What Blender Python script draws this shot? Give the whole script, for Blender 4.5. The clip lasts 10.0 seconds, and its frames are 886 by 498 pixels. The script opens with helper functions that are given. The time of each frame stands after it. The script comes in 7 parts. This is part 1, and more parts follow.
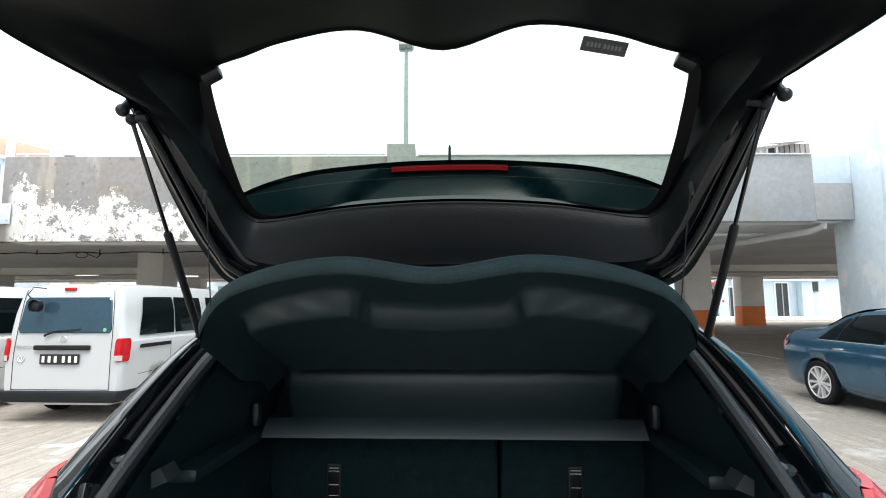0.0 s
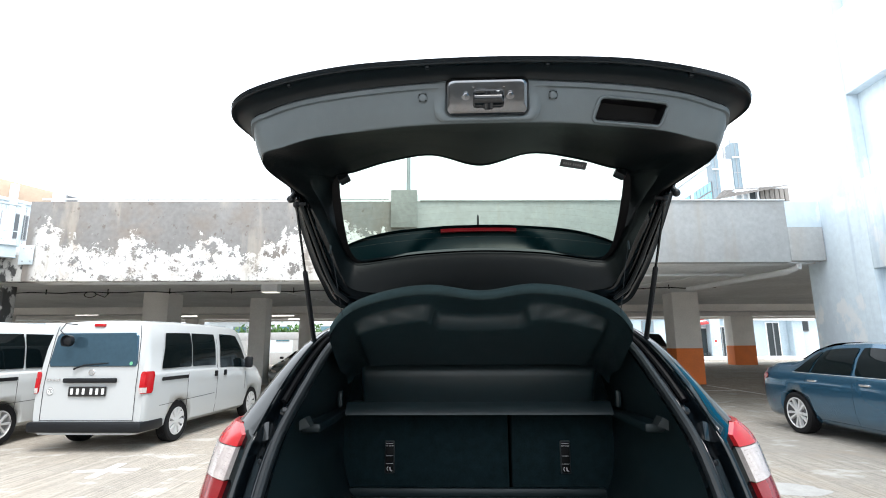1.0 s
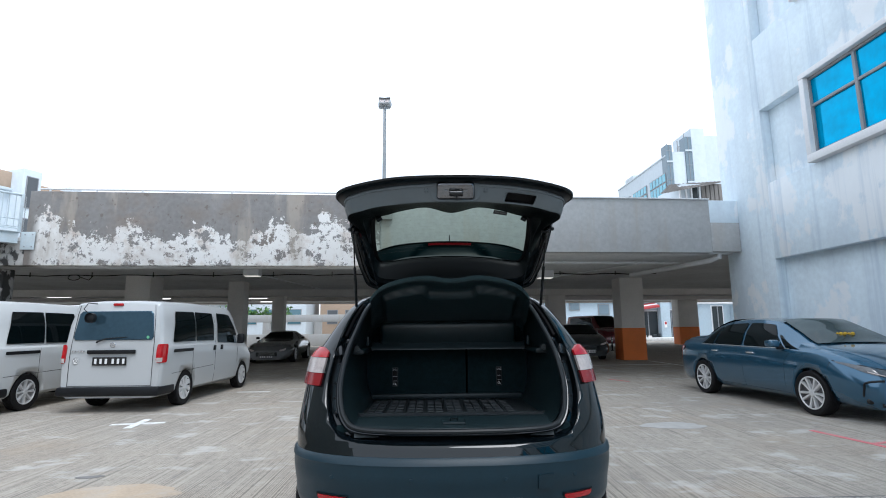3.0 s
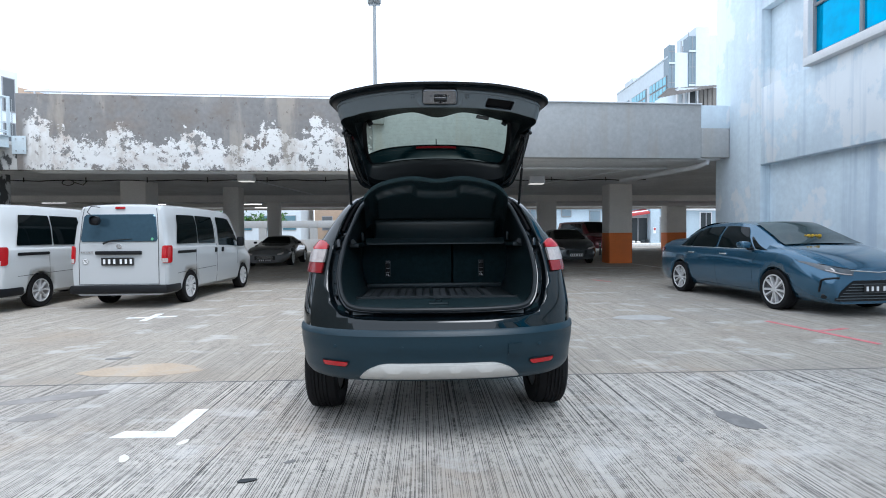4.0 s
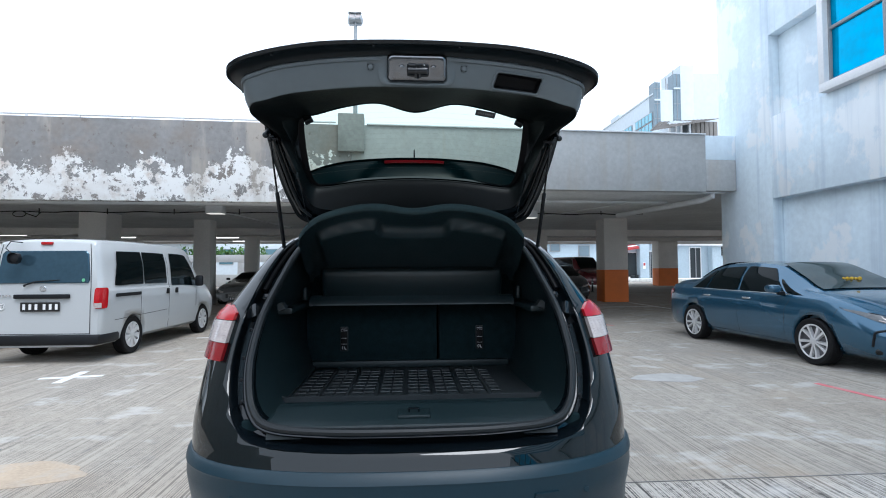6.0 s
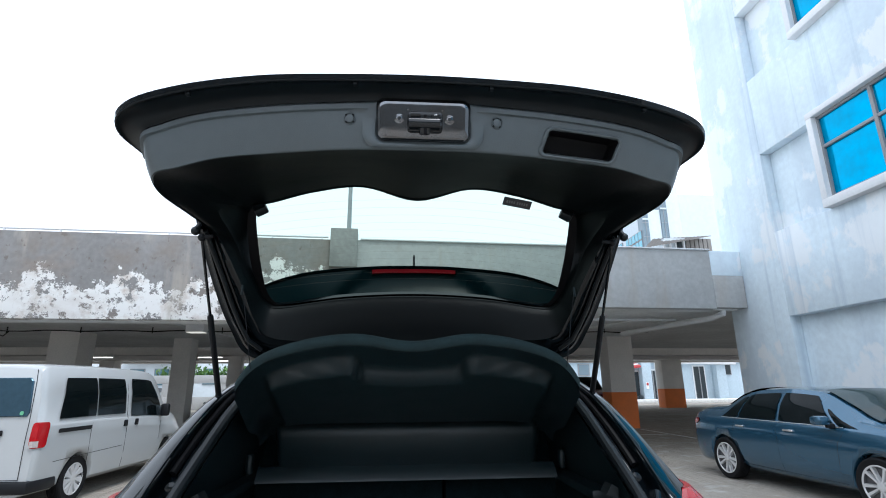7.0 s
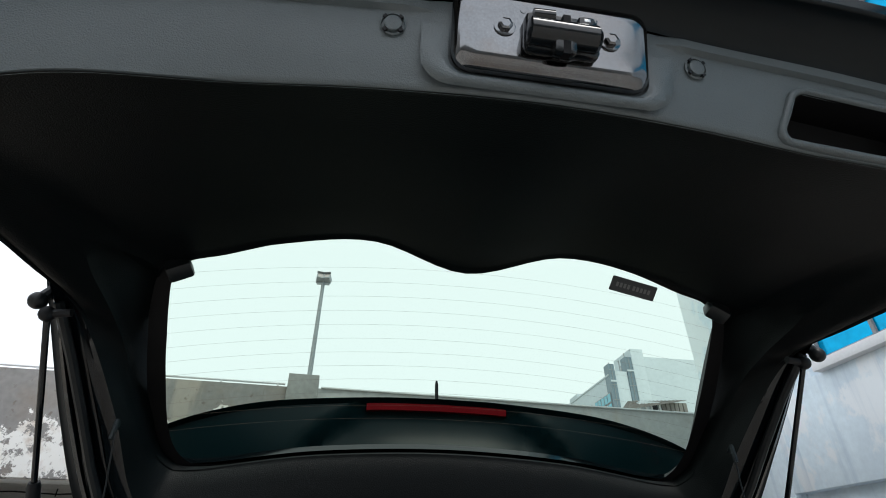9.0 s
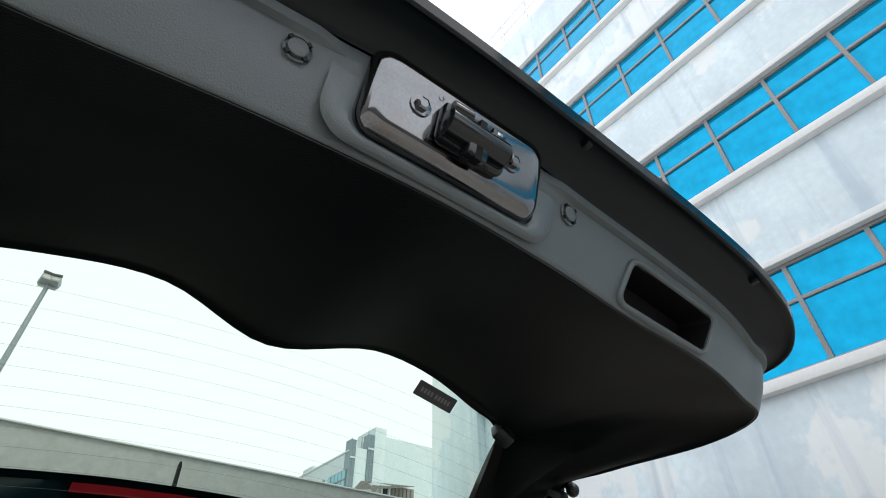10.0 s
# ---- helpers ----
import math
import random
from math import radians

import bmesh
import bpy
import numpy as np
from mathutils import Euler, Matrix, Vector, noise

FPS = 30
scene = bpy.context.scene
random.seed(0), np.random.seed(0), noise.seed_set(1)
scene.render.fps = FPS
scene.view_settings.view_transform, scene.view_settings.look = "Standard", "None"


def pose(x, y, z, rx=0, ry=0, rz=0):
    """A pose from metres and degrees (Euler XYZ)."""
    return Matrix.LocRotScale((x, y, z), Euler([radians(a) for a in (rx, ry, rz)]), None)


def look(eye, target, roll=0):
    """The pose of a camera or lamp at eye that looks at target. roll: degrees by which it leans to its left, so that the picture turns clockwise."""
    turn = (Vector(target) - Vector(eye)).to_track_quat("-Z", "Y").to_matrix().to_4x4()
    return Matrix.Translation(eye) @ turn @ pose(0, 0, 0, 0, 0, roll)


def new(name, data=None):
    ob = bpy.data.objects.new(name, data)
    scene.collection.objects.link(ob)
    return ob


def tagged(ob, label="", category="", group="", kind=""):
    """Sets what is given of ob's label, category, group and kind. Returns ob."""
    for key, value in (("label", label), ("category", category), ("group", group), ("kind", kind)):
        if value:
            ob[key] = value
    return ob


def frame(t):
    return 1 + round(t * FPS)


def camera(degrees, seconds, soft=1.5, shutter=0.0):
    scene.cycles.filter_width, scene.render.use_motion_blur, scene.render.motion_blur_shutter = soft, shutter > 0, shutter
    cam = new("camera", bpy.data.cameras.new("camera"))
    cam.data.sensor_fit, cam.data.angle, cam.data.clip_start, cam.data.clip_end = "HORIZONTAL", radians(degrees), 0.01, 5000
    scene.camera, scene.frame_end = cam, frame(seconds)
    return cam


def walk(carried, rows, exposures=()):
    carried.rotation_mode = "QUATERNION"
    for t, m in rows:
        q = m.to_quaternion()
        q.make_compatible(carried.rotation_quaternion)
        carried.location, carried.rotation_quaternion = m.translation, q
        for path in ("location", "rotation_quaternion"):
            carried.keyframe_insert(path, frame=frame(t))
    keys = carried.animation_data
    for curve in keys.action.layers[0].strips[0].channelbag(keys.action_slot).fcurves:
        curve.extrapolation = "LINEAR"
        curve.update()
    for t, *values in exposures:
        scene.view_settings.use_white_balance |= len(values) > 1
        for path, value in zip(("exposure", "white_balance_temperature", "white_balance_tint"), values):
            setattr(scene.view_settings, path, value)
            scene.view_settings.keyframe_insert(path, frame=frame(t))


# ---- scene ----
cam = camera(81.8, 10.0, soft=1.0)
PATH = [
    (0, (0.055, -0.492, 1.553), (-0.049, 1.494, 1.765), -0.3),
    (0.5, (-0.022, -0.781, 1.496), (-0.114, 1.194, 1.799), -0.4),
    (1, (-0.05, -1.154, 1.458), (-0.128, 0.81, 1.826), -0.4),
    (1.5, (-0.087, -1.567, 1.458), (-0.155, 0.394, 1.844), -0.3),
    (2, (-0.11, -1.959, 1.489), (-0.118, -0.001, 1.895), -0.3),
    (2.2, (-0.082, -2.119, 1.472), (-0.067, -0.163, 1.89), -0.4),
    (3.3, (-0.135, -2.754, 1.275), (-0.072, -0.765, 1.468), -0.5),
    (3.5, (-0.119, -2.832, 1.253), (-0.048, -0.835, 1.352), -0.5),
    (4, (-0.084, -2.948, 1.256), (-0.011, -0.95, 1.2), -0.5),
    (4.5, (-0.051, -2.876, 1.285), (0.013, -0.879, 1.201), -0.5),
    (5, (-0.061, -2.558, 1.313), (0.027, -0.562, 1.224), -0.4),
    (5.2, (-0.07, -2.417, 1.333), (0.037, -0.422, 1.256), -0.4),
    (6.3, (0.004, -1.445, 1.422), (0.143, 0.543, 1.597), -0.3),
    (6.5, (-0.021, -1.3, 1.469), (0.133, 0.677, 1.727), -0.4),
    (7, (-0.023, -0.986, 1.498), (0.125, 0.939, 2.02), -0.5),
    (7.5, (-0.055, -0.747, 1.519), (0.003, 1.096, 2.293), -0.4),
    (8, (-0.11, -0.568, 1.54), (-0.079, 1.206, 2.462), -0.5),
    (8.5, (-0.12, -0.421, 1.558), (-0.081, 1.311, 2.559), 0.0),
    (9, (-0.138, -0.309, 1.604), (0.114, 1.363, 2.671), 0.4),
    (9.5, (-0.165, -0.279, 1.653), (0.509, 1.194, 2.825), 0.1),
    (10, (-0.181, -0.241, 1.671), (0.761, 0.988, 2.937), -0.6),
]
EXPOSURES = [(0.0, 1.38, 6350, 10), (0.5, 1.6, 6300, 10), (1.0, 1.45, 6250, 10), (1.5, 1.15, 6200, 10), (2.0, 0.5, 6050, 10), (3.5, 0.48, 5700, 10), (4.2, 0.72, 5650, 10), (5.0, 0.63, 5650, 10), (6.5, 0.72, 5700, 10), (7.5, 0.55, 5850, 10), (8.5, 0.3, 6050, 10), (9.2, 0.45, 6350, 10), (10.0, 0.6, 6450, 10)]
walk(cam, [(t, look(eye, target, roll)) for t, eye, target, roll in PATH], EXPOSURES)

# ---- sky and sun: bright overcast ----
SUN_ELEV, SUN_TURN = 62, 150
world = bpy.data.worlds.new("overcast_sky")
scene.world = world
world.use_nodes = True
wn, wl = world.node_tree.nodes, world.node_tree.links
sky = wn.new("ShaderNodeTexSky")
sky.sky_type, sky.sun_disc = "NISHITA", False
sky.sun_elevation, sky.sun_rotation = radians(SUN_ELEV), radians(SUN_TURN)
sky.dust_density, sky.air_density = 4.0, 1.2
cloud_mix = wn.new("ShaderNodeMix")
cloud_mix.data_type = "RGBA"
cloud_mix.inputs["Factor"].default_value = 0.8
cloud_mix.inputs["B"].default_value = (11.6, 12.0, 12.2, 1)
wl.new(sky.outputs["Color"], cloud_mix.inputs["A"])
wl.new(cloud_mix.outputs["Result"], wn["Background"].inputs["Color"])
wn["Background"].inputs["Strength"].default_value = 0.10
sun = new("sun", bpy.data.lights.new("sun", "SUN"))
sun.data.energy, sun.data.angle, sun.data.color = 1.2, radians(25), (1.0, 0.96, 0.9)
sun.matrix_world = look((0, 0, 0), (-math.sin(radians(SUN_TURN)) * math.cos(radians(SUN_ELEV)), -math.cos(radians(SUN_TURN)) * math.cos(radians(SUN_ELEV)), -math.sin(radians(SUN_ELEV))))


# ---- mesh tools ----
def part(name, bm, material, parent=None, label="", sharp=32, flat=False):
    """Links a bmesh as one mesh object, under a thing where parent is given."""
    bmesh.ops.recalc_face_normals(bm, faces=bm.faces)
    limit = radians(sharp)
    for f in bm.faces:
        f.smooth = not flat
    for e in bm.edges:
        if len(e.link_faces) == 2 and e.calc_face_angle(0) > limit:
            e.smooth = False
    me = bpy.data.meshes.new(name)
    bm.to_mesh(me)
    bm.free()
    me.materials.append(material)
    ob = new(name, me)
    if parent is not None:
        ob.parent = parent
    if label:
        ob["label"] = label
    return ob


def thing(name, label, category, group="", m=None):
    """An empty at the base of a thing, to hold its parts."""
    ob = new(name)
    ob.empty_display_size = 0.1
    if m is not None:
        ob.matrix_basis = m
    return tagged(ob, label, category, group)


def box(bm, x0, x1, y0, y1, z0, z1, bevel=0.0, m=None):
    made = bmesh.ops.create_cube(bm, size=1)["verts"]
    for v in made:
        v.co = Vector((x0 + (v.co.x + 0.5) * (x1 - x0), y0 + (v.co.y + 0.5) * (y1 - y0), z0 + (v.co.z + 0.5) * (z1 - z0)))
    if bevel:
        edges = list({e for v in made for e in v.link_edges})
        made = bmesh.ops.bevel(bm, geom=edges, offset=bevel, segments=2, affect="EDGES", profile=0.5)["verts"]
    if m is not None:
        bmesh.ops.transform(bm, matrix=m, verts=list(made))
    return made


def block(x0, x1, y0, y1, z0, z1, bevel=0.0, m=None):
    bm = bmesh.new()
    box(bm, x0, x1, y0, y1, z0, z1, bevel, m)
    return bm


def loft(bm, rings, closed=False, ends=False):
    """Quads between rings of equal length; closed joins each ring round, ends caps the first and last."""
    grid = [[bm.verts.new(p) for p in ring] for ring in rings]
    n = len(grid[0])
    for a, b in zip(grid, grid[1:]):
        for i in range(n if closed else n - 1):
            j = (i + 1) % n
            try:
                bm.faces.new((a[i], a[j], b[j], b[i]))
            except ValueError:
                pass
    if ends:
        for ring in (grid[0], grid[-1]):
            try:
                bm.faces.new(ring)
            except ValueError:
                pass
    return grid


def tube(bm, points, r, seg=8, ends=True):
    """A round rod along points; r is one radius or one for each point."""
    pts = [Vector(p) for p in points]
    radii = r if isinstance(r, (list, tuple)) else [r] * len(pts)
    rings, side = [], None
    for i, p in enumerate(pts):
        way = (pts[min(i + 1, len(pts) - 1)] - pts[max(i - 1, 0)]).normalized()
        if side is None:
            side = way.cross(Vector((0, 0, 1)) if abs(way.z) < 0.9 else Vector((1, 0, 0))).normalized()
        side = (side - way * side.dot(way)).normalized()
        up = way.cross(side)
        rings.append([p + radii[i] * (side * math.cos(a) + up * math.sin(a)) for a in (2 * math.pi * k / seg for k in range(seg))])
    return loft(bm, rings, True, ends)


def rod(points, r, seg=8):
    bm = bmesh.new()
    tube(bm, points, r, seg)
    return bm


def turned(bm, profile, axis_m, seg=32, ends=True):
    """A solid of revolution: profile of (radius, height) about the z of axis_m."""
    rings = [[axis_m @ Vector((r * math.cos(a), r * math.sin(a), h)) for a in (2 * math.pi * k / seg for k in range(seg))] for r, h in profile]
    return loft(bm, rings, True, ends)


def smooth_line(points, steps=6):
    """A Catmull-Rom line through points of any dimension."""
    p = [np.array(q, float) for q in points]
    p = [2 * p[0] - p[1]] + p + [2 * p[-1] - p[-2]]
    line = []
    for i in range(1, len(p) - 2):
        a, b, c, d = p[i - 1:i + 3]
        for k in range(steps):
            t = k / steps
            line.append(0.5 * (2 * b + (c - a) * t + (2 * a - 5 * b + 4 * c - d) * t * t + (3 * b - a - 3 * c + d) * t ** 3))
    return line + [p[-2]]


def round_rect(w, h, r, seg=5):
    """Outline of a rounded rectangle about the origin."""
    line = []
    for cx, cy, a0 in ((w / 2 - r, h / 2 - r, 0), (-w / 2 + r, h / 2 - r, 90), (-w / 2 + r, -h / 2 + r, 180), (w / 2 - r, -h / 2 + r, 270)):
        for k in range(seg + 1):
            a = radians(a0 + 90 * k / seg)
            line.append((cx + r * math.cos(a), cy + r * math.sin(a)))
    return line


def plate(bm, outline, m, depth, inset=0.0):
    """A plate with the given outline, raised from the plane of m along its z, with a chamfer of inset."""
    n = len(outline)
    cx, cy = sum(p[0] for p in outline) / n, sum(p[1] for p in outline) / n
    rings = [[m @ Vector((x, y, 0)) for x, y in outline], [m @ Vector((x, y, depth - inset)) for x, y in outline]]
    if inset:
        rings.append([m @ Vector((x - math.copysign(min(inset, abs(x - cx)), x - cx), y - math.copysign(min(inset, abs(y - cy)), y - cy), depth)) for x, y in outline])
    return loft(bm, rings, True, True)


def cut(ob, cutter):
    """Takes the cutter's volume out of ob, for good."""
    mod = ob.modifiers.new("cut", "BOOLEAN")
    mod.object, mod.operation, mod.solver = cutter, "DIFFERENCE", "EXACT"
    bpy.context.view_layer.update()
    done = bpy.data.meshes.new_from_object(ob.evaluated_get(bpy.context.evaluated_depsgraph_get()))
    ob.modifiers.clear()
    ob.data = done
    bpy.data.objects.remove(cutter)


def letters(text, size, m, material, parent, name="lettering", depth=0.001, align="CENTER"):
    """Words in the built-in font, as a mesh."""
    cu = bpy.data.curves.new(name, "FONT")
    cu.body, cu.size, cu.extrude, cu.align_x, cu.align_y = text, size, depth, align, "CENTER"
    tmp = new("tmp", cu)
    bpy.context.view_layer.update()
    me = bpy.data.meshes.new_from_object(tmp.evaluated_get(bpy.context.evaluated_depsgraph_get()))
    bpy.data.objects.remove(tmp)
    me.transform(m)
    me.materials.clear()
    me.materials.append(material)
    ob = new(name, me)
    ob.parent = parent
    return ob


# ---- materials ----
def mat(name, color, rough=0.5, metal=0.0, vary=0.12, scale=3.0, grain=0.0, grain_scale=200.0, coat=0.0, spec=0.5, dirt=None, dirt_amount=0.0, dirt_scale=1.2, rough_vary=0.1):
    """A surface with two scales of colour variation, fine relief and optional dirt."""
    m = bpy.data.materials.new(name)
    m.use_nodes = True
    nt = m.node_tree
    n, l = nt.nodes, nt.links
    b = n["Principled BSDF"]
    b.inputs["Metallic"].default_value = metal
    b.inputs["Coat Weight"].default_value = coat
    b.inputs["Coat Roughness"].default_value = 0.03
    b.inputs["Specular IOR Level"].default_value = spec
    tc = n.new("ShaderNodeTexCoord")
    big, small = n.new("ShaderNodeTexNoise"), n.new("ShaderNodeTexNoise")
    big.inputs["Scale"].default_value, big.inputs["Detail"].default_value = scale, 6
    small.inputs["Scale"].default_value, small.inputs["Detail"].default_value = scale * 14, 4
    both = n.new("ShaderNodeMath")
    both.operation = "ADD"
    ramp = n.new("ShaderNodeMapRange")
    ramp.inputs["From Min"].default_value, ramp.inputs["From Max"].default_value = 0.6, 1.4
    ramp.inputs["To Min"].default_value, ramp.inputs["To Max"].default_value = 1 - vary, 1 + vary
    tint = n.new("ShaderNodeMix")
    tint.data_type, tint.blend_type = "RGBA", "MULTIPLY"
    tint.inputs["Factor"].default_value = 1
    tint.inputs["A"].default_value = (*color, 1)
    for t in (big, small):
        l.new(tc.outputs["Object"], t.inputs["Vector"])
    l.new(big.outputs["Fac"], both.inputs[0])
    l.new(small.outputs["Fac"], both.inputs[1])
    l.new(both.outputs["Value"], ramp.inputs["Value"])
    l.new(ramp.outputs["Result"], tint.inputs["B"])
    out = tint.outputs["Result"]
    if dirt is not None:
        stain = n.new("ShaderNodeTexNoise")
        stain.inputs["Scale"].default_value, stain.inputs["Detail"].default_value, stain.inputs["Roughness"].default_value = dirt_scale, 9, 0.65
        edge = n.new("ShaderNodeMapRange")
        edge.inputs["From Min"].default_value, edge.inputs["From Max"].default_value = 0.48, 0.72
        edge.inputs["To Max"].default_value = dirt_amount
        mixer = n.new("ShaderNodeMix")
        mixer.data_type = "RGBA"
        mixer.inputs["B"].default_value = (*dirt, 1)
        l.new(tc.outputs["Object"], stain.inputs["Vector"])
        l.new(stain.outputs["Fac"], edge.inputs["Value"])
        l.new(edge.outputs["Result"], mixer.inputs["Factor"])
        l.new(out, mixer.inputs["A"])
        out = mixer.outputs["Result"]
    l.new(out, b.inputs["Base Color"])
    rr = n.new("ShaderNodeMapRange")
    rr.inputs["From Min"].default_value, rr.inputs["From Max"].default_value = 0.3, 0.7
    rr.inputs["To Min"].default_value, rr.inputs["To Max"].default_value = max(0.02, rough * (1 - rough_vary)), min(1, rough * (1 + rough_vary))
    l.new(big.outputs["Fac"], rr.inputs["Value"])
    l.new(rr.outputs["Result"], b.inputs["Roughness"])
    if grain:
        fine = n.new("ShaderNodeTexNoise")
        fine.inputs["Scale"].default_value, fine.inputs["Detail"].default_value = grain_scale, 3
        bump = n.new("ShaderNodeBump")
        bump.inputs["Strength"].default_value, bump.inputs["Distance"].default_value = grain, 0.002
        l.new(tc.outputs["Object"], fine.inputs["Vector"])
        l.new(fine.outputs["Fac"], bump.inputs["Height"])
        l.new(bump.outputs["Normal"], b.inputs["Normal"])
    return m


def glass_mat(name, tint, rough=0.0, gloss=1.0, ior=1.5):
    """Thin tinted pane: clear straight through, with a Fresnel sheen."""
    m = bpy.data.materials.new(name)
    m.use_nodes = True
    n, l = m.node_tree.nodes, m.node_tree.links
    n.remove(n["Principled BSDF"])
    clear, shine, mixer, fres = n.new("ShaderNodeBsdfTransparent"), n.new("ShaderNodeBsdfGlossy"), n.new("ShaderNodeMixShader"), n.new("ShaderNodeFresnel")
    clear.inputs["Color"].default_value = (*tint, 1)
    shine.inputs["Roughness"].default_value = rough
    shine.inputs["Color"].default_value = (gloss * 0.7, gloss * 0.7, gloss * 0.7, 1)
    fres.inputs["IOR"].default_value = ior
    l.new(fres.outputs["Fac"], mixer.inputs["Fac"])
    l.new(clear.outputs["BSDF"], mixer.inputs[1])
    l.new(shine.outputs["BSDF"], mixer.inputs[2])
    l.new(mixer.outputs["Shader"], n["Material Output"].inputs["Surface"])
    return m


def glow_mat(name, color, strength):
    m = bpy.data.materials.new(name)
    m.use_nodes = True
    b = m.node_tree.nodes["Principled BSDF"]
    b.inputs["Base Color"].default_value = (*color, 1)
    b.inputs["Emission Color"].default_value = (*color, 1)
    b.inputs["Emission Strength"].default_value = strength
    return m


CONCRETE = mat("concrete", (0.30, 0.30, 0.29), 0.85, vary=0.2, scale=0.8, grain=0.4, grain_scale=60, dirt=(0.16, 0.15, 0.14), dirt_amount=0.6)
SOFFIT = mat("soffit_paint", (0.74, 0.75, 0.74), 0.85, vary=0.15, scale=0.7, grain=0.2, grain_scale=50, dirt=(0.48, 0.47, 0.45), dirt_amount=0.4, dirt_scale=0.6)
WHITE_WALL = mat("white_render", (0.74, 0.84, 0.90), 0.85, vary=0.10, scale=0.6, grain=0.3, grain_scale=40, dirt=(0.54, 0.62, 0.70), dirt_amount=0.6, dirt_scale=0.7)
WHITE_TRIM = mat("white_trim", (0.78, 0.79, 0.8), 0.7, vary=0.06, scale=1.5)
WHITE_METAL = mat("white_metal", (0.74, 0.75, 0.76), 0.45, vary=0.08)
PILLAR_GREY = mat("pillar_grey", (0.80, 0.77, 0.73), 0.8, vary=0.1, scale=1.5, grain=0.2, grain_scale=60)
PILLAR_ORANGE = mat("pillar_orange", (0.78, 0.21, 0.05), 0.7, vary=0.14, scale=2.0)
BLUE_PANE = mat("blue_pane", (0.0, 0.35, 0.62), 0.05, metal=0.55, vary=0.25, scale=0.35, spec=0.3)
GREY_FRAME = mat("grey_frame", (0.27, 0.275, 0.285), 0.5)
LINE_WHITE = mat("line_white", (0.74, 0.74, 0.72), 0.8, vary=0.15, scale=6, dirt=(0.4, 0.39, 0.37), dirt_amount=0.7, dirt_scale=9)
LINE_RED = mat("line_red", (0.60, 0.15, 0.17), 0.8, vary=0.2, scale=6, dirt=(0.40, 0.30, 0.28), dirt_amount=0.8, dirt_scale=7)
STAIN = mat("stain", (0.17, 0.165, 0.16), 0.8, vary=0.25, scale=8, dirt=(0.28, 0.27, 0.26), dirt_amount=0.6, dirt_scale=9)
BLACK_PAINT = mat("black_paint", (0.002, 0.005, 0.006), 0.02, vary=0.1, spec=0.5, rough_vary=0.0)
BLACK_FRAME = mat("black_frame_paint", (0.003, 0.005, 0.007), 0.09, vary=0.1, spec=0.5)
BUMPER = mat("bumper_plastic", (0.0065, 0.0245, 0.0370), 0.38, vary=0.1, scale=4, grain=0.12, grain_scale=500, spec=0.36)
SKID = mat("silver_plastic", (0.58, 0.57, 0.54), 0.38, metal=0.3, vary=0.06)
RUBBER = mat("rubber", (0.006, 0.009, 0.011), 0.42, vary=0.2, grain=0.2, grain_scale=150, spec=0.4)
MAT_RUBBER = mat("mat_rubber", (0.022, 0.027, 0.030), 0.36, vary=0.25, scale=12, grain=0.25, grain_scale=300, spec=0.6)
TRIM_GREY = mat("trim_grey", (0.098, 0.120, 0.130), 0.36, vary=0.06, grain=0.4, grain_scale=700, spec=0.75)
TRIM_DARK = mat("trim_dark", (0.0075, 0.0170, 0.0200), 0.42, vary=0.1, grain=0.4, grain_scale=600, spec=0.5)
# Shaded copy of the lip's TRIM_GREY plastic; the underside's shade is in the colour.
TRIM_SHADED = mat("trim_shaded", (0.0014, 0.0032, 0.0040), 0.42, vary=0.08, grain=0.4, grain_scale=700, spec=0.22)
SPOILER = mat("spoiler_paint", (0.0012, 0.011, 0.015), 0.3, vary=0.05, spec=0.12)
SLOT = mat("slot_black", (0.004, 0.004, 0.005), 0.6, spec=0.2)
SHELF_UNDER = mat("shelf_under", (0.0088, 0.0200, 0.0240), 0.31, vary=0.18, scale=15, grain=0.5, grain_scale=700, spec=0.75)
CARPET = mat("carpet", (0.0100, 0.0220, 0.0255), 0.95, vary=0.45, scale=24, grain=0.9, grain_scale=900, spec=0.1)
SHELF_FELT = mat("shelf_felt", (0.026, 0.046, 0.050), 0.9, vary=0.25, scale=20, grain=0.8, grain_scale=800, spec=0.2)
CHROME = mat("chrome", (0.82, 0.82, 0.82), 0.15, metal=0.85, vary=0.05)
STEEL = mat("latch_steel", (0.20, 0.205, 0.215), 0.11, metal=1.0, vary=0.15, scale=30, dirt=(0.20, 0.155, 0.125), dirt_amount=0.35, dirt_scale=22)
TAIL_GLASS = glass_mat("tinted_glass", (0.67, 0.765, 0.68), gloss=0.08)
CAR_GLASS = mat("car_glass", (0.003, 0.006, 0.007), 0.03, vary=0.05, spec=0.14)
HEADLAMP = mat("headlamp", (0.07, 0.078, 0.085), 0.08, vary=0.5, scale=18, coat=1.0)
# The windscreen's green-grey reflection is put into this base colour.
SCREEN_GLASS = mat("screen_glass", (0.030, 0.046, 0.046), 0.02, vary=0.5, scale=1.5, spec=1.0)
VAN_GLASS = mat("van_glass", (0.07, 0.13, 0.18), 0.03, metal=0.6, vary=0.15, scale=1.2)
RED_LENS = mat("red_lens", (0.42, 0.006, 0.010), 0.16, vary=0.15, scale=20, coat=0.12)
DARK_RED = mat("dark_red_lens", (0.22, 0.003, 0.006), 0.16, vary=0.12, scale=20, coat=0.1)
BRAKE_RED = mat("brake_red", (0.22, 0.006, 0.012), 0.3, vary=0.1, scale=20, spec=0.2)
CLEAR_LENS = mat("clear_lens", (0.50, 0.44, 0.42), 0.12, vary=0.3, scale=40, coat=1.0)
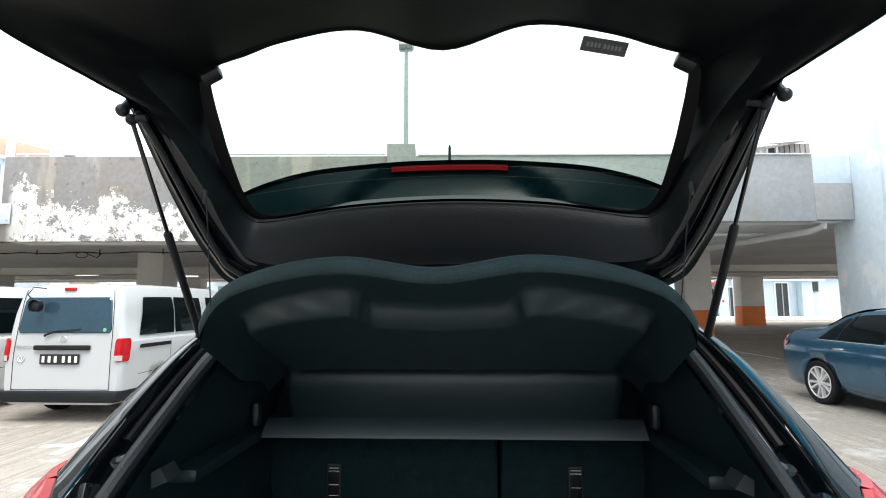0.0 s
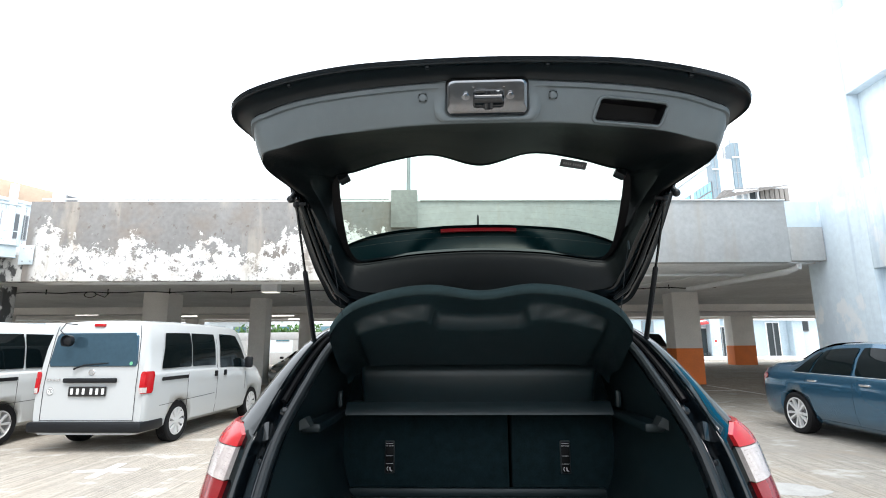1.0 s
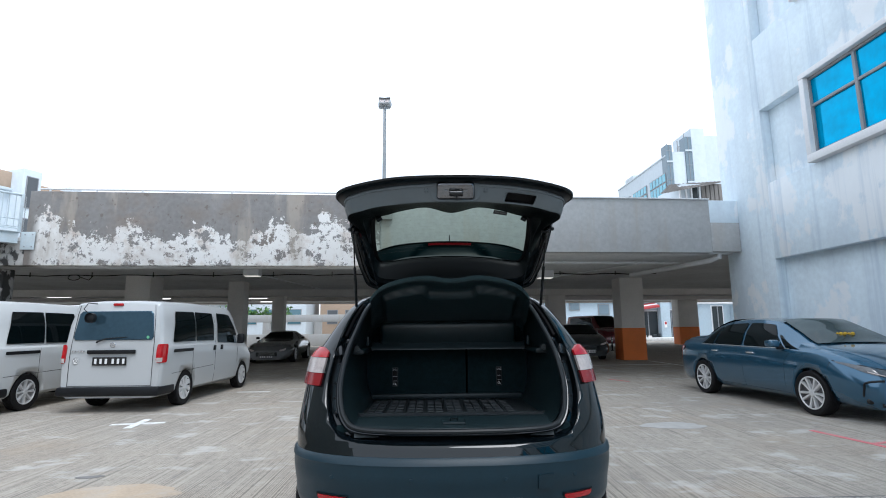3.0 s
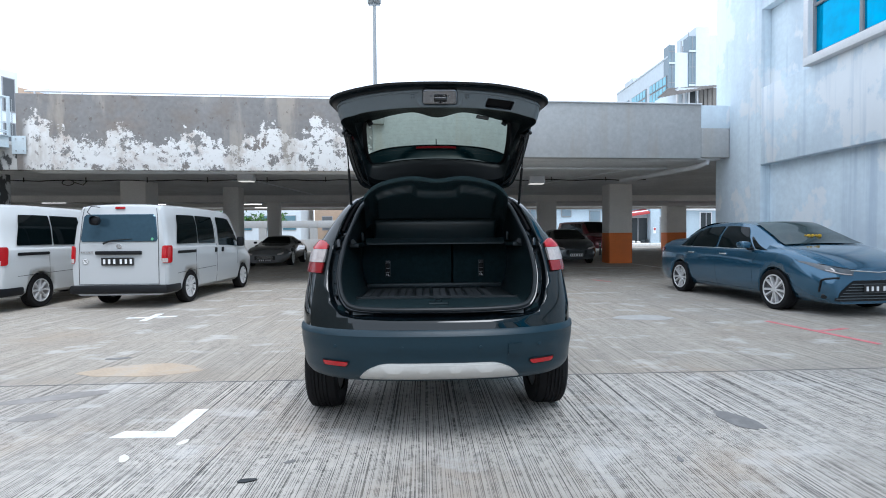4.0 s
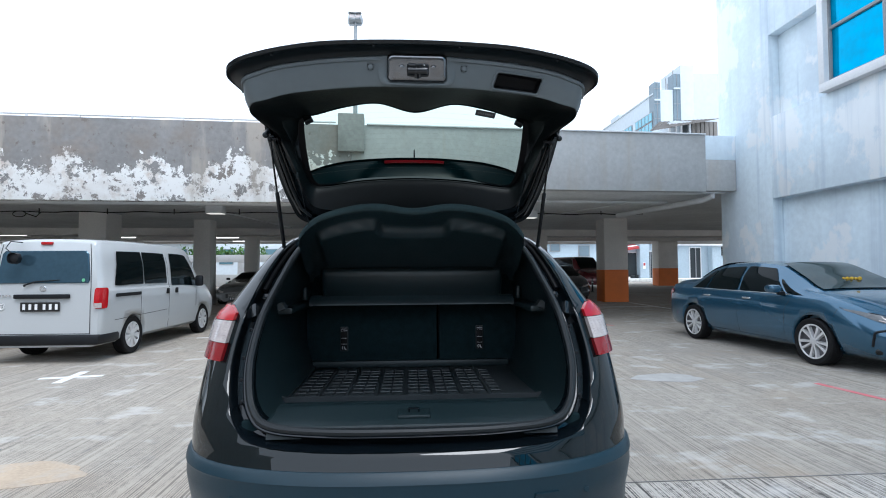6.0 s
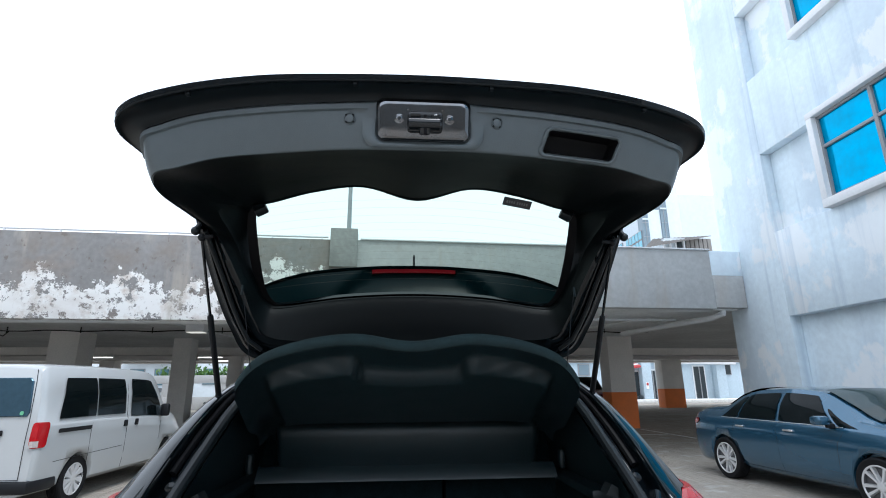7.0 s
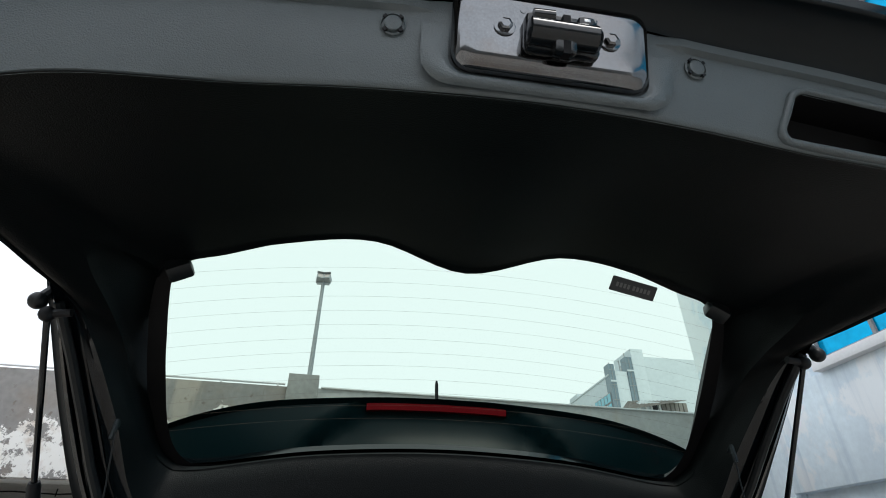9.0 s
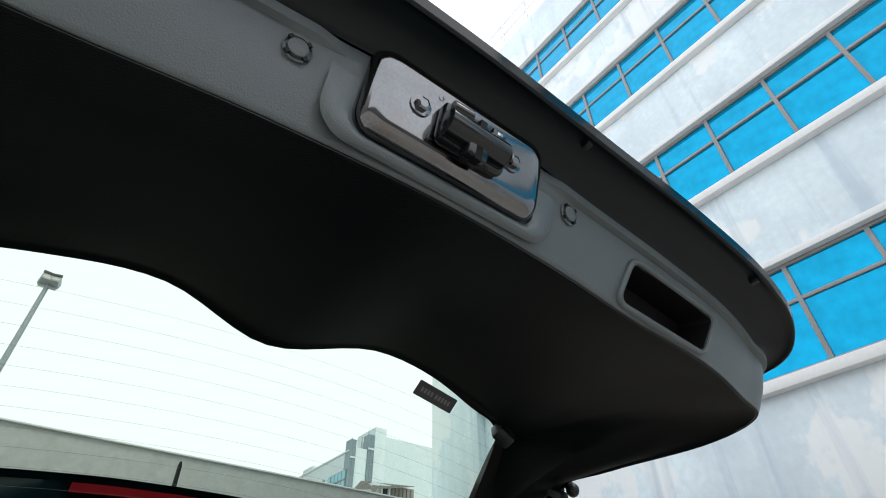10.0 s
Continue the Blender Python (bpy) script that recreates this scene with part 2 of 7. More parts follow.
VAN_SILVER = mat("van_silver", (0.47, 0.485, 0.49), 0.30, vary=0.015, coat=0.4, rough_vary=0.0)
VAN_WHITE = mat("van_white", (0.62, 0.635, 0.63), 0.32, vary=0.015, coat=0.3, rough_vary=0.0)
SEDAN_BLUE = mat("sedan_blue", (0.030, 0.105, 0.180), 0.16, metal=0.5, vary=0.02, coat=1.0, rough_vary=0.0)
SPORT_GREY = mat("sport_grey", (0.20, 0.205, 0.21), 0.25, metal=0.4, vary=0.05, coat=0.8)
DARK_CAR = mat("dark_car_paint", (0.03, 0.035, 0.04), 0.25, metal=0.3, vary=0.05, coat=0.8)
MAROON = mat("maroon_paint", (0.13, 0.012, 0.02), 0.25, metal=0.2, vary=0.05, coat=0.8)
ALLOY = mat("alloy", (0.74, 0.74, 0.74), 0.32, metal=0.4, vary=0.05)
HUBCAP = mat("hubcap", (0.62, 0.62, 0.62), 0.4, metal=0.25, vary=0.06)
TYRE = mat("tyre_rubber", (0.010, 0.010, 0.011), 0.75, vary=0.2, grain=0.2, grain_scale=120, spec=0.2)
BLACK_PLASTIC = mat("black_plastic", (0.009, 0.010, 0.012), 0.5, vary=0.1, spec=0.25)
BRIM = mat("brim_paint", (0.0042, 0.0076, 0.0098), 0.36, vary=0.06, spec=0.28)
HOOK = mat("hook_plastic", (0.026, 0.032, 0.034), 0.45, vary=0.1)
WHEEL_GREY = mat("wheel_barrel", (0.10, 0.10, 0.105), 0.45, metal=0.4, vary=0.1)
PLATE_BLACK = mat("plate_black", (0.012, 0.012, 0.013), 0.35)
PLATE_WHITE = mat("plate_white", (0.8, 0.8, 0.8), 0.5)


def streaked(m, color, amount, stretch=(0.9, 0.9, 0.22), lo=0.46, hi=0.66, scale=1.0):
    """Adds washed streaks and brush patches of another tone."""
    n, l = m.node_tree.nodes, m.node_tree.links
    b = n["Principled BSDF"]
    old = b.inputs["Base Color"].links[0].from_socket
    tc, mp, tx, rg, mx = (n.new("ShaderNode" + k) for k in ("TexCoord", "Mapping", "TexNoise", "MapRange", "Mix"))
    mp.inputs["Scale"].default_value = stretch
    tx.inputs["Scale"].default_value, tx.inputs["Detail"].default_value, tx.inputs["Roughness"].default_value = scale, 7, 0.6
    rg.inputs["From Min"].default_value, rg.inputs["From Max"].default_value, rg.inputs["To Max"].default_value = lo, hi, amount
    mx.data_type = "RGBA"
    mx.inputs["B"].default_value = (*color, 1)
    l.new(tc.outputs["Object"], mp.inputs["Vector"])
    l.new(mp.outputs["Vector"], tx.inputs["Vector"])
    l.new(tx.outputs["Fac"], rg.inputs["Value"])
    l.new(rg.outputs["Result"], mx.inputs["Factor"])
    l.new(old, mx.inputs["A"])
    l.new(mx.outputs["Result"], b.inputs["Base Color"])


streaked(WHITE_WALL, (0.60, 0.68, 0.76), 0.5, (1.1, 1.1, 0.16))
streaked(WHITE_WALL, (0.88, 0.90, 0.91), 0.75, (0.9, 0.9, 0.7), 0.54, 0.58, 0.9)
streaked(WHITE_WALL, (0.44, 0.54, 0.65), 0.5, (2.6, 2.6, 0.1), 0.56, 0.68)


# ---- ground ----
def ground_material():
    m = mat("brushed_concrete", (0.46, 0.432, 0.390), 0.9, vary=0.16, scale=0.5, dirt=(0.30, 0.255, 0.21), dirt_amount=0.6, dirt_scale=0.5)
    n, l = m.node_tree.nodes, m.node_tree.links
    b = n["Principled BSDF"]
    tc = n.new("ShaderNodeTexCoord")
    stretch = n.new("ShaderNodeMapping")
    stretch.inputs["Scale"].default_value = (150, 0.30, 1)
    comb = n.new("ShaderNodeTexNoise")
    comb.inputs["Scale"].default_value, comb.inputs["Detail"].default_value, comb.inputs["Roughness"].default_value = 1.0, 4, 0.6
    groove = n.new("ShaderNodeMapRange")
    groove.inputs["From Min"].default_value, groove.inputs["From Max"].default_value = 0.448, 0.484
    groove.inputs["To Min"].default_value, groove.inputs["To Max"].default_value = 0.16, 1.12
    # pits and worn spots break the grooves up
    pits = n.new("ShaderNodeTexNoise")
    pits.inputs["Scale"].default_value, pits.inputs["Detail"].default_value, pits.inputs["Roughness"].default_value = 16, 6, 0.75
    worn_spot = n.new("ShaderNodeMath")
    worn_spot.operation = "MULTIPLY_ADD"
    worn_spot.inputs[1].default_value = 0.34
    l.new(tc.outputs["Object"], pits.inputs["Vector"])
    l.new(pits.outputs["Fac"], worn_spot.inputs[0])
    lift = n.new("ShaderNodeMath")
    lift.operation = "ADD"
    lift.inputs[1].default_value = -0.17
    l.new(comb.outputs["Fac"], lift.inputs[0])
    l.new(lift.outputs["Value"], worn_spot.inputs[2])
    old = b.inputs["Base Color"].links[0].from_socket
    shade = n.new("ShaderNodeMix")
    shade.data_type, shade.blend_type = "RGBA", "MULTIPLY"
    shade.inputs["Factor"].default_value = 1
    bump = n.new("ShaderNodeBump")
    bump.inputs["Strength"].default_value, bump.inputs["Distance"].default_value = 0.9, 0.008
    l.new(tc.outputs["Object"], stretch.inputs["Vector"])
    l.new(stretch.outputs["Vector"], comb.inputs["Vector"])
    l.new(worn_spot.outputs["Value"], groove.inputs["Value"])
    l.new(old, shade.inputs["A"])
    l.new(groove.outputs["Result"], shade.inputs["B"])
    l.new(shade.outputs["Result"], b.inputs["Base Color"])
    # the slab past the joint is smoother, darker and browner
    sep, slab = n.new("ShaderNodeSeparateXYZ"), n.new("ShaderNodeMapRange")
    slab.inputs["From Min"].default_value, slab.inputs["From Max"].default_value = 1.50, 1.56
    l.new(tc.outputs["Object"], sep.inputs["Vector"])
    l.new(sep.outputs["Y"], slab.inputs["Value"])
    weak = n.new("ShaderNodeMath")
    weak.operation = "MULTIPLY_ADD"
    weak.inputs[1].default_value, weak.inputs[2].default_value = -0.45, 1.0
    l.new(slab.outputs["Result"], weak.inputs[0])
    l.new(weak.outputs["Value"], shade.inputs["Factor"])
    worn = n.new("ShaderNodeMix")
    worn.data_type, worn.blend_type = "RGBA", "MULTIPLY"
    worn.inputs["B"].default_value = (0.82, 0.79, 0.745, 1)
    l.new(slab.outputs["Result"], worn.inputs["Factor"])
    l.new(shade.outputs["Result"], worn.inputs["A"])
    l.new(worn.outputs["Result"], b.inputs["Base Color"])
    streaked(m, (0.27, 0.245, 0.215), 0.55, (0.3, 0.5, 1), 0.5, 0.66, 1.0)
    streaked(m, (0.36, 0.27, 0.18), 0.35, (0.9, 0.9, 1), 0.55, 0.72, 1.0)
    streaked(m, (0.16, 0.155, 0.15), 0.5, (7, 3, 1), 0.62, 0.72, 1.0)
    streaked(m, (0.58, 0.565, 0.54), 0.5, (1.6, 2.4, 1), 0.56, 0.66, 1.0)
    l.new(comb.outputs["Fac"], bump.inputs["Height"])
    l.new(bump.outputs["Normal"], b.inputs["Normal"])
    return m


GROUND = ground_material()
bm = bmesh.new()
loft(bm, [[(x, y, 0) for x in (-900, -40, 40, 900)] for y in (-900, -40, 60, 900)])
tagged(part("ground", bm, GROUND), "grey brushed concrete car park floor with stains", "ground", kind="structure")

# ---- upper deck of the car park ----
DECK_TURN = math.atan(0.0625)
DECK = pose(0, 9.934, 0, 0, 0, math.degrees(DECK_TURN))


def deck_part(name, x0, x1, y0, y1, z0, z1, material, label, category, bevel=0.012):
    ob = part(name, block(x0, x1, y0, y1, z0, z1, bevel), material)
    ob.matrix_basis = DECK
    return tagged(ob, label, category, kind="structure")


def peeling_material():
    """Grey paint peeled off in ragged patches along the lower half of the wall."""
    m = mat("peeling_paint", (0.235, 0.228, 0.222), 0.85, vary=0.2, scale=0.7, grain=0.3, grain_scale=40, dirt=(0.22, 0.17, 0.13), dirt_amount=0.7, dirt_scale=0.9)
    n, l = m.node_tree.nodes, m.node_tree.links
    b = n["Principled BSDF"]
    old = b.inputs["Base Color"].links[0].from_socket
    tc = n.new("ShaderNodeTexCoord")
    sep = n.new("ShaderNodeSeparateXYZ")
    l.new(tc.outputs["Object"], sep.inputs["Vector"])

    def noise_at(scale, detail, rough, stretch=(1, 1, 1)):
        mp = n.new("ShaderNodeMapping")
        mp.inputs["Scale"].default_value = stretch
        t = n.new("ShaderNodeTexNoise")
        t.inputs["Scale"].default_value, t.inputs["Detail"].default_value, t.inputs["Roughness"].default_value = scale, detail, rough
        l.new(tc.outputs["Object"], mp.inputs["Vector"])
        l.new(mp.outputs["Vector"], t.inputs["Vector"])
        return t.outputs["Fac"]

    def calc(op, a, c):
        k = n.new("ShaderNodeMath")
        k.operation = op
        for s, v in zip(k.inputs, (a, c)):
            if isinstance(v, (int, float)):
                s.default_value = v
            else:
                l.new(v, s)
        return k.outputs["Value"]

    wave = calc("MULTIPLY", calc("SUBTRACT", noise_at(1.0, 3, 0.6, (1, 1, 0.15)), 0.5), 2.4)
    rag = calc("MULTIPLY", calc("SUBTRACT", noise_at(2.6, 10, 0.72), 0.5), 2.4)
    level = calc("ADD", calc("ADD", wave, rag), 3.68)
    peeled = n.new("ShaderNodeMapRange")
    peeled.inputs["From Min"].default_value, peeled.inputs["From Max"].default_value = -0.008, 0.008
    l.new(calc("SUBTRACT", level, sep.outputs["Z"]), peeled.inputs["Value"])
    left = n.new("ShaderNodeMapRange")
    left.inputs["From Min"].default_value, left.inputs["From Max"].default_value = -9.42, -9.25
    l.new(sep.outputs["X"], left.inputs["Value"])
    right = n.new("ShaderNodeMapRange")
    right.inputs["From Min"].default_value, right.inputs["From Max"].default_value = -1.2, -1.6
    l.new(sep.outputs["X"], right.inputs["Value"])
    holes = n.new("ShaderNodeMapRange")
    holes.inputs["From Min"].default_value, holes.inputs["From Max"].default_value = 0.535, 0.55
    holes.inputs["To Min"].default_value, holes.inputs["To Max"].default_value = 1, 0
    l.new(noise_at(3.0, 9, 0.78), holes.inputs["Value"])
    fac = calc("MULTIPLY", calc("MULTIPLY", peeled.outputs["Result"], calc("MULTIPLY", left.outputs["Result"], right.outputs["Result"])), holes.outputs["Result"])
    under = n.new("ShaderNodeMix")
    under.data_type = "RGBA"
    under.inputs["A"].default_value, under.inputs["B"].default_value = (0.80, 0.79, 0.77, 1), (0.46, 0.36, 0.29, 1)
    tone = n.new("ShaderNodeMapRange")
    tone.inputs["From Min"].default_value, tone.inputs["From Max"].default_value = 0.5, 0.75
    l.new(noise_at(1.7, 6, 0.7), tone.inputs["Value"])
    l.new(tone.outputs["Result"], under.inputs["Factor"])
    mixer = n.new("ShaderNodeMix")
    mixer.data_type = "RGBA"
    l.new(fac, mixer.inputs["Factor"])
    l.new(old, mixer.inputs["A"])
    l.new(under.outputs["Result"], mixer.inputs["B"])
    l.new(mixer.outputs["Result"], b.inputs["Base Color"])
    return m


PEELING = peeling_material()
streaked(PEELING, (0.30, 0.20, 0.13), 0.4, (0.5, 0.5, 0.8), 0.56, 0.72)
streaked(PEELING, (0.44, 0.39, 0.33), 0.55, (1.6, 1.6, 0.35), 0.54, 0.64)
streaked(PEELING, (0.13, 0.10, 0.08), 0.6, (7, 7, 6), 0.60, 0.66)
MOTTLED = mat("mottled_concrete", (0.42, 0.41, 0.39), 0.85, vary=0.2, scale=3, grain=0.3, grain_scale=50)
streaked(MOTTLED, (0.03, 0.03, 0.03), 0.95, (4, 4, 2.5), 0.47, 0.53)
GREY_PARAPET = mat("grey_parapet", (0.43, 0.435, 0.43), 0.85, vary=0.14, scale=0.8, grain=0.25, grain_scale=50, dirt=(0.22, 0.2, 0.19), dirt_amount=0.35, dirt_scale=0.8)
streaked(GREY_PARAPET, (0.40, 0.36, 0.31), 0.6, (2.2, 2.2, 0.2), 0.54, 0.68)
streaked(GREY_PARAPET, (0.27, 0.24, 0.21), 0.4, (0.6, 0.6, 1.2), 0.60, 0.70)
deck_part("wall_parapet_peeling", -9.54, -1.35, 0, 0.25, 2.85, 4.62, PEELING, "grey concrete parapet with peeling white paint", "parapet")
deck_part("wall_parapet_grey", -1.35, 7.3, 0.04, 0.25, 3.22, 4.64, GREY_PARAPET, "smooth grey painted concrete parapet", "parapet")
deck_part("wall_parapet_end", 7.3, 8.1, 0.04, 0.25, 3.25, 4.02, GREY_PARAPET, "stained low end of grey parapet", "parapet")
deck_part("wall_parapet_white_end", 7.3, 8.12, 0.06, 0.25, 4.024, 4.63, WHITE_WALL, "white rendered block over the parapet's low end", "parapet")
deck_part("ceiling", -34, 46, 0.25, 27, 3.3, 3.55, SOFFIT, "grey painted underside of the upper deck", "ceiling")
deck_part("ceiling_beam", -9.45, -1.35, 0.25, 0.75, 2.85, 3.3, SOFFIT, "concrete edge beam under the deck", "beam")
deck_part("ceiling_edge_beam", -1.35, 8.0, 0.25, 0.6, 3.22, 3.3, SOFFIT, "shallow concrete edge beam under the deck", "beam")
for name, y, z in (("ceiling_beam_middle", 13.5, 2.98), ("ceiling_beam_back", 20.0, 3.08), ("ceiling_beam_far", 26.4, 3.2)):
    deck_part(name, -34, 46, y, y + 0.5, z, 3.3, PILLAR_GREY, "pale concrete cross beam under the deck", "beam")
deck_part("wall_parapet_far", -34, -9.54, 0.0, 0.25, 2.85, 3.42, MOTTLED, "low stained concrete edge past the walkway", "parapet")

# ---- tall white building ----
BX = 8.1
tagged(part("wall_white_building", block(BX + 0.25, BX + 6, -16, 11.15, 0, 20.3, 0), WHITE_WALL), "tall white rendered building wall", "building", kind="structure")
tagged(part("wall_white_pier", block(BX, BX + 0.25, 9.25, 11.15, 0, 20.4, 0.015), WHITE_WALL), "white rendered corner pier of the building", "building", kind="structure")
for name, z0, z1 in (("wall_white_band", 2.89, 4.74), ("wall_white_band_upper", 6.61, 8.49), ("wall_white_band_top", 10.34, 12.24), ("wall_white_band_high", 14.08, 15.99), ("wall_white_band_crown", 17.83, 20.4)):
    tagged(part(name, block(BX, BX + 0.25, -16, 9.25, z0, z1, 0.015), WHITE_WALL), "white rendered wall band between window rows", "building", kind="structure")


# ---- the dark crossover with its tailgate open ----
CAR_LEN = 4.36
LEVELS = smooth_line([  # height, rear face, half width, corner depth
    (0.34, 0.10, 0.79, 0.45), (0.42, 0.05, 0.85, 0.50), (0.52, 0.02, 0.882, 0.55), (0.62, 0.0, 0.89, 0.55), (0.70, 0.03, 0.89, 0.55),
    (0.80, 0.07, 0.893, 0.52), (0.95, 0.15, 0.878, 0.48), (1.10, 0.24, 0.856, 0.42), (1.18, 0.30, 0.832, 0.34), (1.23, 0.35, 0.787, 0.28), (1.30, 0.43, 0.742, 0.22),
    (1.40, 0.54, 0.685, 0.18), (1.48, 0.63, 0.63, 0.18), (1.54, 0.74, 0.575, 0.25), (1.58, 0.95, 0.46, 0.4)], 3)
POW = 2.6


def level(z):
    for a, b in zip(LEVELS, LEVELS[1:]):
        if a[0] <= z <= b[0]:
            k = (z - a[0]) / (b[0] - a[0])
            return a + (b - a) * k
    return LEVELS[0] if z < LEVELS[0][0] else LEVELS[-1]


def rear_y(x, z):
    """The y of the car's rear skin at x and height z."""
    _, yr, w, d = level(z)
    r = min(abs(x) / w, 1.0)
    return yr + d * (1 - (1 - r ** POW) ** (1 / POW))


def half_plan(z, grow=0.0, steps=14):
    """Points of the right half of the level's outline, from the rear centre to the side."""
    _, yr, w, d = level(z)
    pts = []
    for k in range(steps + 1):
        a = math.pi / 2 * k / steps
        pts.append(((w + grow) * math.sin(a) ** (2 / POW), yr - grow + (d + grow) * (1 - math.cos(a) ** (2 / POW)), z))
    return pts


def plan_loop(z):
    """A whole closed level of the body, rear and front."""
    right = half_plan(z)
    _, yr, w, d = level(z)
    rise = max(0.0, (z - 1.0) / 0.55)
    front = CAR_LEN - 1.75 * rise ** 0.8 if z > 1.0 else CAR_LEN - 0.12 * abs(z - 0.6)
    right += [(w * 1.0, y, z) for y in (1.4, 2.0, 2.6)]
    reach = 0.75
    for k in range(9):
        a = math.pi / 2 * k / 8
        right.append((w * math.cos(a) ** 0.7, front - reach + reach * math.sin(a) ** 0.8, z))
    left = [(-x, y, zz) for x, y, zz in right[1:-1]][::-1]
    return right + left


crossover = thing("crossover_car", "black crossover car parked with its tailgate wide open", "car")
bm = bmesh.new()
loft(bm, [plan_loop(r[0]) for r in LEVELS if r[0] > 0.66], True, True)
body = part("body", bm, BLACK_PAINT, crossover, "glossy black car body", sharp=40)

OPEN_BIG = smooth_line([(0, 0.755), (0.34, 0.757), (0.56, 0.772), (0.645, 0.83), (0.683, 0.93), (0.692, 1.05), (0.668, 1.20), (0.638, 1.33), (0.60, 1.43), (0.56, 1.50), (0.50, 1.545), (0.30, 1.58), (0, 1.60)], 5)
OPEN_SMALL = smooth_line([(0, 0.805), (0.32, 0.807), (0.51, 0.818), (0.58, 0.865), (0.612, 0.95), (0.62, 1.05), (0.60, 1.20), (0.565, 1.33), (0.538, 1.42), (0.508, 1.475), (0.46, 1.51), (0.28, 1.545), (0, 1.555)], 5)


def mirrored(line):
    return [(-p[0], *p[1:]) for p in line[:0:-1]] + [tuple(p) for p in line]


def rim(line, dy, shift=(0, 0)):
    return [(x, rear_y(x, min(z, 1.58)) + dy, z) for x, z in mirrored(line)]


def pressed(line, dy, amp, f):
    """A line of the flange with the shallow waves pressed into its sheet metal."""
    out = []
    for x, y, z in rim(line, dy):
        k = min(1.0, max(0.0, (z - 1.12) / 0.06))
        w = amp * k * (math.sin(z * 41 + f) + 0.6 * math.sin(z * 83 + 2 * f))
        out.append((x - math.copysign(0.6 * w, x), y + w, z))
    return out


big = mirrored(OPEN_BIG)
bm = bmesh.new()
loft(bm, [[(x, y, z) for x, z in big[:-1]] for y in (-0.6, 1.28)], True, True)
bmesh.ops.recalc_face_normals(bm, faces=bm.faces)
cut(body, part("cutter", bm, BLACK_PAINT))
for sx in (-1, 1):
    bm = bmesh.new()
    turned(bm, [(0.375, -0.3), (0.375, 0.3)], pose(sx * 0.93, 0.87, 0.345, 0, 90, 0), 40)
    bmesh.ops.recalc_face_normals(bm, faces=bm.faces)
    cut(body, part("cutter", bm, BLACK_PAINT))

bm = bmesh.new()
loft(bm, [[(w * math.sin(a), y + 0.05 * math.sin(a) ** 2, z - 0.045 * (1 - math.cos(a))) for a in (radians(-80 + 16 * k) for k in range(11))] for y, w, z in ((0.92, 0.46, 1.572), (0.94, 0.48, 1.590), (1.2, 0.54, 1.606), (1.5, 0.55, 1.608), (1.9, 0.52, 1.598), (2.0, 0.50, 1.580))])
part("roof", bm, BLACK_PAINT, crossover, "glossy black car roof")
for sx in (-1, 1):
    for y0, y1 in ((1.05, 1.75), (1.80, 2.55)):
        bm = bmesh.new()
        loft(bm, [[(sx * (level(z)[2] + 0.004), y0 + (y1 - y0) * k / 6 + (0.25 * (1.40 - z) if k == 6 else 0) * (1 if y1 > 2 else 0), z) for k in range(7)] for z in (1.19, 1.24, 1.30, 1.36, 1.42, 1.47)])
        part("side_window", bm, CAR_GLASS, crossover, "dark side window")
bm = bmesh.new()
def between(f):
    return [(a[0] + (b[0] - a[0]) * f, a[1] + (b[1] - a[1]) * f) for a, b in zip(OPEN_BIG, OPEN_SMALL)]


loft(bm, [rim(between(-0.5), 0.13), rim(between(-0.45), 0.05), rim(between(-0.35), 0.03), rim(between(-0.12), 0.012), rim(OPEN_BIG, -0.002), rim(between(0.04), 0.006), pressed(between(0.1), 0.04, 0.004, 0.4), pressed(between(0.2), 0.062, 0.004, 0.4), pressed(between(0.42), 0.066, 0.004, 0.4), pressed(between(0.5), 0.05, 0.003, 1.5), pressed(between(0.56), 0.036, 0.003, 1.56), pressed(between(0.64), 0.024, 0.003, 1.64), pressed(between(0.74), 0.018, 0.003, 1.74), pressed(between(0.86), 0.022, 0.003, 1.86), rim(OPEN_SMALL, 0.042), rim(OPEN_SMALL, 0.12)], False)
part("opening_frame", bm, BLACK_FRAME, crossover, "black painted tailgate opening flange")
part("weatherstrip", rod(rim(OPEN_SMALL, 0.030), 0.0155, 10), RUBBER, crossover, "black rubber door seal")

# bumper
def band(rows, steps=18, side=0.60, x_max=None):
    """A skin round the rear corners from (height, growth) rows."""
    grid = []
    for z, g in rows:
        half = half_plan(z, g, steps) + [(level(z)[2] + g, side, z)]
        grid.append([(-x, y, zz) for x, y, zz in half[:0:-1]] + half)
    return grid


bm = bmesh.new()
loft(bm, band([(0.385, -0.06), (0.385, -0.012), (0.40, 0.004), (0.43, 0.012), (0.47, 0.012), (0.52, 0.004), (0.56, 0.004), (0.62, 0.006), (0.655, 0.008), (0.664, 0.014), (0.688, 0.012), (0.698, 0.004), (0.70, -0.03)]))
bumper = part("bumper", bm, BUMPER, crossover, "dark grey textured plastic bumper")


def skin_point(x, z, g):
    return Vector((x, rear_y(x, z) - g, z))


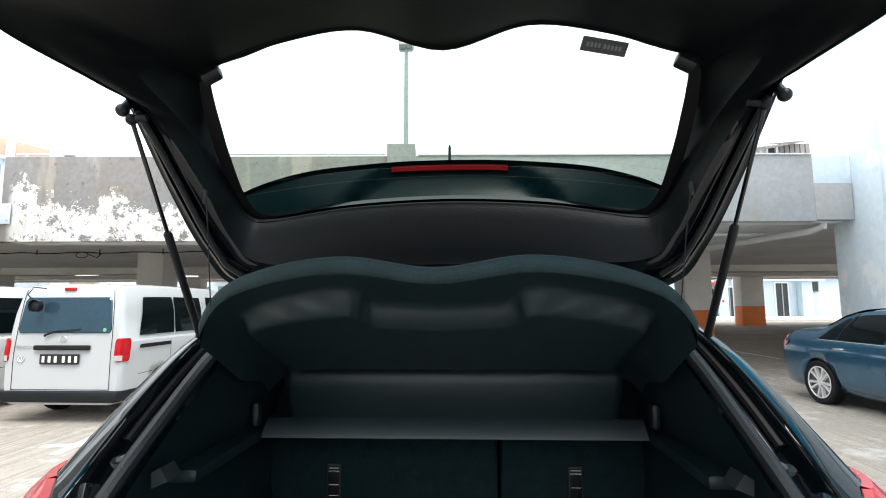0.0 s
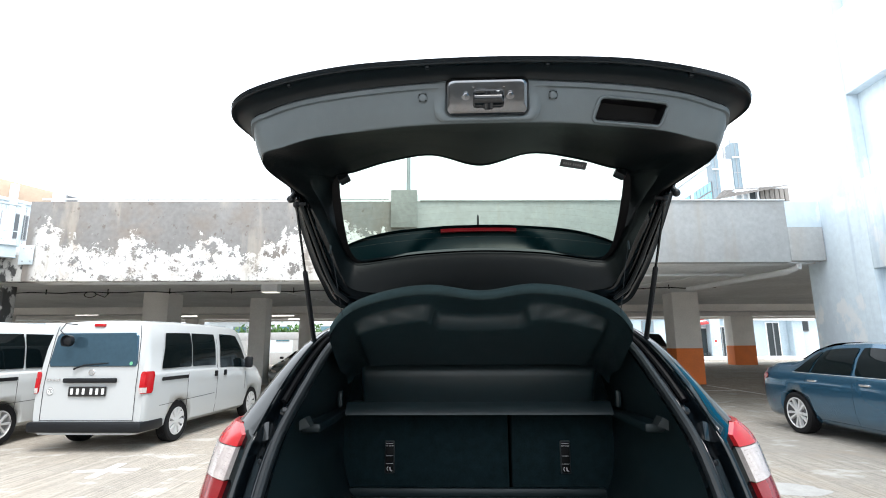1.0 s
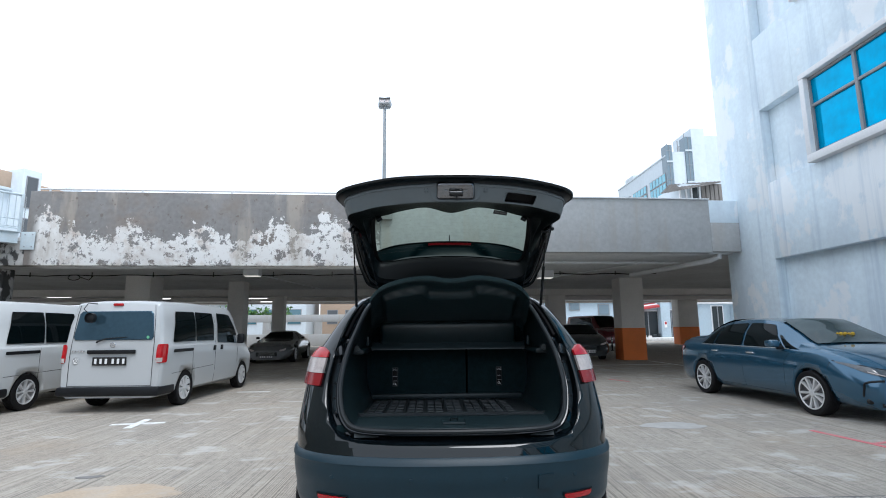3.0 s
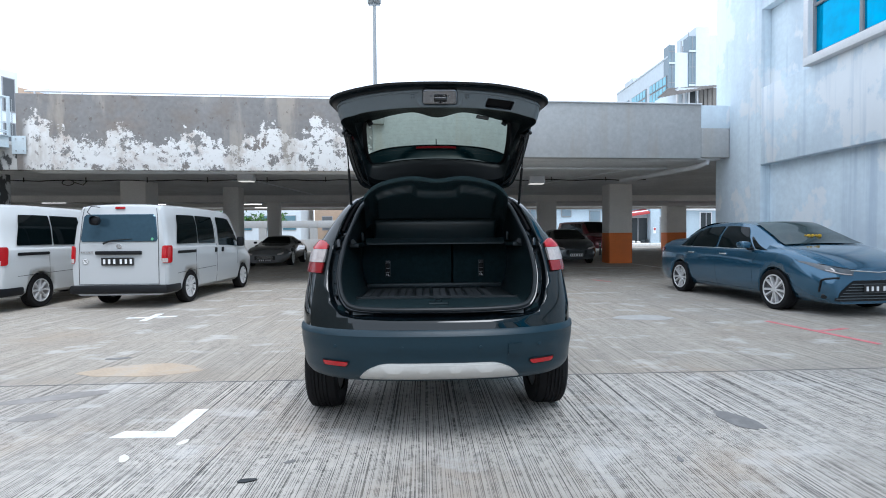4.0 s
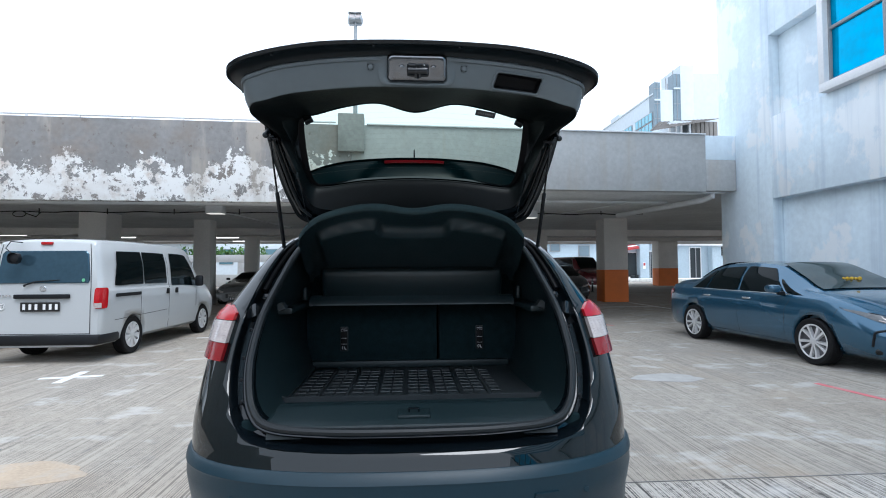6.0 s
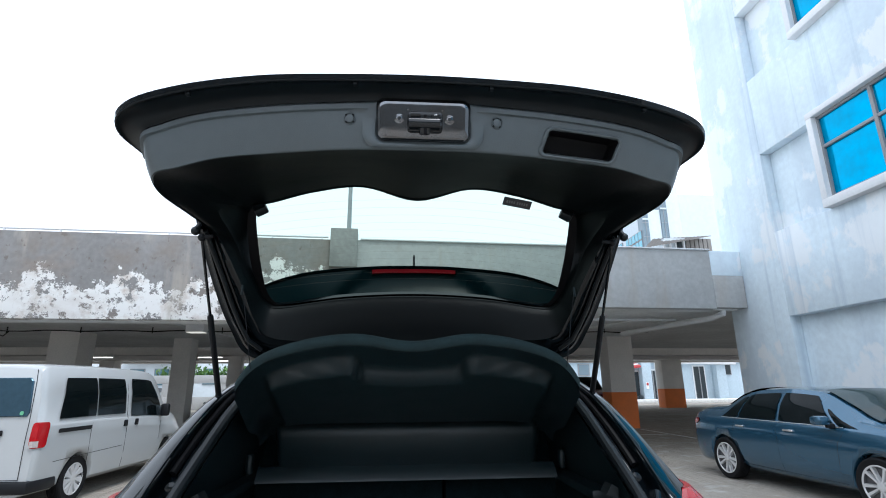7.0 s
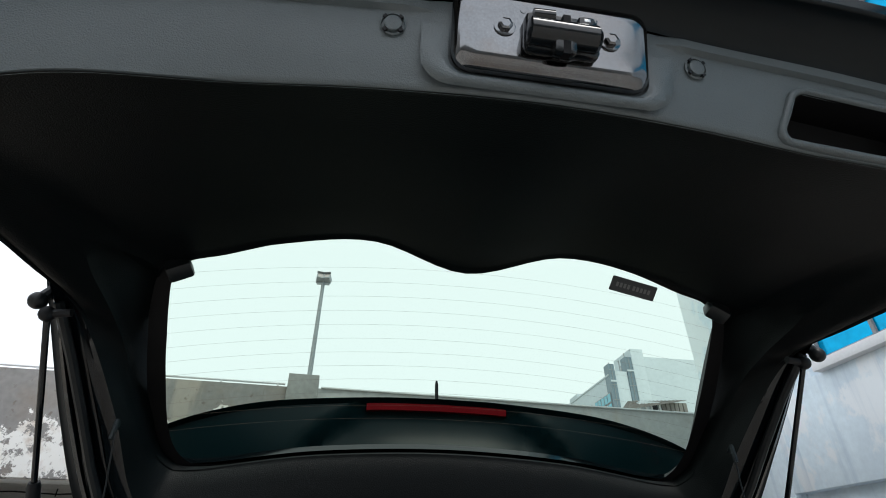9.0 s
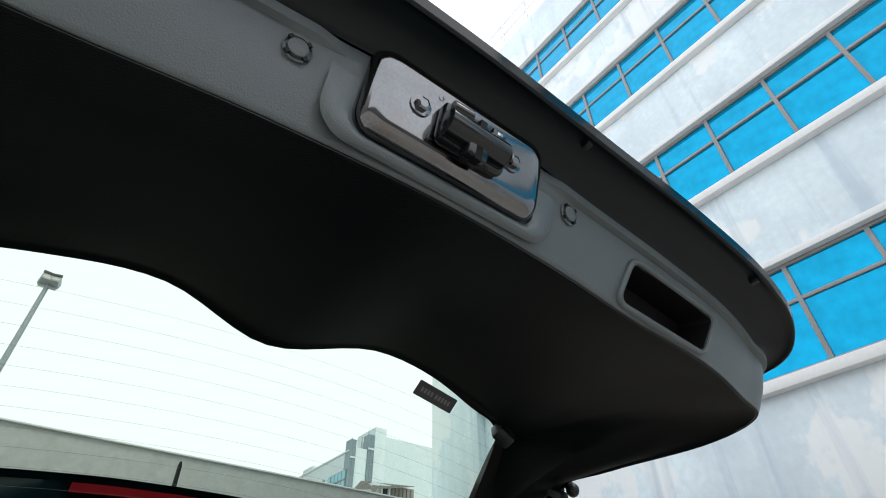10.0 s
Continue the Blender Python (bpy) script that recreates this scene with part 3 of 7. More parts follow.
def skin_patch(outline_rows, g, steps):
    """A curved plate on the rear skin: rows of (z, x0, x1)."""
    gs = g if isinstance(g, tuple) else [g] * len(outline_rows)
    front = [[skin_point(x0 + (x1 - x0) * k / steps, z, gg) for k in range(steps + 1)] for (z, x0, x1), gg in zip(outline_rows, gs)]
    ring0 = [p + Vector((0, 0.03, 0)) for p in front[0]]
    ring1 = [p + Vector((0, 0.03, 0)) for p in front[-1]]
    bm = bmesh.new()
    loft(bm, [ring0] + front + [ring1])
    for side in (0, -1):
        loft(bm, [[row[side] for row in front], [row[side] + Vector((0, 0.03, 0)) for row in front]])
    bmesh.ops.remove_doubles(bm, verts=bm.verts, dist=0.0004)
    return bm


skid = part("skid_plate", skin_patch([(0.400, -0.47, 0.47), (0.415, -0.475, 0.475), (0.445, -0.45, 0.45), (0.458, -0.435, 0.435), (0.475, -0.41, 0.41), (0.497, -0.355, 0.355), (0.505, -0.31, 0.31)], (0.004, 0.022, 0.040, 0.044, 0.042, 0.034, 0.018), 24), SKID, crossover, "silver painted plastic skid plate")
for x, w in ((-0.27, 0.06), (-0.09, 0.04), (0.09, 0.04), (0.27, 0.06)):
    part("skid_notch", skin_patch([(0.450, x - w * 0.50, x + w * 0.50), (0.4515, x - w * 0.52, x + w * 0.52), (0.474, x - w * 0.9, x + w * 0.9), (0.492, x - w * 1.1, x + w * 1.1)], (0.036, 0.0475, 0.0440, 0.0355), 6), SKID, skid)
for sx in (-1, 1):
    for z0, z1, g, material, nm in ((0.474, 0.512, 0.014, BLACK_PLASTIC, "reflector_surround"), (0.480, 0.506, 0.019, RED_LENS, "reflector")):
        grow = 0.008 if nm == "reflector_surround" else 0
        ends = sorted((sx * (0.545 - grow), sx * (0.70 + grow)))
        part(nm, skin_patch([(z0, ends[0] + (0.01 if sx < 0 else 0.02), ends[1] - 0.015), ((z0 + z1) / 2, *ends), (z1, ends[0], ends[1])], g, 8), material, bumper, "red rear reflector" if nm == "reflector" else "")
part("tow_cover", skin_patch([(0.545, 0.405, 0.49), (0.615, 0.405, 0.49)], 0.0135, 4), BUMPER, bumper, "square tow eye cover")
for x in (-0.62, -0.22, 0.24, 0.60):
    bm = bmesh.new()
    turned(bm, [(0.010, 0), (0.010, 0.004), (0.008, 0.005), (0.001, 0.005)], Matrix.Translation(skin_point(x, 0.60, 0.006)) @ pose(0, 0, 0, 90, 0, 0), 14)
    part("parking_sensor", bm, BUMPER, bumper)
part("underbody", block(-0.70, 0.70, 0.26, 4.0, 0.36, 0.66, 0.03), BLACK_PLASTIC, crossover, "dark underbody")
part("exhaust", rod([(-0.50, 0.24, 0.345), (-0.50, 0.5, 0.35), (-0.45, 0.9, 0.35)], 0.026, 12), STEEL, crossover, "dull exhaust pipe")
part("rear_axle", rod([(-0.7, 0.87, 0.33), (0.7, 0.87, 0.33)], 0.04, 10), BLACK_PLASTIC, crossover)

# tail lamps
def lamp_band(sx, z0, z1, inner, g, side):
    bm = bmesh.new()
    rows = []
    for k in range(5):
        z = z0 + (z1 - z0) * k / 4
        _, yr, w, d = level(z)
        x_in = inner(z)
        a0 = math.asin(min(1, (x_in / w)) ** (POW / 2))
        row = [(sx * (x_in - 0.004), rear_y(x_in, z) + 0.04, z)]
        for j in range(12):
            a = a0 + (math.pi / 2 - a0) * j / 11
            row.append((sx * (w + g) * math.sin(a) ** (2 / POW), yr - g + (d + g) * (1 - math.cos(a) ** (2 / POW)), z))
        end = side(z)
        row += [(sx * (w + g), row[-1][1] + (end - row[-1][1]) * f, z) for f in (0.5, 1.0)] + [(sx * (w - 0.02), end + 0.01, z)]
        rows.append(row)
    rows = [[(p[0] * 0.985, p[1] + 0.012, p[2]) for p in rows[0]]] + rows + [[(p[0] * 0.985, p[1] + 0.012, p[2]) for p in rows[-1]]]
    loft(bm, rows)
    return bm


def lamp_inner(z):
    return 0.70 + (1.2 - z) * 0.17 if z < 1.2 else 0.70 + (z - 1.2) * 1.5


def lamp_side(z):
    return 0.78 + (z - 1.0) * 0.6


for sx in (-1, 1):
    lamp = part("tail_lamp", lamp_band(sx, 1.020, 1.084, lamp_inner, 0.016, lamp_side), DARK_RED, crossover, "red and clear wraparound tail lamp")
    part("clear_lens", lamp_band(sx, 1.086, 1.168, lamp_inner, 0.018, lamp_side), CLEAR_LENS, lamp, "clear ribbed lens")
    part("upper_lens", lamp_band(sx, 1.170, 1.226, lamp_inner, 0.016, lamp_side), RED_LENS, lamp, "bright red lens")
    for k in range(8):
        z = 1.091 + k * 0.010
        part("lens_rib", rod([(sx * (level(z)[2] + 0.018) * math.sin(a) ** (2 / POW), level(z)[1] - 0.018 + (level(z)[3] + 0.018) * (1 - math.cos(a) ** (2 / POW)), z) for a in (0.95, 1.1, 1.25, 1.4)], 0.0014, 5), CLEAR_LENS, lamp)

# liner of the luggage space
for sx in (-1, 1):
    bm = bmesh.new()
    rows = []
    for k in (0.0, 0.08, 0.2, 0.35, 0.5, 0.7, 0.85, 1.0):
        row = []
        for x, z in OPEN_SMALL[8:58]:
            ys = rear_y(x, min(z, 1.58)) + 0.11
            bulge = 0.055 * math.sin(math.pi * min(1, k * 1.05)) * max(0.0, min(1.0, (1.16 - z) / 0.1)) * min(1, max(0, (z - 0.8) / 0.1))
            row.append((sx * (x - bulge - 0.03 * k), ys + (1.25 - ys) * k, z))
        rows.append(row)
    loft(bm, rows)
    trim = part("side_trim", bm, TRIM_DARK, crossover, "black plastic luggage side trim")
    part("shelf_rest", block(min(sx * .535, sx * .63), max(sx * .535, sx * .63), 0.62, 1.12, 1.17, 1.202, 0.012), TRIM_DARK, trim, "black moulded shelf ledge")
    bm = bmesh.new()
    loft(bm, [[(sx * x, y, z) for x, z in ((0.545, 1.206), (0.578, 1.192), (0.580, 1.222), (0.562, 1.232))] for y in (0.53, 0.545, 0.58)], True, True)
    part("shelf_hook", bm, HOOK, trim, "grey plastic shelf hook")
    part("shelf_pivot", block(min(sx * .54, sx * .565), max(sx * .54, sx * .565), 0.95, 0.99, 1.21, 1.28, 0.012), TRIM_DARK, trim, "grey plastic shelf pivot")
part("boot_floor", block(-0.62, 0.62, 0.20, 1.28, 0.70, 0.825, 0.004), CARPET, crossover, "black carpeted luggage floor")
bm = bmesh.new()
loft(bm, [[(x, y, z) for x in (-0.52, -0.3, 0, 0.3, 0.52)] for y, z in ((0.15, 0.775), (0.165, 0.812), (0.20, 0.828), (0.27, 0.83), (0.30, 0.845), (0.36, 0.845), (0.40, 0.828))])
sill = part("sill_trim", bm, TRIM_DARK, crossover, "black plastic loading sill cover")
part("striker_cover", block(-0.06, 0.06, 0.19, 0.28, 0.822, 0.838, 0.006), TRIM_DARK, sill, "black latch striker cover")
part("striker", rod([(-0.018, 0.235, 0.83), (-0.018, 0.228, 0.852), (0.018, 0.228, 0.852), (0.018, 0.235, 0.83)], 0.004), BLACK_FRAME, sill, "steel latch striker")
for x0, x1 in ((-0.66, 0.135), (0.145, 0.66)):
    bm = block(x0, x1, 1.165, 1.27, 0.835, 1.40, 0.014)
    seat = part("seatback", bm, CARPET, crossover, "black carpeted rear seatback")
for x in (-0.378, 0.372):
    tether = part("tether_cover", block(x - 0.018, x + 0.018, 1.158, 1.168, 0.922, 1.048, 0.003), SLOT, crossover, "black anchor cover with white marking")
    bm = bmesh.new()
    loft(bm, [[(x + px, y, 0.985 + pz) for px, pz in round_rect(0.036 + 2 * g, 0.126 + 2 * g, 0.006, 3)] for g, y in ((0.004, 1.166), (0.0035, 1.157), (0.0, 1.156), (-0.001, 1.160))], True)
    part("cover_frame", bm, TRIM_DARK, tether, "raised cover frame")
    for z, h in ((1.040, 0.0018), (0.990, 0.0015), (0.958, 0.0015)):
        part("cover_line", block(x - 0.015, x + 0.015, 1.1570, 1.1580, z, z + h), PLATE_WHITE, tether)
    letters("TOP TETHER", 0.0060, pose(x, 1.1570, 1.031, 90, 0, 0), PLATE_WHITE, tether, "marking", 0.0004)
    seat_mark = bmesh.new()
    tube(seat_mark, [(x + 0.002, 1.158, 0.945), (x + 0.004, 1.158, 0.933), (x + 0.012, 1.158, 0.929)], 0.0028, 5)
    tube(seat_mark, [(x - 0.006, 1.158, 0.947), (x - 0.011, 1.158, 0.938), (x - 0.006, 1.158, 0.930)], 0.0018, 5)
    part("seat_symbol", seat_mark, PLATE_WHITE, tether)

# wheels
def wheel_parts(owner, x, y, r, width, rim_r, style, out):
    """A wheel with tyre and rim; out is the side its face looks to."""
    m = pose(x, y, r, 0, 90 * out, 0)
    bm = bmesh.new()
    h = width / 2
    profile = [(rim_r, -h * 0.9), (r * 0.93, -h), (r * 0.985, -h * 0.86), (r * 0.997, -h * 0.6)]
    for k in range(-2, 3):
        profile += [(r, h * (0.24 * k - 0.09)), (r, h * (0.24 * k + 0.06)), (r - 0.007, h * (0.24 * k + 0.075)), (r - 0.007, h * (0.24 * k + 0.135))]
    profile += [(r * 0.997, h * 0.6), (r * 0.985, h * 0.86), (r * 0.93, h), (rim_r, h * 0.9), (rim_r, -h * 0.9)]
    turned(bm, profile, m, 44, False)
    wheel = part("wheel", bm, TYRE, owner, "black rubber tyre")
    bm = bmesh.new()
    turned(bm, [(rim_r, -h * 0.8), (rim_r * 1.01, h * 0.88), (rim_r * 0.95, h * 0.92), (rim_r * 0.9, h * 0.5), (0.02, h * 0.35)], m, 40)
    part("rim", bm, style[0], wheel, style[3])
    spokes, material = style[1], style[2]
    bm = bmesh.new()
    turned(bm, [(rim_r * 0.93, h * 0.86), (rim_r * 0.95, h * 0.93), (rim_r * 1.0, h * 0.945), (rim_r * 1.025, h * 0.92)], m, 40, False)
    part("rim_lip", bm, material, wheel)
    turns = [2 * math.pi * (k // 2) / 5 + (0.24 if k % 2 else -0.24) for k in range(10)] if spokes == 11 else [2 * math.pi * k / spokes for k in range(spokes)]
    for angle in turns:
        bm = bmesh.new()
        turn = m @ Matrix.Rotation(angle, 4, "Z")
        a, b = (0.03, 0.062) if spokes == 9 else (0.018, 0.025)
        rings = [[turn @ Vector((rr, s * ww, zz)) for s, zz in ((-1, h * 0.4), (-0.7, hh), (0.7, hh), (1, h * 0.4))] for rr, ww, hh in ((rim_r * 0.12, a * 0.8, h * 0.86), (rim_r * 0.5, a, h * 0.84), (rim_r * 0.94, b, h * 0.9))]
        loft(bm, rings, True, True)
        part("spoke", bm, material, wheel)
    bm = bmesh.new()
    turned(bm, [(rim_r * 0.24, h * 0.5), (rim_r * 0.22, h * 0.88), (rim_r * 0.12, h * 0.94), (0.004, h * 0.95)], m, 20)
    part("hub", bm, material, wheel)
    return wheel


ALLOY_STYLE = (WHEEL_GREY, 10, ALLOY, "dark wheel barrel")
CAP_STYLE = (WHEEL_GREY, 9, HUBCAP, "dark wheel barrel")
PAIRED_STYLE = (WHEEL_GREY, 11, ALLOY, "dark wheel barrel")   # five pairs of spokes
for sx in (-1, 1):
    for y in (0.87, 3.51):
        wheel_parts(crossover, sx * 0.80, y, 0.345, 0.215, 0.225, ALLOY_STYLE, sx)

# ---- tailgate ----
GATE = [  # rim, trim top, trim crease, glass edge
    ((0, -.071, 2.101), (0, -.022, 2.084), (0, .013, 1.985), (0, .423, 2.029)),
    ((.181, -.069, 2.098), (.174, -.010, 2.082), (.160, .022, 1.987), (.152, .389, 2.054)),
    ((.332, -.070, 2.087), (.329, -.009, 2.069), (.296, .030, 1.979), (.288, .389, 2.036)),
    ((.479, -.067, 2.061), (.455, -.006, 2.049), (.422, .024, 1.961), (.401, .407, 2.010)),
    ((.587, -.042, 2.036), (.537, .005, 2.027), (.504, .029, 1.940), (.460, .424, 2.004)),
    ((.630, .016, 2.015), (.578, .020, 2.006), (.559, .043, 1.928), (.484, .453, 1.991)),
    ((.621, .142, 2.010), (.593, .139, 1.969), (.584, .137, 1.922), (.490, .488, 1.966)),
    ((.591, .318, 1.992), (.581, .304, 1.955), (.575, .301, 1.922), (.492, .526, 1.930)),
    ((.619, .433, 1.954), (.596, .424, 1.925), (.556, .429, 1.909), (.493, .572, 1.880)),
    ((.603, .559, 1.807), (.579, .547, 1.788), (.516, .536, 1.804), (.487, .632, 1.799)),
    ((.568, .645, 1.682), (.546, .637, 1.674), (.488, .617, 1.702), (.463, .664, 1.757)),
    ((.511, .717, 1.596), (.491, .703, 1.601), (.437, .652, 1.649), (.414, .672, 1.749)),
    ((.296, .744, 1.570), (.276, .734, 1.577), (.268, .664, 1.642), (.229, .660, 1.773)),
    ((0, .751, 1.567), (0, .745, 1.577), (0, .666, 1.642), (0, .651, 1.782)),
]
OUT = Vector((0, 1, 0.92)).normalized()   # away from the cabin, through the rear window
cols = [smooth_line([(-GATE[1][k][0], *GATE[1][k][1:])] + [row[k] for row in GATE] + [(-GATE[-2][k][0], *GATE[-2][k][1:])], 6)[6:-6] for k in range(4)]
cols = [[Vector(p) for p in c] for c in cols]


def both_sides(line):
    return [Vector((-p.x, p.y, p.z)) for p in line[:0:-1]] + list(line)


tailgate = thing("tailgate", "open black tailgate with grey inner trim and tinted rear window", "car tailgate", m=pose(0.0085, 0.7, 0, 0, 0, 0.3) @ pose(0, -0.7, 0))
A, B, C, D = cols
n_g = len(A)
LIP_END = 33                       # the upright lip ends at the side of the gate


def lip_at(u, v, out=0.0):
    """A point of the upright lip: u along it (negative on the left), v from its top to its crease."""
    k = min(abs(u), LIP_END - 1e-6)
    i = int(k)
    b = B[i] + (B[i + 1] - B[i]) * (k - i)
    c = C[i] + (C[i + 1] - C[i]) * (k - i)
    p = b + (c - b) * v
    away = Vector(((B[i + 1] - B[i]).cross(c - b))).normalized()
    away = -away if away.y > 0 else away
    swell = 0.005 * math.sin(math.pi * min(1.0, max(0.0, v))) + (0.0065 if 0.03 < v < 0.17 and abs(u) > 4.6 else 0.0)
    p = p + away * (swell + out)
    return Vector((math.copysign(1, u) * p.x, p.y, p.z)) if u < 0 else p


CUP = (10.3, 17.3, 0.38, 0.87)     # the grab handle's hole in the lip
us = sorted({float(k) for k in range(-LIP_END, LIP_END + 1)} | {CUP[0], CUP[1]})
vs = sorted({0.0, 0.03, 0.05, 0.15, 0.18, 0.28, 0.5, 0.65, 0.93, 0.98, 1.0} | {CUP[2], CUP[3]})
bm = bmesh.new()
grid = {(i, j): bm.verts.new(lip_at(u, v, -0.003 if v in (0.0, 1.0) else 0.0)) for i, u in enumerate(us) for j, v in enumerate(vs)}
for i in range(len(us) - 1):
    for j in range(len(vs) - 1):
        um, vm = (us[i] + us[i + 1]) / 2, (vs[j] + vs[j + 1]) / 2
        if CUP[0] < um < CUP[1] and CUP[2] < vm < CUP[3]:
            continue
        bm.faces.new((grid[i, j], grid[i + 1, j], grid[i + 1, j + 1], grid[i, j + 1]))
lip = part("lip_trim", bm, TRIM_GREY, tailgate, "grey grained plastic lip of the inner trim", sharp=50)
mid_u, mid_v = (CUP[0] + CUP[1]) / 2, (CUP[2] + CUP[3]) / 2


def hole_ring(grow, out, radius=0.012):
    """A rounded outline round the handle's hole, widened by grow metres."""
    w, h = 0.150 + 2 * grow, 0.052 + 2 * grow
    return [lip_at(mid_u + x / 0.150 * (CUP[1] - CUP[0]), mid_v - y / 0.052 * (CUP[3] - CUP[2]), out) for x, y in round_rect(w, h, radius, 5)]


bm = bmesh.new()
loft(bm, [hole_ring(0.010, -0.003, 0.018), hole_ring(0.0095, 0.002, 0.018), hole_ring(0.008, 0.0045, 0.016), hole_ring(0.005, 0.005, 0.014), hole_ring(0.0025, 0.0035, 0.012), hole_ring(0.001, -0.002, 0.011)], True)
handle = part("grab_handle", bm, TRIM_GREY, tailgate, "recessed grab handle with a raised rounded frame", sharp=60)
bm = bmesh.new()
loft(bm, [hole_ring(0.0012, 0.001, 0.011), hole_ring(-0.003, -0.02, 0.010), hole_ring(-0.007, -0.04, 0.008)], True, False)
bm.verts.ensure_lookup_table()
bm.faces.new([v for v in bm.verts][-24:])
part("grab_cup", bm, SLOT, handle, "black handle recess")

bm = bmesh.new()
soft = []
for i in range(n_g):
    c, d = C[i], D[i]
    dome = math.sin(math.pi * min(1.0, i / 40))
    t = max(0.0, min(1.0, (i - 58) / 10))
    roll = Vector((0, -0.005, 0)) * (t * t * (3 - 2 * t))
    sunk = max(0.0, min(1.0, (i - 27) / 4, (57 - i) / 6))      # panels let in beside the glass
    span = 1.0 - 0.34 * sunk
    soft.append([c, c + (d - c) * 0.03 + Vector((0, 0, 0.004)), c + (d - c) * 0.2 * span + Vector((0, 0, 0.012 * dome)) + roll * 0.5, c + (d - c) * 0.45 * span + Vector((0, 0, 0.016 * dome)) + roll, c + (d - c) * 0.7 * span + Vector((0, 0, 0.008 * dome)) + roll * 1.1,
                 c + (d - c) * 0.93 * span - OUT * 0.006 * (1 - t) + roll * 0.5, c + (d - c) * (0.96 * span) + OUT * (0.016 * sunk - 0.004 * (1 - sunk) * (1 - t)), d - OUT * 0.012 * (1 - sunk) * (1 - 0.92 * t) + OUT * 0.010 * sunk, d + OUT * (0.014 - 0.011 * t)])
rings = [both_sides([s[k] for s in soft]) for k in range(9)]
loft(bm, rings, True)
part("inner_trim", bm, TRIM_SHADED, tailgate, "grey grained plastic inner trim, coloured dark for its shade", sharp=45)
for sx in (-1, 1):
    rows = []
    for f, dip in ((0.0, 0.0), (0.12, -0.004), (0.2, 0.010), (0.5, 0.014), (0.6, 0.006), (0.72, 0.012), (0.95, 0.012), (1.0, 0.0)):
        rows.append([(sx * p.x, p.y, p.z) for p in (B[i] + (C[i] - B[i]) * f + OUT * dip for i in range(LIP_END - 1, n_g))])
    bm = bmesh.new()
    loft(bm, rows)
    part("side_flange", bm, BLACK_FRAME, tailgate, "glossy black painted flange of the tailgate", sharp=40)
bm = bmesh.new()
tops = [a + Vector((0, -0.003, 0.010)) for a in A]
outer = [a + (d - a) * 0.3 + OUT * 0.05 for a, d in zip(A, D)]
shell = [d + OUT * 0.03 for d in D]


def brim_line(f, sag):
    return both_sides([b + (a - b) * f + Vector((0, 0, sag)) for a, b in zip(A, B)])


loft(bm, [brim_line(0.0, 0.0), brim_line(0.05, 0.006), brim_line(0.25, 0.009), brim_line(0.5, 0.009), brim_line(0.75, 0.005), brim_line(0.9, 0.001), brim_line(0.94, -0.002), brim_line(0.985, -0.002), both_sides(A)], True)
part("brim", bm, BRIM, tailgate, "satin black outer brim of the tailgate", sharp=60)
bm = bmesh.new()
loft(bm, [both_sides(A), both_sides(tops), both_sides(outer), both_sides(shell), both_sides([d + OUT * 0.015 for d in D])], True)
part("outer_panel", bm, BLACK_FRAME, tailgate, "black painted tailgate shell", sharp=45)
loop = both_sides(D)[:-1]
bm = bmesh.new()
ring = []
for p in loop:
    q = p + OUT * ((2.295 - (p.y + 0.92 * p.z)) / 1.3588)
    ring.append(bm.verts.new(q + (q - Vector((0, 0.54, 1.90))).normalized() * 0.008))
bm.faces.new(ring)
bmesh.ops.triangulate(bm, faces=bm.faces)
pane = part("rear_window", bm, TAIL_GLASS, tailgate, "green tinted rear window")
if pane.data.polygons[0].normal.dot(OUT) > 0:
    pane.data.flip_normals()
pane.visible_shadow = False
bm = bmesh.new()
edge = [Vector(v.co) for v in pane.data.vertices]
loft(bm, [[p - OUT * 0.0012 for p in edge], [p + (Vector((0, p.y, p.z)) - p) * 0.028 + (Vector((0, 0.54, 1.90)) - p) * 0.03 - OUT * 0.0012 for p in edge]], True)
part("glass_border", bm, SLOT, pane, "black printed border of the glass")

# spoiler behind the window
TOP = smooth_line([(0, .716, 1.899), (.13, .716, 1.896), (.31, .712, 1.880), (.42, .704, 1.854), (.50, .692, 1.818), (.53, .682, 1.784)], 14)
LOW = smooth_line([(0, .668, 1.782), (.13, .670, 1.779), (.29, .682, 1.760), (.40, .690, 1.748), (.47, .685, 1.758), (.505, .672, 1.772)], 14)
BACK = smooth_line([(0, .82, 1.63), (.13, .82, 1.63), (.31, .81, 1.63), (.42, .79, 1.63), (.50, .75, 1.62), (.54, .70, 1.64)], 14)
TOP, LOW, BACK = ([Vector(p) for p in q] for q in (TOP, LOW, BACK))
bm = bmesh.new()
def facet(x, edge):
    """How far the middle of the spoiler's lower face is pressed in, inside a slanting edge."""
    return max(0.0, min(1.0, (edge - abs(x)) / 0.03))


def spoiler_line(k, deep, edge):
    return both_sides([l + (t - l) * k + Vector((0, 0.010 + deep * facet(l.x, edge), 0)) for t, l in zip(TOP, LOW)])


loft(bm, [both_sides(LOW), spoiler_line(0.06, 0.016, 0.28), spoiler_line(0.2, 0.022, 0.265), spoiler_line(0.4, 0.022, 0.24), spoiler_line(0.6, 0.020, 0.21), spoiler_line(0.8, 0.014, 0.175), spoiler_line(0.92, 0.004, 0.155), both_sides(TOP), both_sides([t + Vector((0, .012, .003)) for t in TOP]), both_sides(BACK)])
part("spoiler", bm, SPOILER, tailgate, "black roof spoiler")

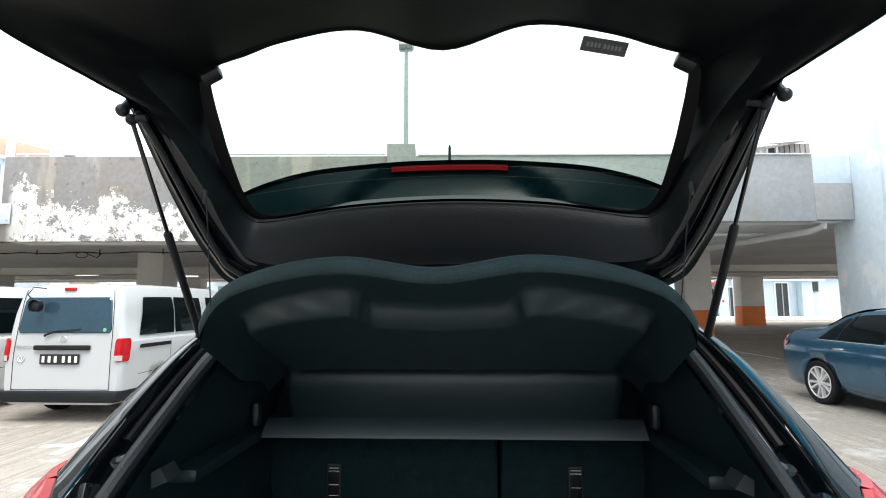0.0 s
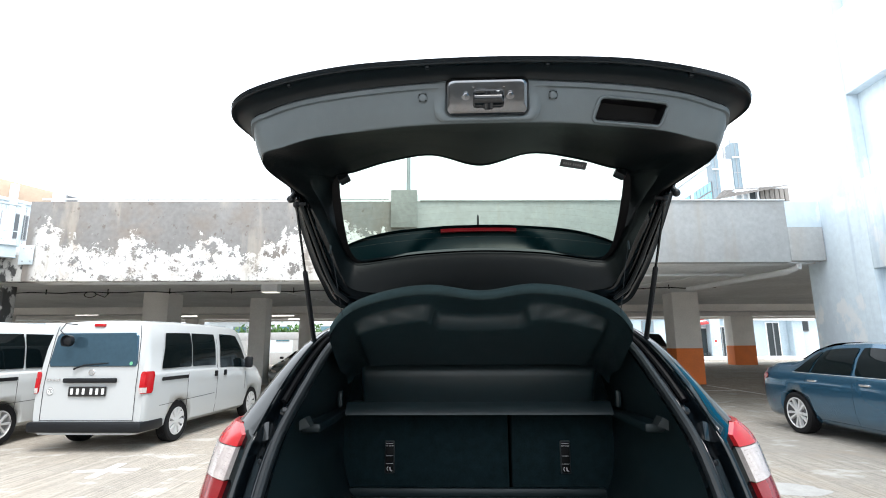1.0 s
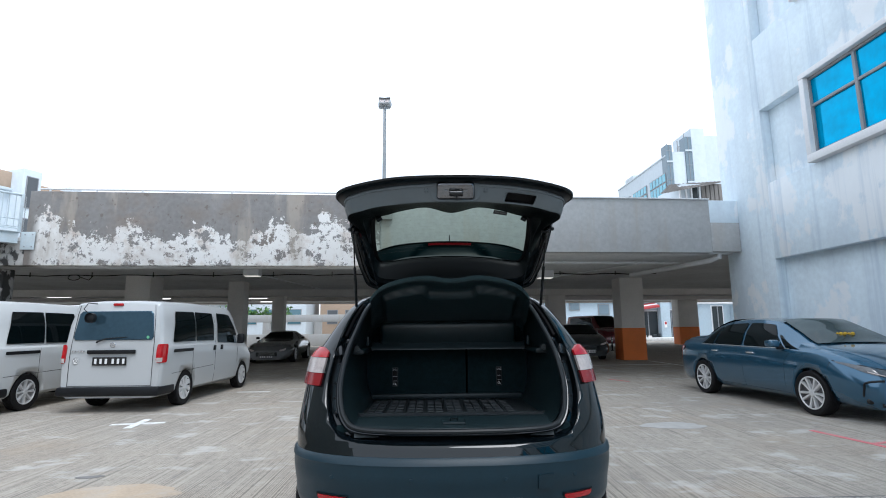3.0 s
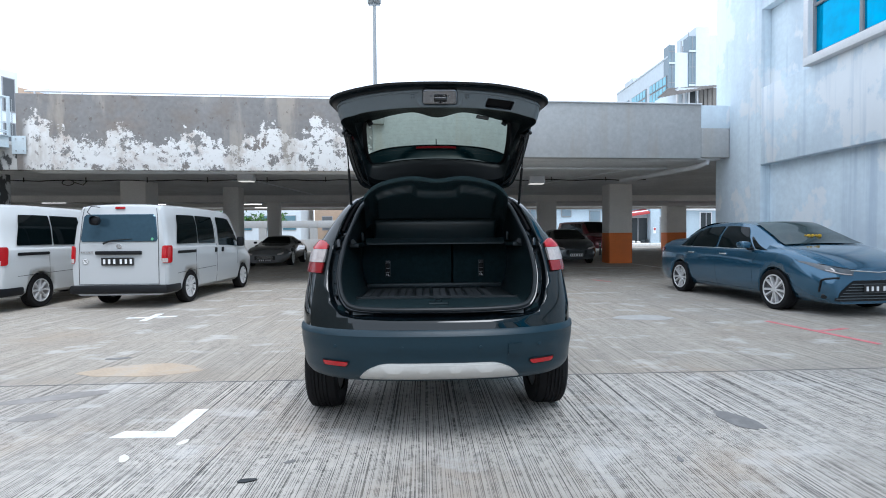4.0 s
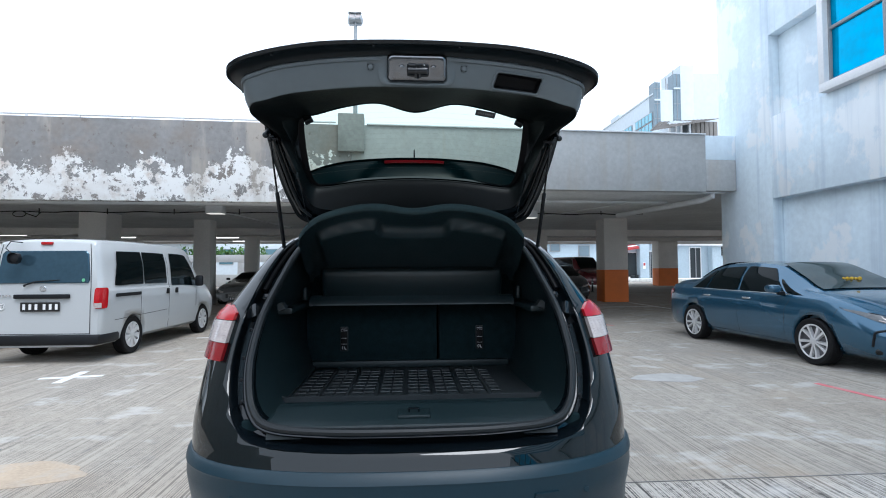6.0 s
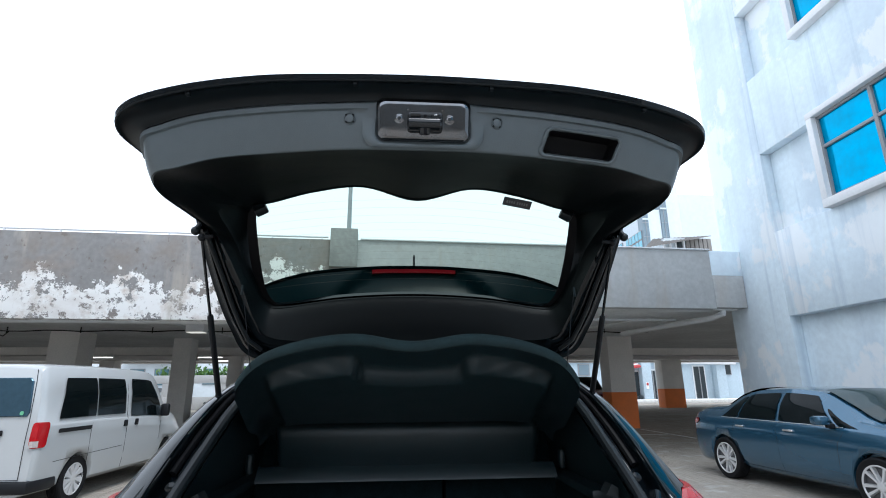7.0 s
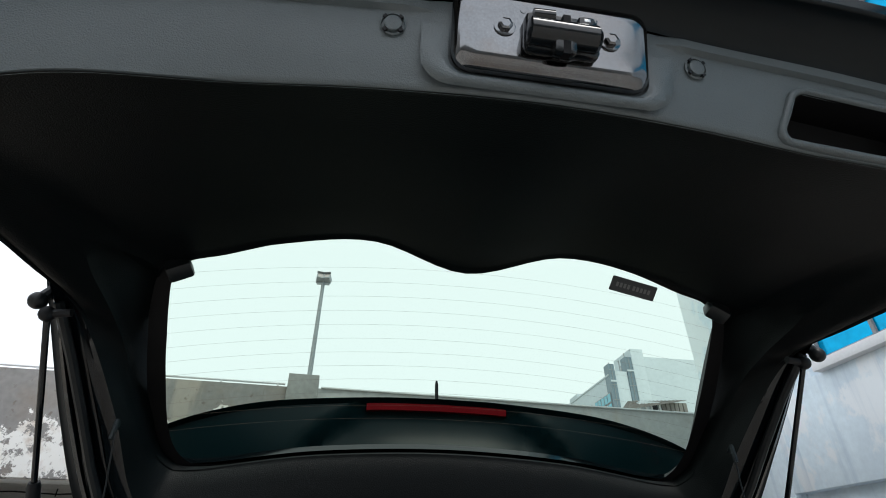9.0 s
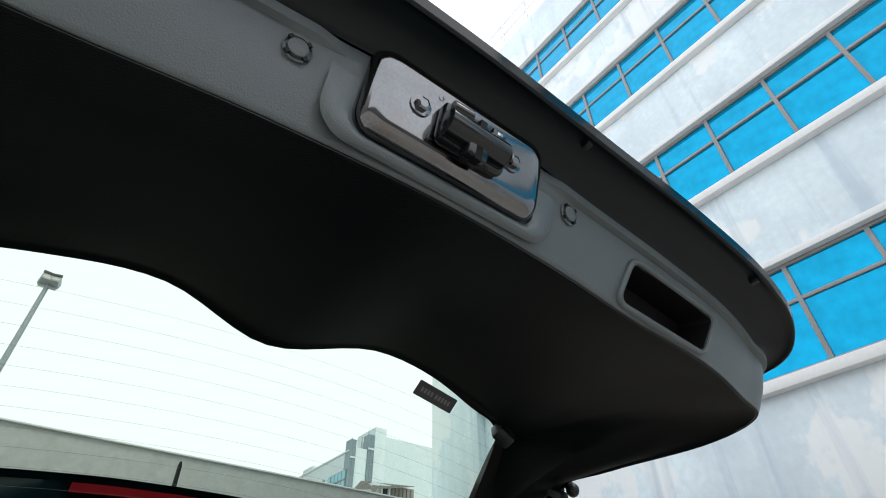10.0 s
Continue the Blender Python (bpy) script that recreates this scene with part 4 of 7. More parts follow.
bm = bmesh.new()
loft(bm, [[l + (t - l) * k + Vector((0, dy, 0)) for t, l in zip(TOP[:16], LOW[:16])] for k, dy in ((0.79, 0.026), (0.80, 0.014), (0.91, 0.008), (0.925, 0.016))])
loft(bm, [[Vector((-p.x, p.y, p.z)) for p in (l + (t - l) * k + Vector((0, dy, 0)) for t, l in zip(TOP[:16], LOW[:16]))] for k, dy in ((0.79, 0.026), (0.80, 0.014), (0.91, 0.008), (0.925, 0.016))])
part("brake_light", bm, BRAKE_RED, tailgate, "red high level brake light strip")
part("aerial", rod([(0, .735, 1.88), (0, .738, 1.935), (0, .739, 1.943)], [0.004, 0.0035, 0.002]), BLACK_PLASTIC, tailgate, "short black aerial stub")

# latch and fasteners on the lip
def lip_pose(u, v, out=0.0):
    """A frame on the lip: x along it, y up it, z away from it."""
    p = lip_at(u, v, out)
    x = (lip_at(u + 0.5, v, out) - lip_at(u - 0.5, v, out)).normalized()
    y = (lip_at(u, v - 0.1, out) - lip_at(u, v + 0.1, out)).normalized()
    z = x.cross(y).normalized()
    y = z.cross(x)
    return Matrix.Translation(p) @ Matrix((x, y, z)).transposed().to_4x4()


PLATE_M = lip_pose(0.02, 0.41, 0.0)


def plate_line(grow, h, r):
    """The latch plate's outline, widened by grow, with rounded corners."""
    return [PLATE_M @ Vector((x * (1 + 0.35 * min(0, y)), y + 0.001, h)) for x, y in round_rect(0.200 + 2 * grow, 0.089 + 2 * grow, r, 6)]


bm = bmesh.new()
loft(bm, [plate_line(0, -0.002, 0.018), plate_line(0, 0.002, 0.018), plate_line(-0.002, 0.006, 0.017), plate_line(-0.005, 0.010, 0.016), plate_line(-0.010, 0.0125, 0.014), plate_line(-0.015, 0.013, 0.012), plate_line(-0.020, 0.0132, 0.010)], True, True)
latch = part("latch_plate", bm, STEEL, tailgate, "pressed steel latch plate with worn bronze edges", sharp=60)


def cradle_line(half, low, r, h):
    """A line down one side of the plate, round below it and up the other side."""
    pts = [(-half, 0.004), (-half, -0.006)]
    pts += [(-half + r - r * math.cos(a), low + r - r * math.sin(a)) for a in (math.pi / 2 * k / 7 for k in range(8))]
    pts += [(-x, y) for x, y in pts[::-1]]
    return [PLATE_M @ Vector((x, y, h * max(0.0, min(1.0, -y / 0.045)) * 0.62 - 0.0015)) for x, y in pts]


bm = bmesh.new()
loft(bm, [cradle_line(0.128, -0.058, 0.030, -0.002), cradle_line(0.124, -0.0565, 0.028, 0.003), cradle_line(0.118, -0.054, 0.026, 0.0065), cradle_line(0.110, -0.0495, 0.022, 0.0075), cradle_line(0.1060, -0.0485, 0.020, 0.006), cradle_line(0.1015, -0.0450, 0.018, 0.0)])
part("latch_moulding", bm, TRIM_GREY, latch, "raised soft grey plastic moulding", sharp=60)
M2 = PLATE_M @ pose(0.003, -0.005, 0.0132) @ Matrix.Diagonal((1, 0.95, 0.55, 1))
LATCH_BLACK = mat("latch_black", (0.006, 0.008, 0.010), 0.14, vary=0.1, scale=30, spec=0.6)
body_l = part("latch_body", block(-0.037, 0.036, -0.024, 0.020, -0.002, 0.022, 0.007, M2), LATCH_BLACK, latch, "glossy black latch mechanism")
part("latch_barrel", rod([M2 @ Vector(p) for p in ((-0.036, -0.006, 0.022), (-0.034, -0.006, 0.022), (0.030, -0.006, 0.022), (0.034, -0.006, 0.022))], [0.010, 0.0135, 0.0135, 0.010], 14), LATCH_BLACK, body_l)
part("latch_barrel", rod([M2 @ Vector(p) for p in ((-0.030, 0.013, 0.020), (-0.010, 0.013, 0.022))], 0.0075, 12), LATCH_BLACK, body_l)
part("latch_jaw", block(-0.012, 0.010, -0.030, 0.004, 0.010, 0.037, 0.004, M2), LATCH_BLACK, body_l)
part("latch_jaw", block(0.012, 0.030, -0.012, 0.018, 0.012, 0.031, 0.005, M2), LATCH_BLACK, body_l)
part("latch_slot", block(-0.004, 0.003, -0.031, 0.012, 0.020, 0.0375, 0.0, M2), SLOT, body_l)
for x in (-0.015, 0.021):
    part("latch_rivet", block(x - 0.005, x + 0.005, 0.009, 0.015, 0.024, 0.031, 0.002, M2), CHROME, body_l)
for x in (-0.054, 0.051):
    bm = bmesh.new()
    turned(bm, [(0.0105, 0), (0.0105, 0.0025), (0.0072, 0.0035)], M2 @ pose(x, 0.006, 0.0), 20)
    turned(bm, [(0.0072, 0.003), (0.007, 0.010), (0.0045, 0.0115), (0.0005, 0.0115)], M2 @ pose(x, 0.006, 0.0), 6)
    part("bolt", bm, STEEL, latch, "steel hexagon bolt", sharp=20)
for x in (-0.036, 0.036):
    bm = bmesh.new()
    turned(bm, [(0.0032, 0), (0.003, 0.0015), (0.0005, 0.002)], M2 @ pose(x, 0.028, -0.0006), 8)
    part("dimple", bm, STEEL, latch)
for u in (-5.45, 5.62):
    m = lip_pose(u, 0.36)
    bm = bmesh.new()
    turned(bm, [(0.0125, -0.002), (0.0125, 0.002), (0.0112, 0.003), (0.0108, 0.001), (0.009, 0.001), (0.0085, 0.0045), (0.006, 0.0055), (0.0005, 0.0055)], m, 20)
    clip = part("trim_clip", bm, TRIM_GREY, tailgate, "round grey plastic trim clip")
    for k in range(4):
        part("clip_tab", block(0.009, 0.0122, -0.002, 0.002, 0.001, 0.0045, 0.0, m @ pose(0, 0, 0, 0, 0, 45 + 90 * k)), BLACK_PLASTIC, clip)
for sx in (-1, 1):
    for i in (4.6, 17.5):
        k = int(i)
        a = A[k] + (A[k + 1] - A[k]) * (i - k)
        b = B[k] + (B[k + 1] - B[k]) * (i - k)
        p = a + (b - a) * 0.12
        part("edge_nub", block(-0.004, 0.004, -0.004, 0.006, -0.006, 0.003, 0.001, Matrix.Translation((sx * p.x, p.y + 0.004, p.z + 0.001))), RUBBER, tailgate, "small black rubber buffer")
    g = D[25]
    part("corner_buffer", block(-0.018, 0.018, -0.014, 0.012, -0.016, 0.016, 0.005, Matrix.Translation((sx * 0.440, 0.414, 1.987)) @ pose(0, 0, 0, -30, sx * 28, 0)), RUBBER, tailgate, "black rubber corner buffer")

# sticker on the window
STK = Matrix.Translation((0.2967, 0.4185, 2.0225)) @ Matrix((Vector((1, 0, 0)), OUT.cross(Vector((1, 0, 0))) * -1, OUT * -1)).transposed().to_4x4() @ pose(0, 0, 0, 0, 0, -10.5)
FILM = mat("sticker_film", (0.045, 0.05, 0.055), 0.6)
FILM_PRINT = mat("sticker_print", (0.16, 0.17, 0.17), 0.6)
bm = bmesh.new()
plate(bm, round_rect(0.086, 0.026, 0.002, 2), STK, 0.0008)
sticker = part("window_sticker", bm, FILM, tailgate, "small dark film sticker with faint bars")
for k in range(9):
    bm = bmesh.new()
    plate(bm, round_rect(0.0045, 0.008, 0.0008, 2), STK @ pose(-0.031 + 0.0072 * k + (0.003 if k > 3 else 0), 0, 0.0009), 0.0004)
    part("sticker_bar", bm, FILM_PRINT, sticker)
# fine heater lines in the window
HEAT = mat("heater_line", (0.12, 0.09, 0.07), 0.7)
for k in range(12):
    f = (k + 1) / 13
    y0 = 0.44 + 0.215 * f
    z0 = (2.294 - y0) / 0.92
    w = 0.48 - 0.01 * f
    line = [(x, y0 - 0.030 * (1 - (x / w) ** 2), z0 + 0.0326 * (1 - (x / w) ** 2)) for x in (w * s / 8 for s in range(-8, 9))]
    part("heater_line", rod(line, 0.00013, 4), HEAT, pane)

# struts, cords, hinges
for sx in (-1, 1):
    top, foot = Vector((sx * 0.583, 0.415, 1.903)), Vector((sx * 0.602, 0.735, 1.478))
    mid = top + (foot - top) * 0.47
    strut = thing("gas_strut", "black gas strut that holds the tailgate open", "gas strut", "tailgate struts")
    part("rod", rod([top, mid], 0.0042, 10), BLACK_FRAME, strut, "thin dark piston rod")
    part("cylinder", rod([mid - (foot - top) * 0.012, mid, mid + (foot - mid) * 0.97, foot], [0.007, 0.0088, 0.0088, 0.0065], 14), BLACK_PLASTIC, strut, "black gas cylinder")
    for p in (top, foot):
        bm = bmesh.new()
        bmesh.ops.create_uvsphere(bm, u_segments=12, v_segments=8, radius=0.011, matrix=Matrix.Translation(p))
        tube(bm, [p, p + Vector((-sx * 0.03, 0, 0.004))], 0.006, 8)
        part("ball_joint", bm, BLACK_PLASTIC, strut)
    bm = bmesh.new()
    bmesh.ops.create_uvsphere(bm, u_segments=14, v_segments=10, radius=0.0125, matrix=Matrix.Translation((sx * 0.612, 0.418, 1.922)))
    tube(bm, [(sx * 0.612, 0.418, 1.922), (sx * 0.602, 0.43, 1.948)], 0.009, 10)
    part("gate_buffer", bm, RUBBER, tailgate, "round black rubber bump stop")
    cord = thing("shelf_cord", "thin dark cord from tailgate to parcel shelf", "cord", "shelf cords")
    part("string", rod([(sx * 0.50, 0.54, 1.785), (sx * 0.475, 0.51, 1.70), (sx * 0.432, 0.45, 1.55)], 0.0012, 6), BLACK_PLASTIC, cord)
    part("peg", rod([(sx * 0.505, 0.556, 1.785), (sx * 0.50, 0.54, 1.792), (sx * 0.50, 0.538, 1.765)], 0.004, 8), TRIM_DARK, cord)
    hinge = part("hinge", rod([(sx * 0.30, 0.70, 1.60), (sx * 0.30, 0.72, 1.575), (sx * 0.30, 0.80, 1.565)], 0.014, 10), BLACK_FRAME, tailgate, "black painted hinge arm")
    part("hinge_bolt", block(sx * 0.27 - 0.018, sx * 0.27 + 0.018, 0.69, 0.705, 1.592, 1.604, 0.003), STEEL, hinge)
    wire = [C[i] + (A[i] - C[i]) * 0.5 - OUT * 0.012 for i in range(48, 68, 3)]
    part("wire_loom", rod([(sx * p.x, p.y, p.z) for p in wire], 0.007, 8), RUBBER, tailgate, "black cable sleeve")
    ribs = [A[i] + (C[i] - A[i]) * 0.35 - OUT * 0.004 for i in range(44, 70, 3)]
    part("gate_seal_edge", rod([(sx * p.x, p.y, p.z) for p in ribs], 0.006, 8), BLACK_FRAME, tailgate)

# ---- parcel shelf ----
def ease(a, lo, hi):
    t = max(0.0, min(1.0, (a - lo) / (hi - lo)))
    return t * t * (3 - 2 * t)


def shelf_point(u, v, lift=0.0):
    """u across from -1 to 1, v from the hinge side (0) to the free edge (1)."""
    au = abs(u)
    half = 0.528 - 0.042 * v
    y = 0.985 + (0.305 - 0.985) * v + v * 0.205 * au ** 2.6
    wave = 0.020 * (1 - math.cos(min(1, au / 0.32) * math.pi)) / 2 if au < 0.32 else 0.020 * (1 + math.cos(min(1.0, (au - 0.32) / 0.5) * math.pi)) / 2
    z = 1.365 + (1.612 - 1.365) * v ** 0.8 - 0.092 * au ** 7 * (0.2 + 0.8 * ease(v, 0.0, 0.55)) + v ** 4 * (wave - 0.002)
    return Vector((u * half, y, z + lift))


def shelf_relief(u, v):
    """The pads pressed out of the shelf's lower face."""
    au = abs(u)
    top = 0.735 + 0.10 * ease(au, 0.26, 0.33) - 0.12 * max(0.0, au - 0.36)
    return 0.040 * (1 - ease(au, 0.80, 0.85)) * ease(v, 0.19, 0.225) * (1 - ease(v, top, top + 0.03))


shelf = thing("parcel_shelf", "black felt parcel shelf lifted at its free edge", "parcel shelf")
NU, NV = 84, 48
low = [[shelf_point(-1 + 2 * i / NU, 0.978 * j / NV, -0.014 - 0.03 * ease(abs(-1 + 2 * i / NU), 0.93, 1.0) - shelf_relief(-1 + 2 * i / NU, 0.978 * j / NV)) for i in range(NU + 1)] for j in range(NV + 1)]
upper = [[shelf_point(-1 + 2 * i / NU, 0.978 * j / NV, 0.0) for i in range(NU + 1)] for j in range(NV + 1)]
bm = bmesh.new()
loft(bm, low)
loft(bm, upper)
for side in (0, -1):
    loft(bm, [[r[side] for r in low], [r[side] for r in upper]])
bmesh.ops.remove_doubles(bm, verts=bm.verts, dist=0.0003)
part("shelf_panel", bm, SHELF_UNDER, shelf, "black moulded shelf panel", sharp=60)
bm = bmesh.new()
us = [-1 + 2 * i / NU for i in range(NU + 1)]
loft(bm, [[shelf_point(u, v, z) for u in us] for v, z in ((0.968, -0.014), (0.975, -0.022), (0.988, -0.024), (0.999, -0.019), (1.003, -0.011), (0.999, -0.002), (0.988, 0.003), (0.95, 0.003))])
part("shelf_edge", bm, SHELF_FELT, shelf, "grey-green felt covered edge", sharp=60)
bm = bmesh.new()
PAD = ((0.03, 0.088), (-0.004, 0.088), (-0.024, 0.080), (-0.036, 0.064), (-0.040, 0.046), (-0.036, 0.0), (-0.028, -0.060), (-0.016, -0.082), (0.03, -0.088))
loft(bm, [[pose(0, 0.985, 1.302, 20, 0, 0) @ Vector((x, 0.03 + (y - 0.03) * d, z * h)) for y, z in PAD] for x, d, h in ((-0.474, 0.05, 0.80), (-0.470, 0.55, 0.88), (-0.458, 0.88, 0.96), (-0.44, 1, 1), (0.44, 1, 1), (0.458, 0.88, 0.96), (0.470, 0.55, 0.88), (0.474, 0.05, 0.80))], True, True)
part("folding_flap", bm, SHELF_UNDER, shelf, "black padded folding flap of the shelf", sharp=50)
bm = bmesh.new()
loft(bm, [[(x, y, z) for y, z in ((0.945, 1.186), (0.947, 1.194), (0.985, 1.232), (1.05, 1.232), (1.05, 1.186))] for x in (-0.527, -0.515, 0.515, 0.527)], True, True)
part("hinge_bar", bm, SHELF_UNDER, shelf, "black plastic hinge bar of the shelf")

# ---- fittings round the opening ----
PLATE_PLASTIC = mat("plate_plastic", (0.016, 0.022, 0.026), 0.24, vary=0.1, scale=20, spec=0.6)
for sx in (-1, 1):
    span = [i for i, p in enumerate(OPEN_BIG) if 0.86 < p[1] < 1.165]
    bm = bmesh.new()
    rows = []
    for f, dy in ((0.30, 0.064), (0.30, 0.036), (0.36, 0.030), (0.78, 0.020), (0.84, 0.024), (0.84, 0.05)):
        line = between(f)
        rows.append([(sx * line[i][0], rear_y(line[i][0], line[i][1]) + dy, line[i][1]) for i in span])
    loft(bm, rows)
    fit_plate = part("side_plate", bm, PLATE_PLASTIC, crossover, "black plate beside the tail lamp")
    for z in (0.885, 0.955, 1.03, 1.13):
        i = min(span, key=lambda k: abs(OPEN_BIG[k][1] - z))
        x = between(0.56)[i][0]
        m = Matrix.Translation((sx * x, rear_y(x, z) + 0.025, z)) @ pose(0, 0, 0, 90, 0, sx * 35)
        bm = bmesh.new()
        turned(bm, [(0.009, -0.006), (0.009, 0.0), (0.008, 0.0012), (0.005, 0.0012), (0.0045, 0.003), (0.0005, 0.003)], m, 16)
        part("plate_stud", bm, BLACK_PLASTIC, fit_plate)
    i = min(range(len(OPEN_BIG)), key=lambda k: abs(OPEN_BIG[k][1] - 1.20) + (0 if k > 20 else 9))
    x, z = between(0.25)[i]
    part("gate_guide", block(-0.02, 0.02, -0.012, 0.03, -0.03, 0.03, 0.006, Matrix.Translation((sx * x, rear_y(x, z) + 0.035, z)) @ pose(0, 0, 0, -25, sx * 18, sx * 15)), LATCH_BLACK, crossover, "black tailgate guide")
    x, z = between(0.72)[i + 2]
    bm = bmesh.new()
    turned(bm, [(0.018, -0.01), (0.016, 0.006), (0.008, 0.010), (0.0005, 0.010)], Matrix.Translation((sx * x, rear_y(x, z) + 0.03, z)) @ pose(0, 0, 0, 90, 0, 0), 16)
    part("body_plug", bm, BLACK_FRAME, crossover)
    span = [k for k, p in enumerate(OPEN_BIG) if 1.27 < p[1] < 1.50 and k > 20]
    line = between(0.24)
    part("gutter_seal", rod([(sx * line[k][0], rear_y(line[k][0], line[k][1]) + 0.05, line[k][1]) for k in span], 0.010, 8), SLOT, crossover, "black rubber gutter strip")
    line = between(0.03)
    span = [k for k, p in enumerate(OPEN_BIG) if 1.18 < p[1] < 1.52 and k > 20]
    part("glass_edge", rod([(sx * (line[k][0] + 0.012), rear_y(line[k][0] + 0.012, line[k][1]) - 0.003, line[k][1]) for k in span], 0.004, 6), BLACK_FRAME, crossover)

# ---- rubber boot mat ----
boot_mat = thing("boot_mat", "black ribbed rubber mat on the luggage floor", "boot mat")
bm = bmesh.new()
edge = round_rect(1.12, 0.70, 0.05, 6)
rings = [[(x * s, 0.80 + y * s, z) for x, y in edge] for s, z in ((1.0, 0.826), (1.0, 0.846), (0.985, 0.848), (0.975, 0.833))]
loft(bm, rings, True, True)
base = part("mat_base", bm, MAT_RUBBER, boot_mat, "black rubber tray", sharp=30)
bm = bmesh.new()
box(bm, -0.022, 0.022, -0.024, 0.024, 0, 0.006, 0.003)
pad = part("mat_pad", bm, MAT_RUBBER, base)
pads = [(-0.485 + 0.0505 * i + 0.02 * (i // 2), 0.52 + 0.064 * j) for i in range(15) for j in range(9)]
for k, (x, y) in enumerate(pads):
    q = pad if k == 0 else pad.copy()
    if k:
        scene.collection.objects.link(q)
    q.location = (x, y, 0.8325)
part("mat_lip", block(-0.545, 0.53, 1.118, 1.150, 0.832, 0.872, 0.012), TRIM_DARK, boot_mat, "raised back edge of the mat")
bm = bmesh.new()
for k in range(16):
    x = -0.512 + 0.0505 * k + 0.02 * (k // 2)
    if k % 2 == 0:
        box(bm, x - 0.004 - 0.01, x + 0.004 - 0.01, 0.48, 1.11, 0.832, 0.840)
part("mat_rib", bm, MAT_RUBBER, base)


# ---- parked vehicles ----
class Shell:
    """A vehicle's skin from stations along its length (local y, rear to front)."""

    def __init__(self, stations, floor=0.22, lean=0.0):
        self.st, self.floor, self.lean = [np.array(s, float) for s in stations], floor, lean
        self.grid = []

    def at(self, y):
        """Values at y, by a smooth monotone curve through the stations."""
        s = self.st
        if y <= s[0][0]:
            return s[0]
        if y >= s[-1][0]:
            return s[-1]
        k = max(i for i in range(len(s) - 1) if s[i][0] <= y)
        slope = [(q - p) / (q[0] - p[0]) for p, q in zip(s, s[1:])]

        def tangent(i):
            if i == 0 or i == len(s) - 1:
                return slope[min(i, len(slope) - 1)]
            a, b = slope[i - 1], slope[i]
            both = a * b > 0
            return np.where(both, 2 * a * b / np.where(both, a + b, 1), 0)

        h = s[k + 1][0] - s[k][0]
        t = (y - s[k][0]) / h
        m0, m1 = tangent(k), tangent(k + 1)
        out = (2 * t ** 3 - 3 * t ** 2 + 1) * s[k] + (t ** 3 - 2 * t ** 2 + t) * h * m0 + (3 * t ** 2 - 2 * t ** 3) * s[k + 1] + (t ** 3 - t ** 2) * h * m1
        out[0] = y
        return out

    def point(self, y, x, z):
        return Vector((x, y + self.lean * max(0, z - 0.9) * max(0, 1 - y / 0.8), z))

    def half(self, y):
        """The right half of the section: (x, z) from the floor to the roof's middle."""
        _, ws, wm, zb, wb, zr, wr = self.at(y)
        f = self.floor
        h, g = zb - f, zr - zb
        top = min(0.06, 0.35 * g)
        return [(ws * 0.9, f), (ws, f + 0.06), (ws + (wm - ws) * 0.8, f + 0.3 * h), (wm, f + 0.6 * h), (wm - 0.004, f + 0.78 * h), (wb + 0.012, zb - 0.035), (wb, zb - 0.008), (wb - 0.014, zb + 0.006),
                ((wb * 0.5 + wr * 0.5) + 0.016, zb + g * 0.5), (wr + 0.004, zr - top), (wr - 0.02, zr - top * 0.45), (wr * 0.82, zr - top * 0.12), (wr * 0.45, zr + 0.008), (0, zr + 0.012)]

    def ring(self, y):
        half = self.half(y)
        return [self.point(y, x, z) for x, z in half] + [self.point(y, -x, z) for x, z in half[-2::-1]]

    def x_at(self, y, z):
        """The skin's half width at y and height z."""
        return self.across(self.half(y), z)

    @staticmethod
    def across(half, z):
        for (x0, z0), (x1, z1) in zip(half, half[1:]):
            if z0 <= z <= z1 and z1 > z0:
                return x0 + (x1 - x0) * (z - z0) / (z1 - z0)
        return half[-3][0]

    def mesh(self):
        ys = []
        for a, b in zip(self.st, self.st[1:]):
            k = max(2, int((b[0] - a[0]) / 0.06))
            ys += [a[0] + (b[0] - a[0]) * i / k for i in range(k)]
        bm = bmesh.new()
        loft(bm, [self.ring(y) for y in ys + [self.st[-1][0]]], True, True)
        bmesh.ops.recalc_face_normals(bm, faces=bm.faces)
        return bm

    def side(self, sx, low, high, v0=0.1, v1=0.88, out=0.013, steps=14):
        """A patch of the upper side: low and high give its ends along the belt and along the roof."""
        bm = bmesh.new()
        rows = []
        for j in range(9):
            v = v0 + (v1 - v0) * j / 8
            f = (v - v0) / (v1 - v0)
            bow = 0.012 * (1 - (2 * f - 1) ** 8) - 0.012
            ya, yb = low[0] + (high[0] - low[0]) * f - bow, low[1] + (high[1] - low[1]) * f + bow
            row = []
            for i in range(steps + 1):
                y = ya + (yb - ya) * i / steps
                _, ws, wm, zb, wb, zr, wr = self.at(y)
                z = zb + 0.012 + (zr - zb - 0.05) * v
                row.append(self.point(y, sx * (self.x_at(y, z) + out), z))
            rows.append(row)
        loft(bm, rows)
        return bm

    def skin_line(self, sx, pts, out=0.002):
        """Points (y, z) laid on the side skin."""
        return [self.point(y, sx * (self.x_at(y, z) + out), z) for y, z in pts]

    def side_patch(self, sx, rows, out=0.006, steps=8):
        """A patch of the side: rows of (z, y0, y1)."""
        bm = bmesh.new()
        loft(bm, [[self.point(y0 + (y1 - y0) * i / steps, sx * (self.x_at(y0 + (y1 - y0) * i / steps, z) + out), z) for i in range(steps + 1)] for z, y0, y1 in rows])
        return bm

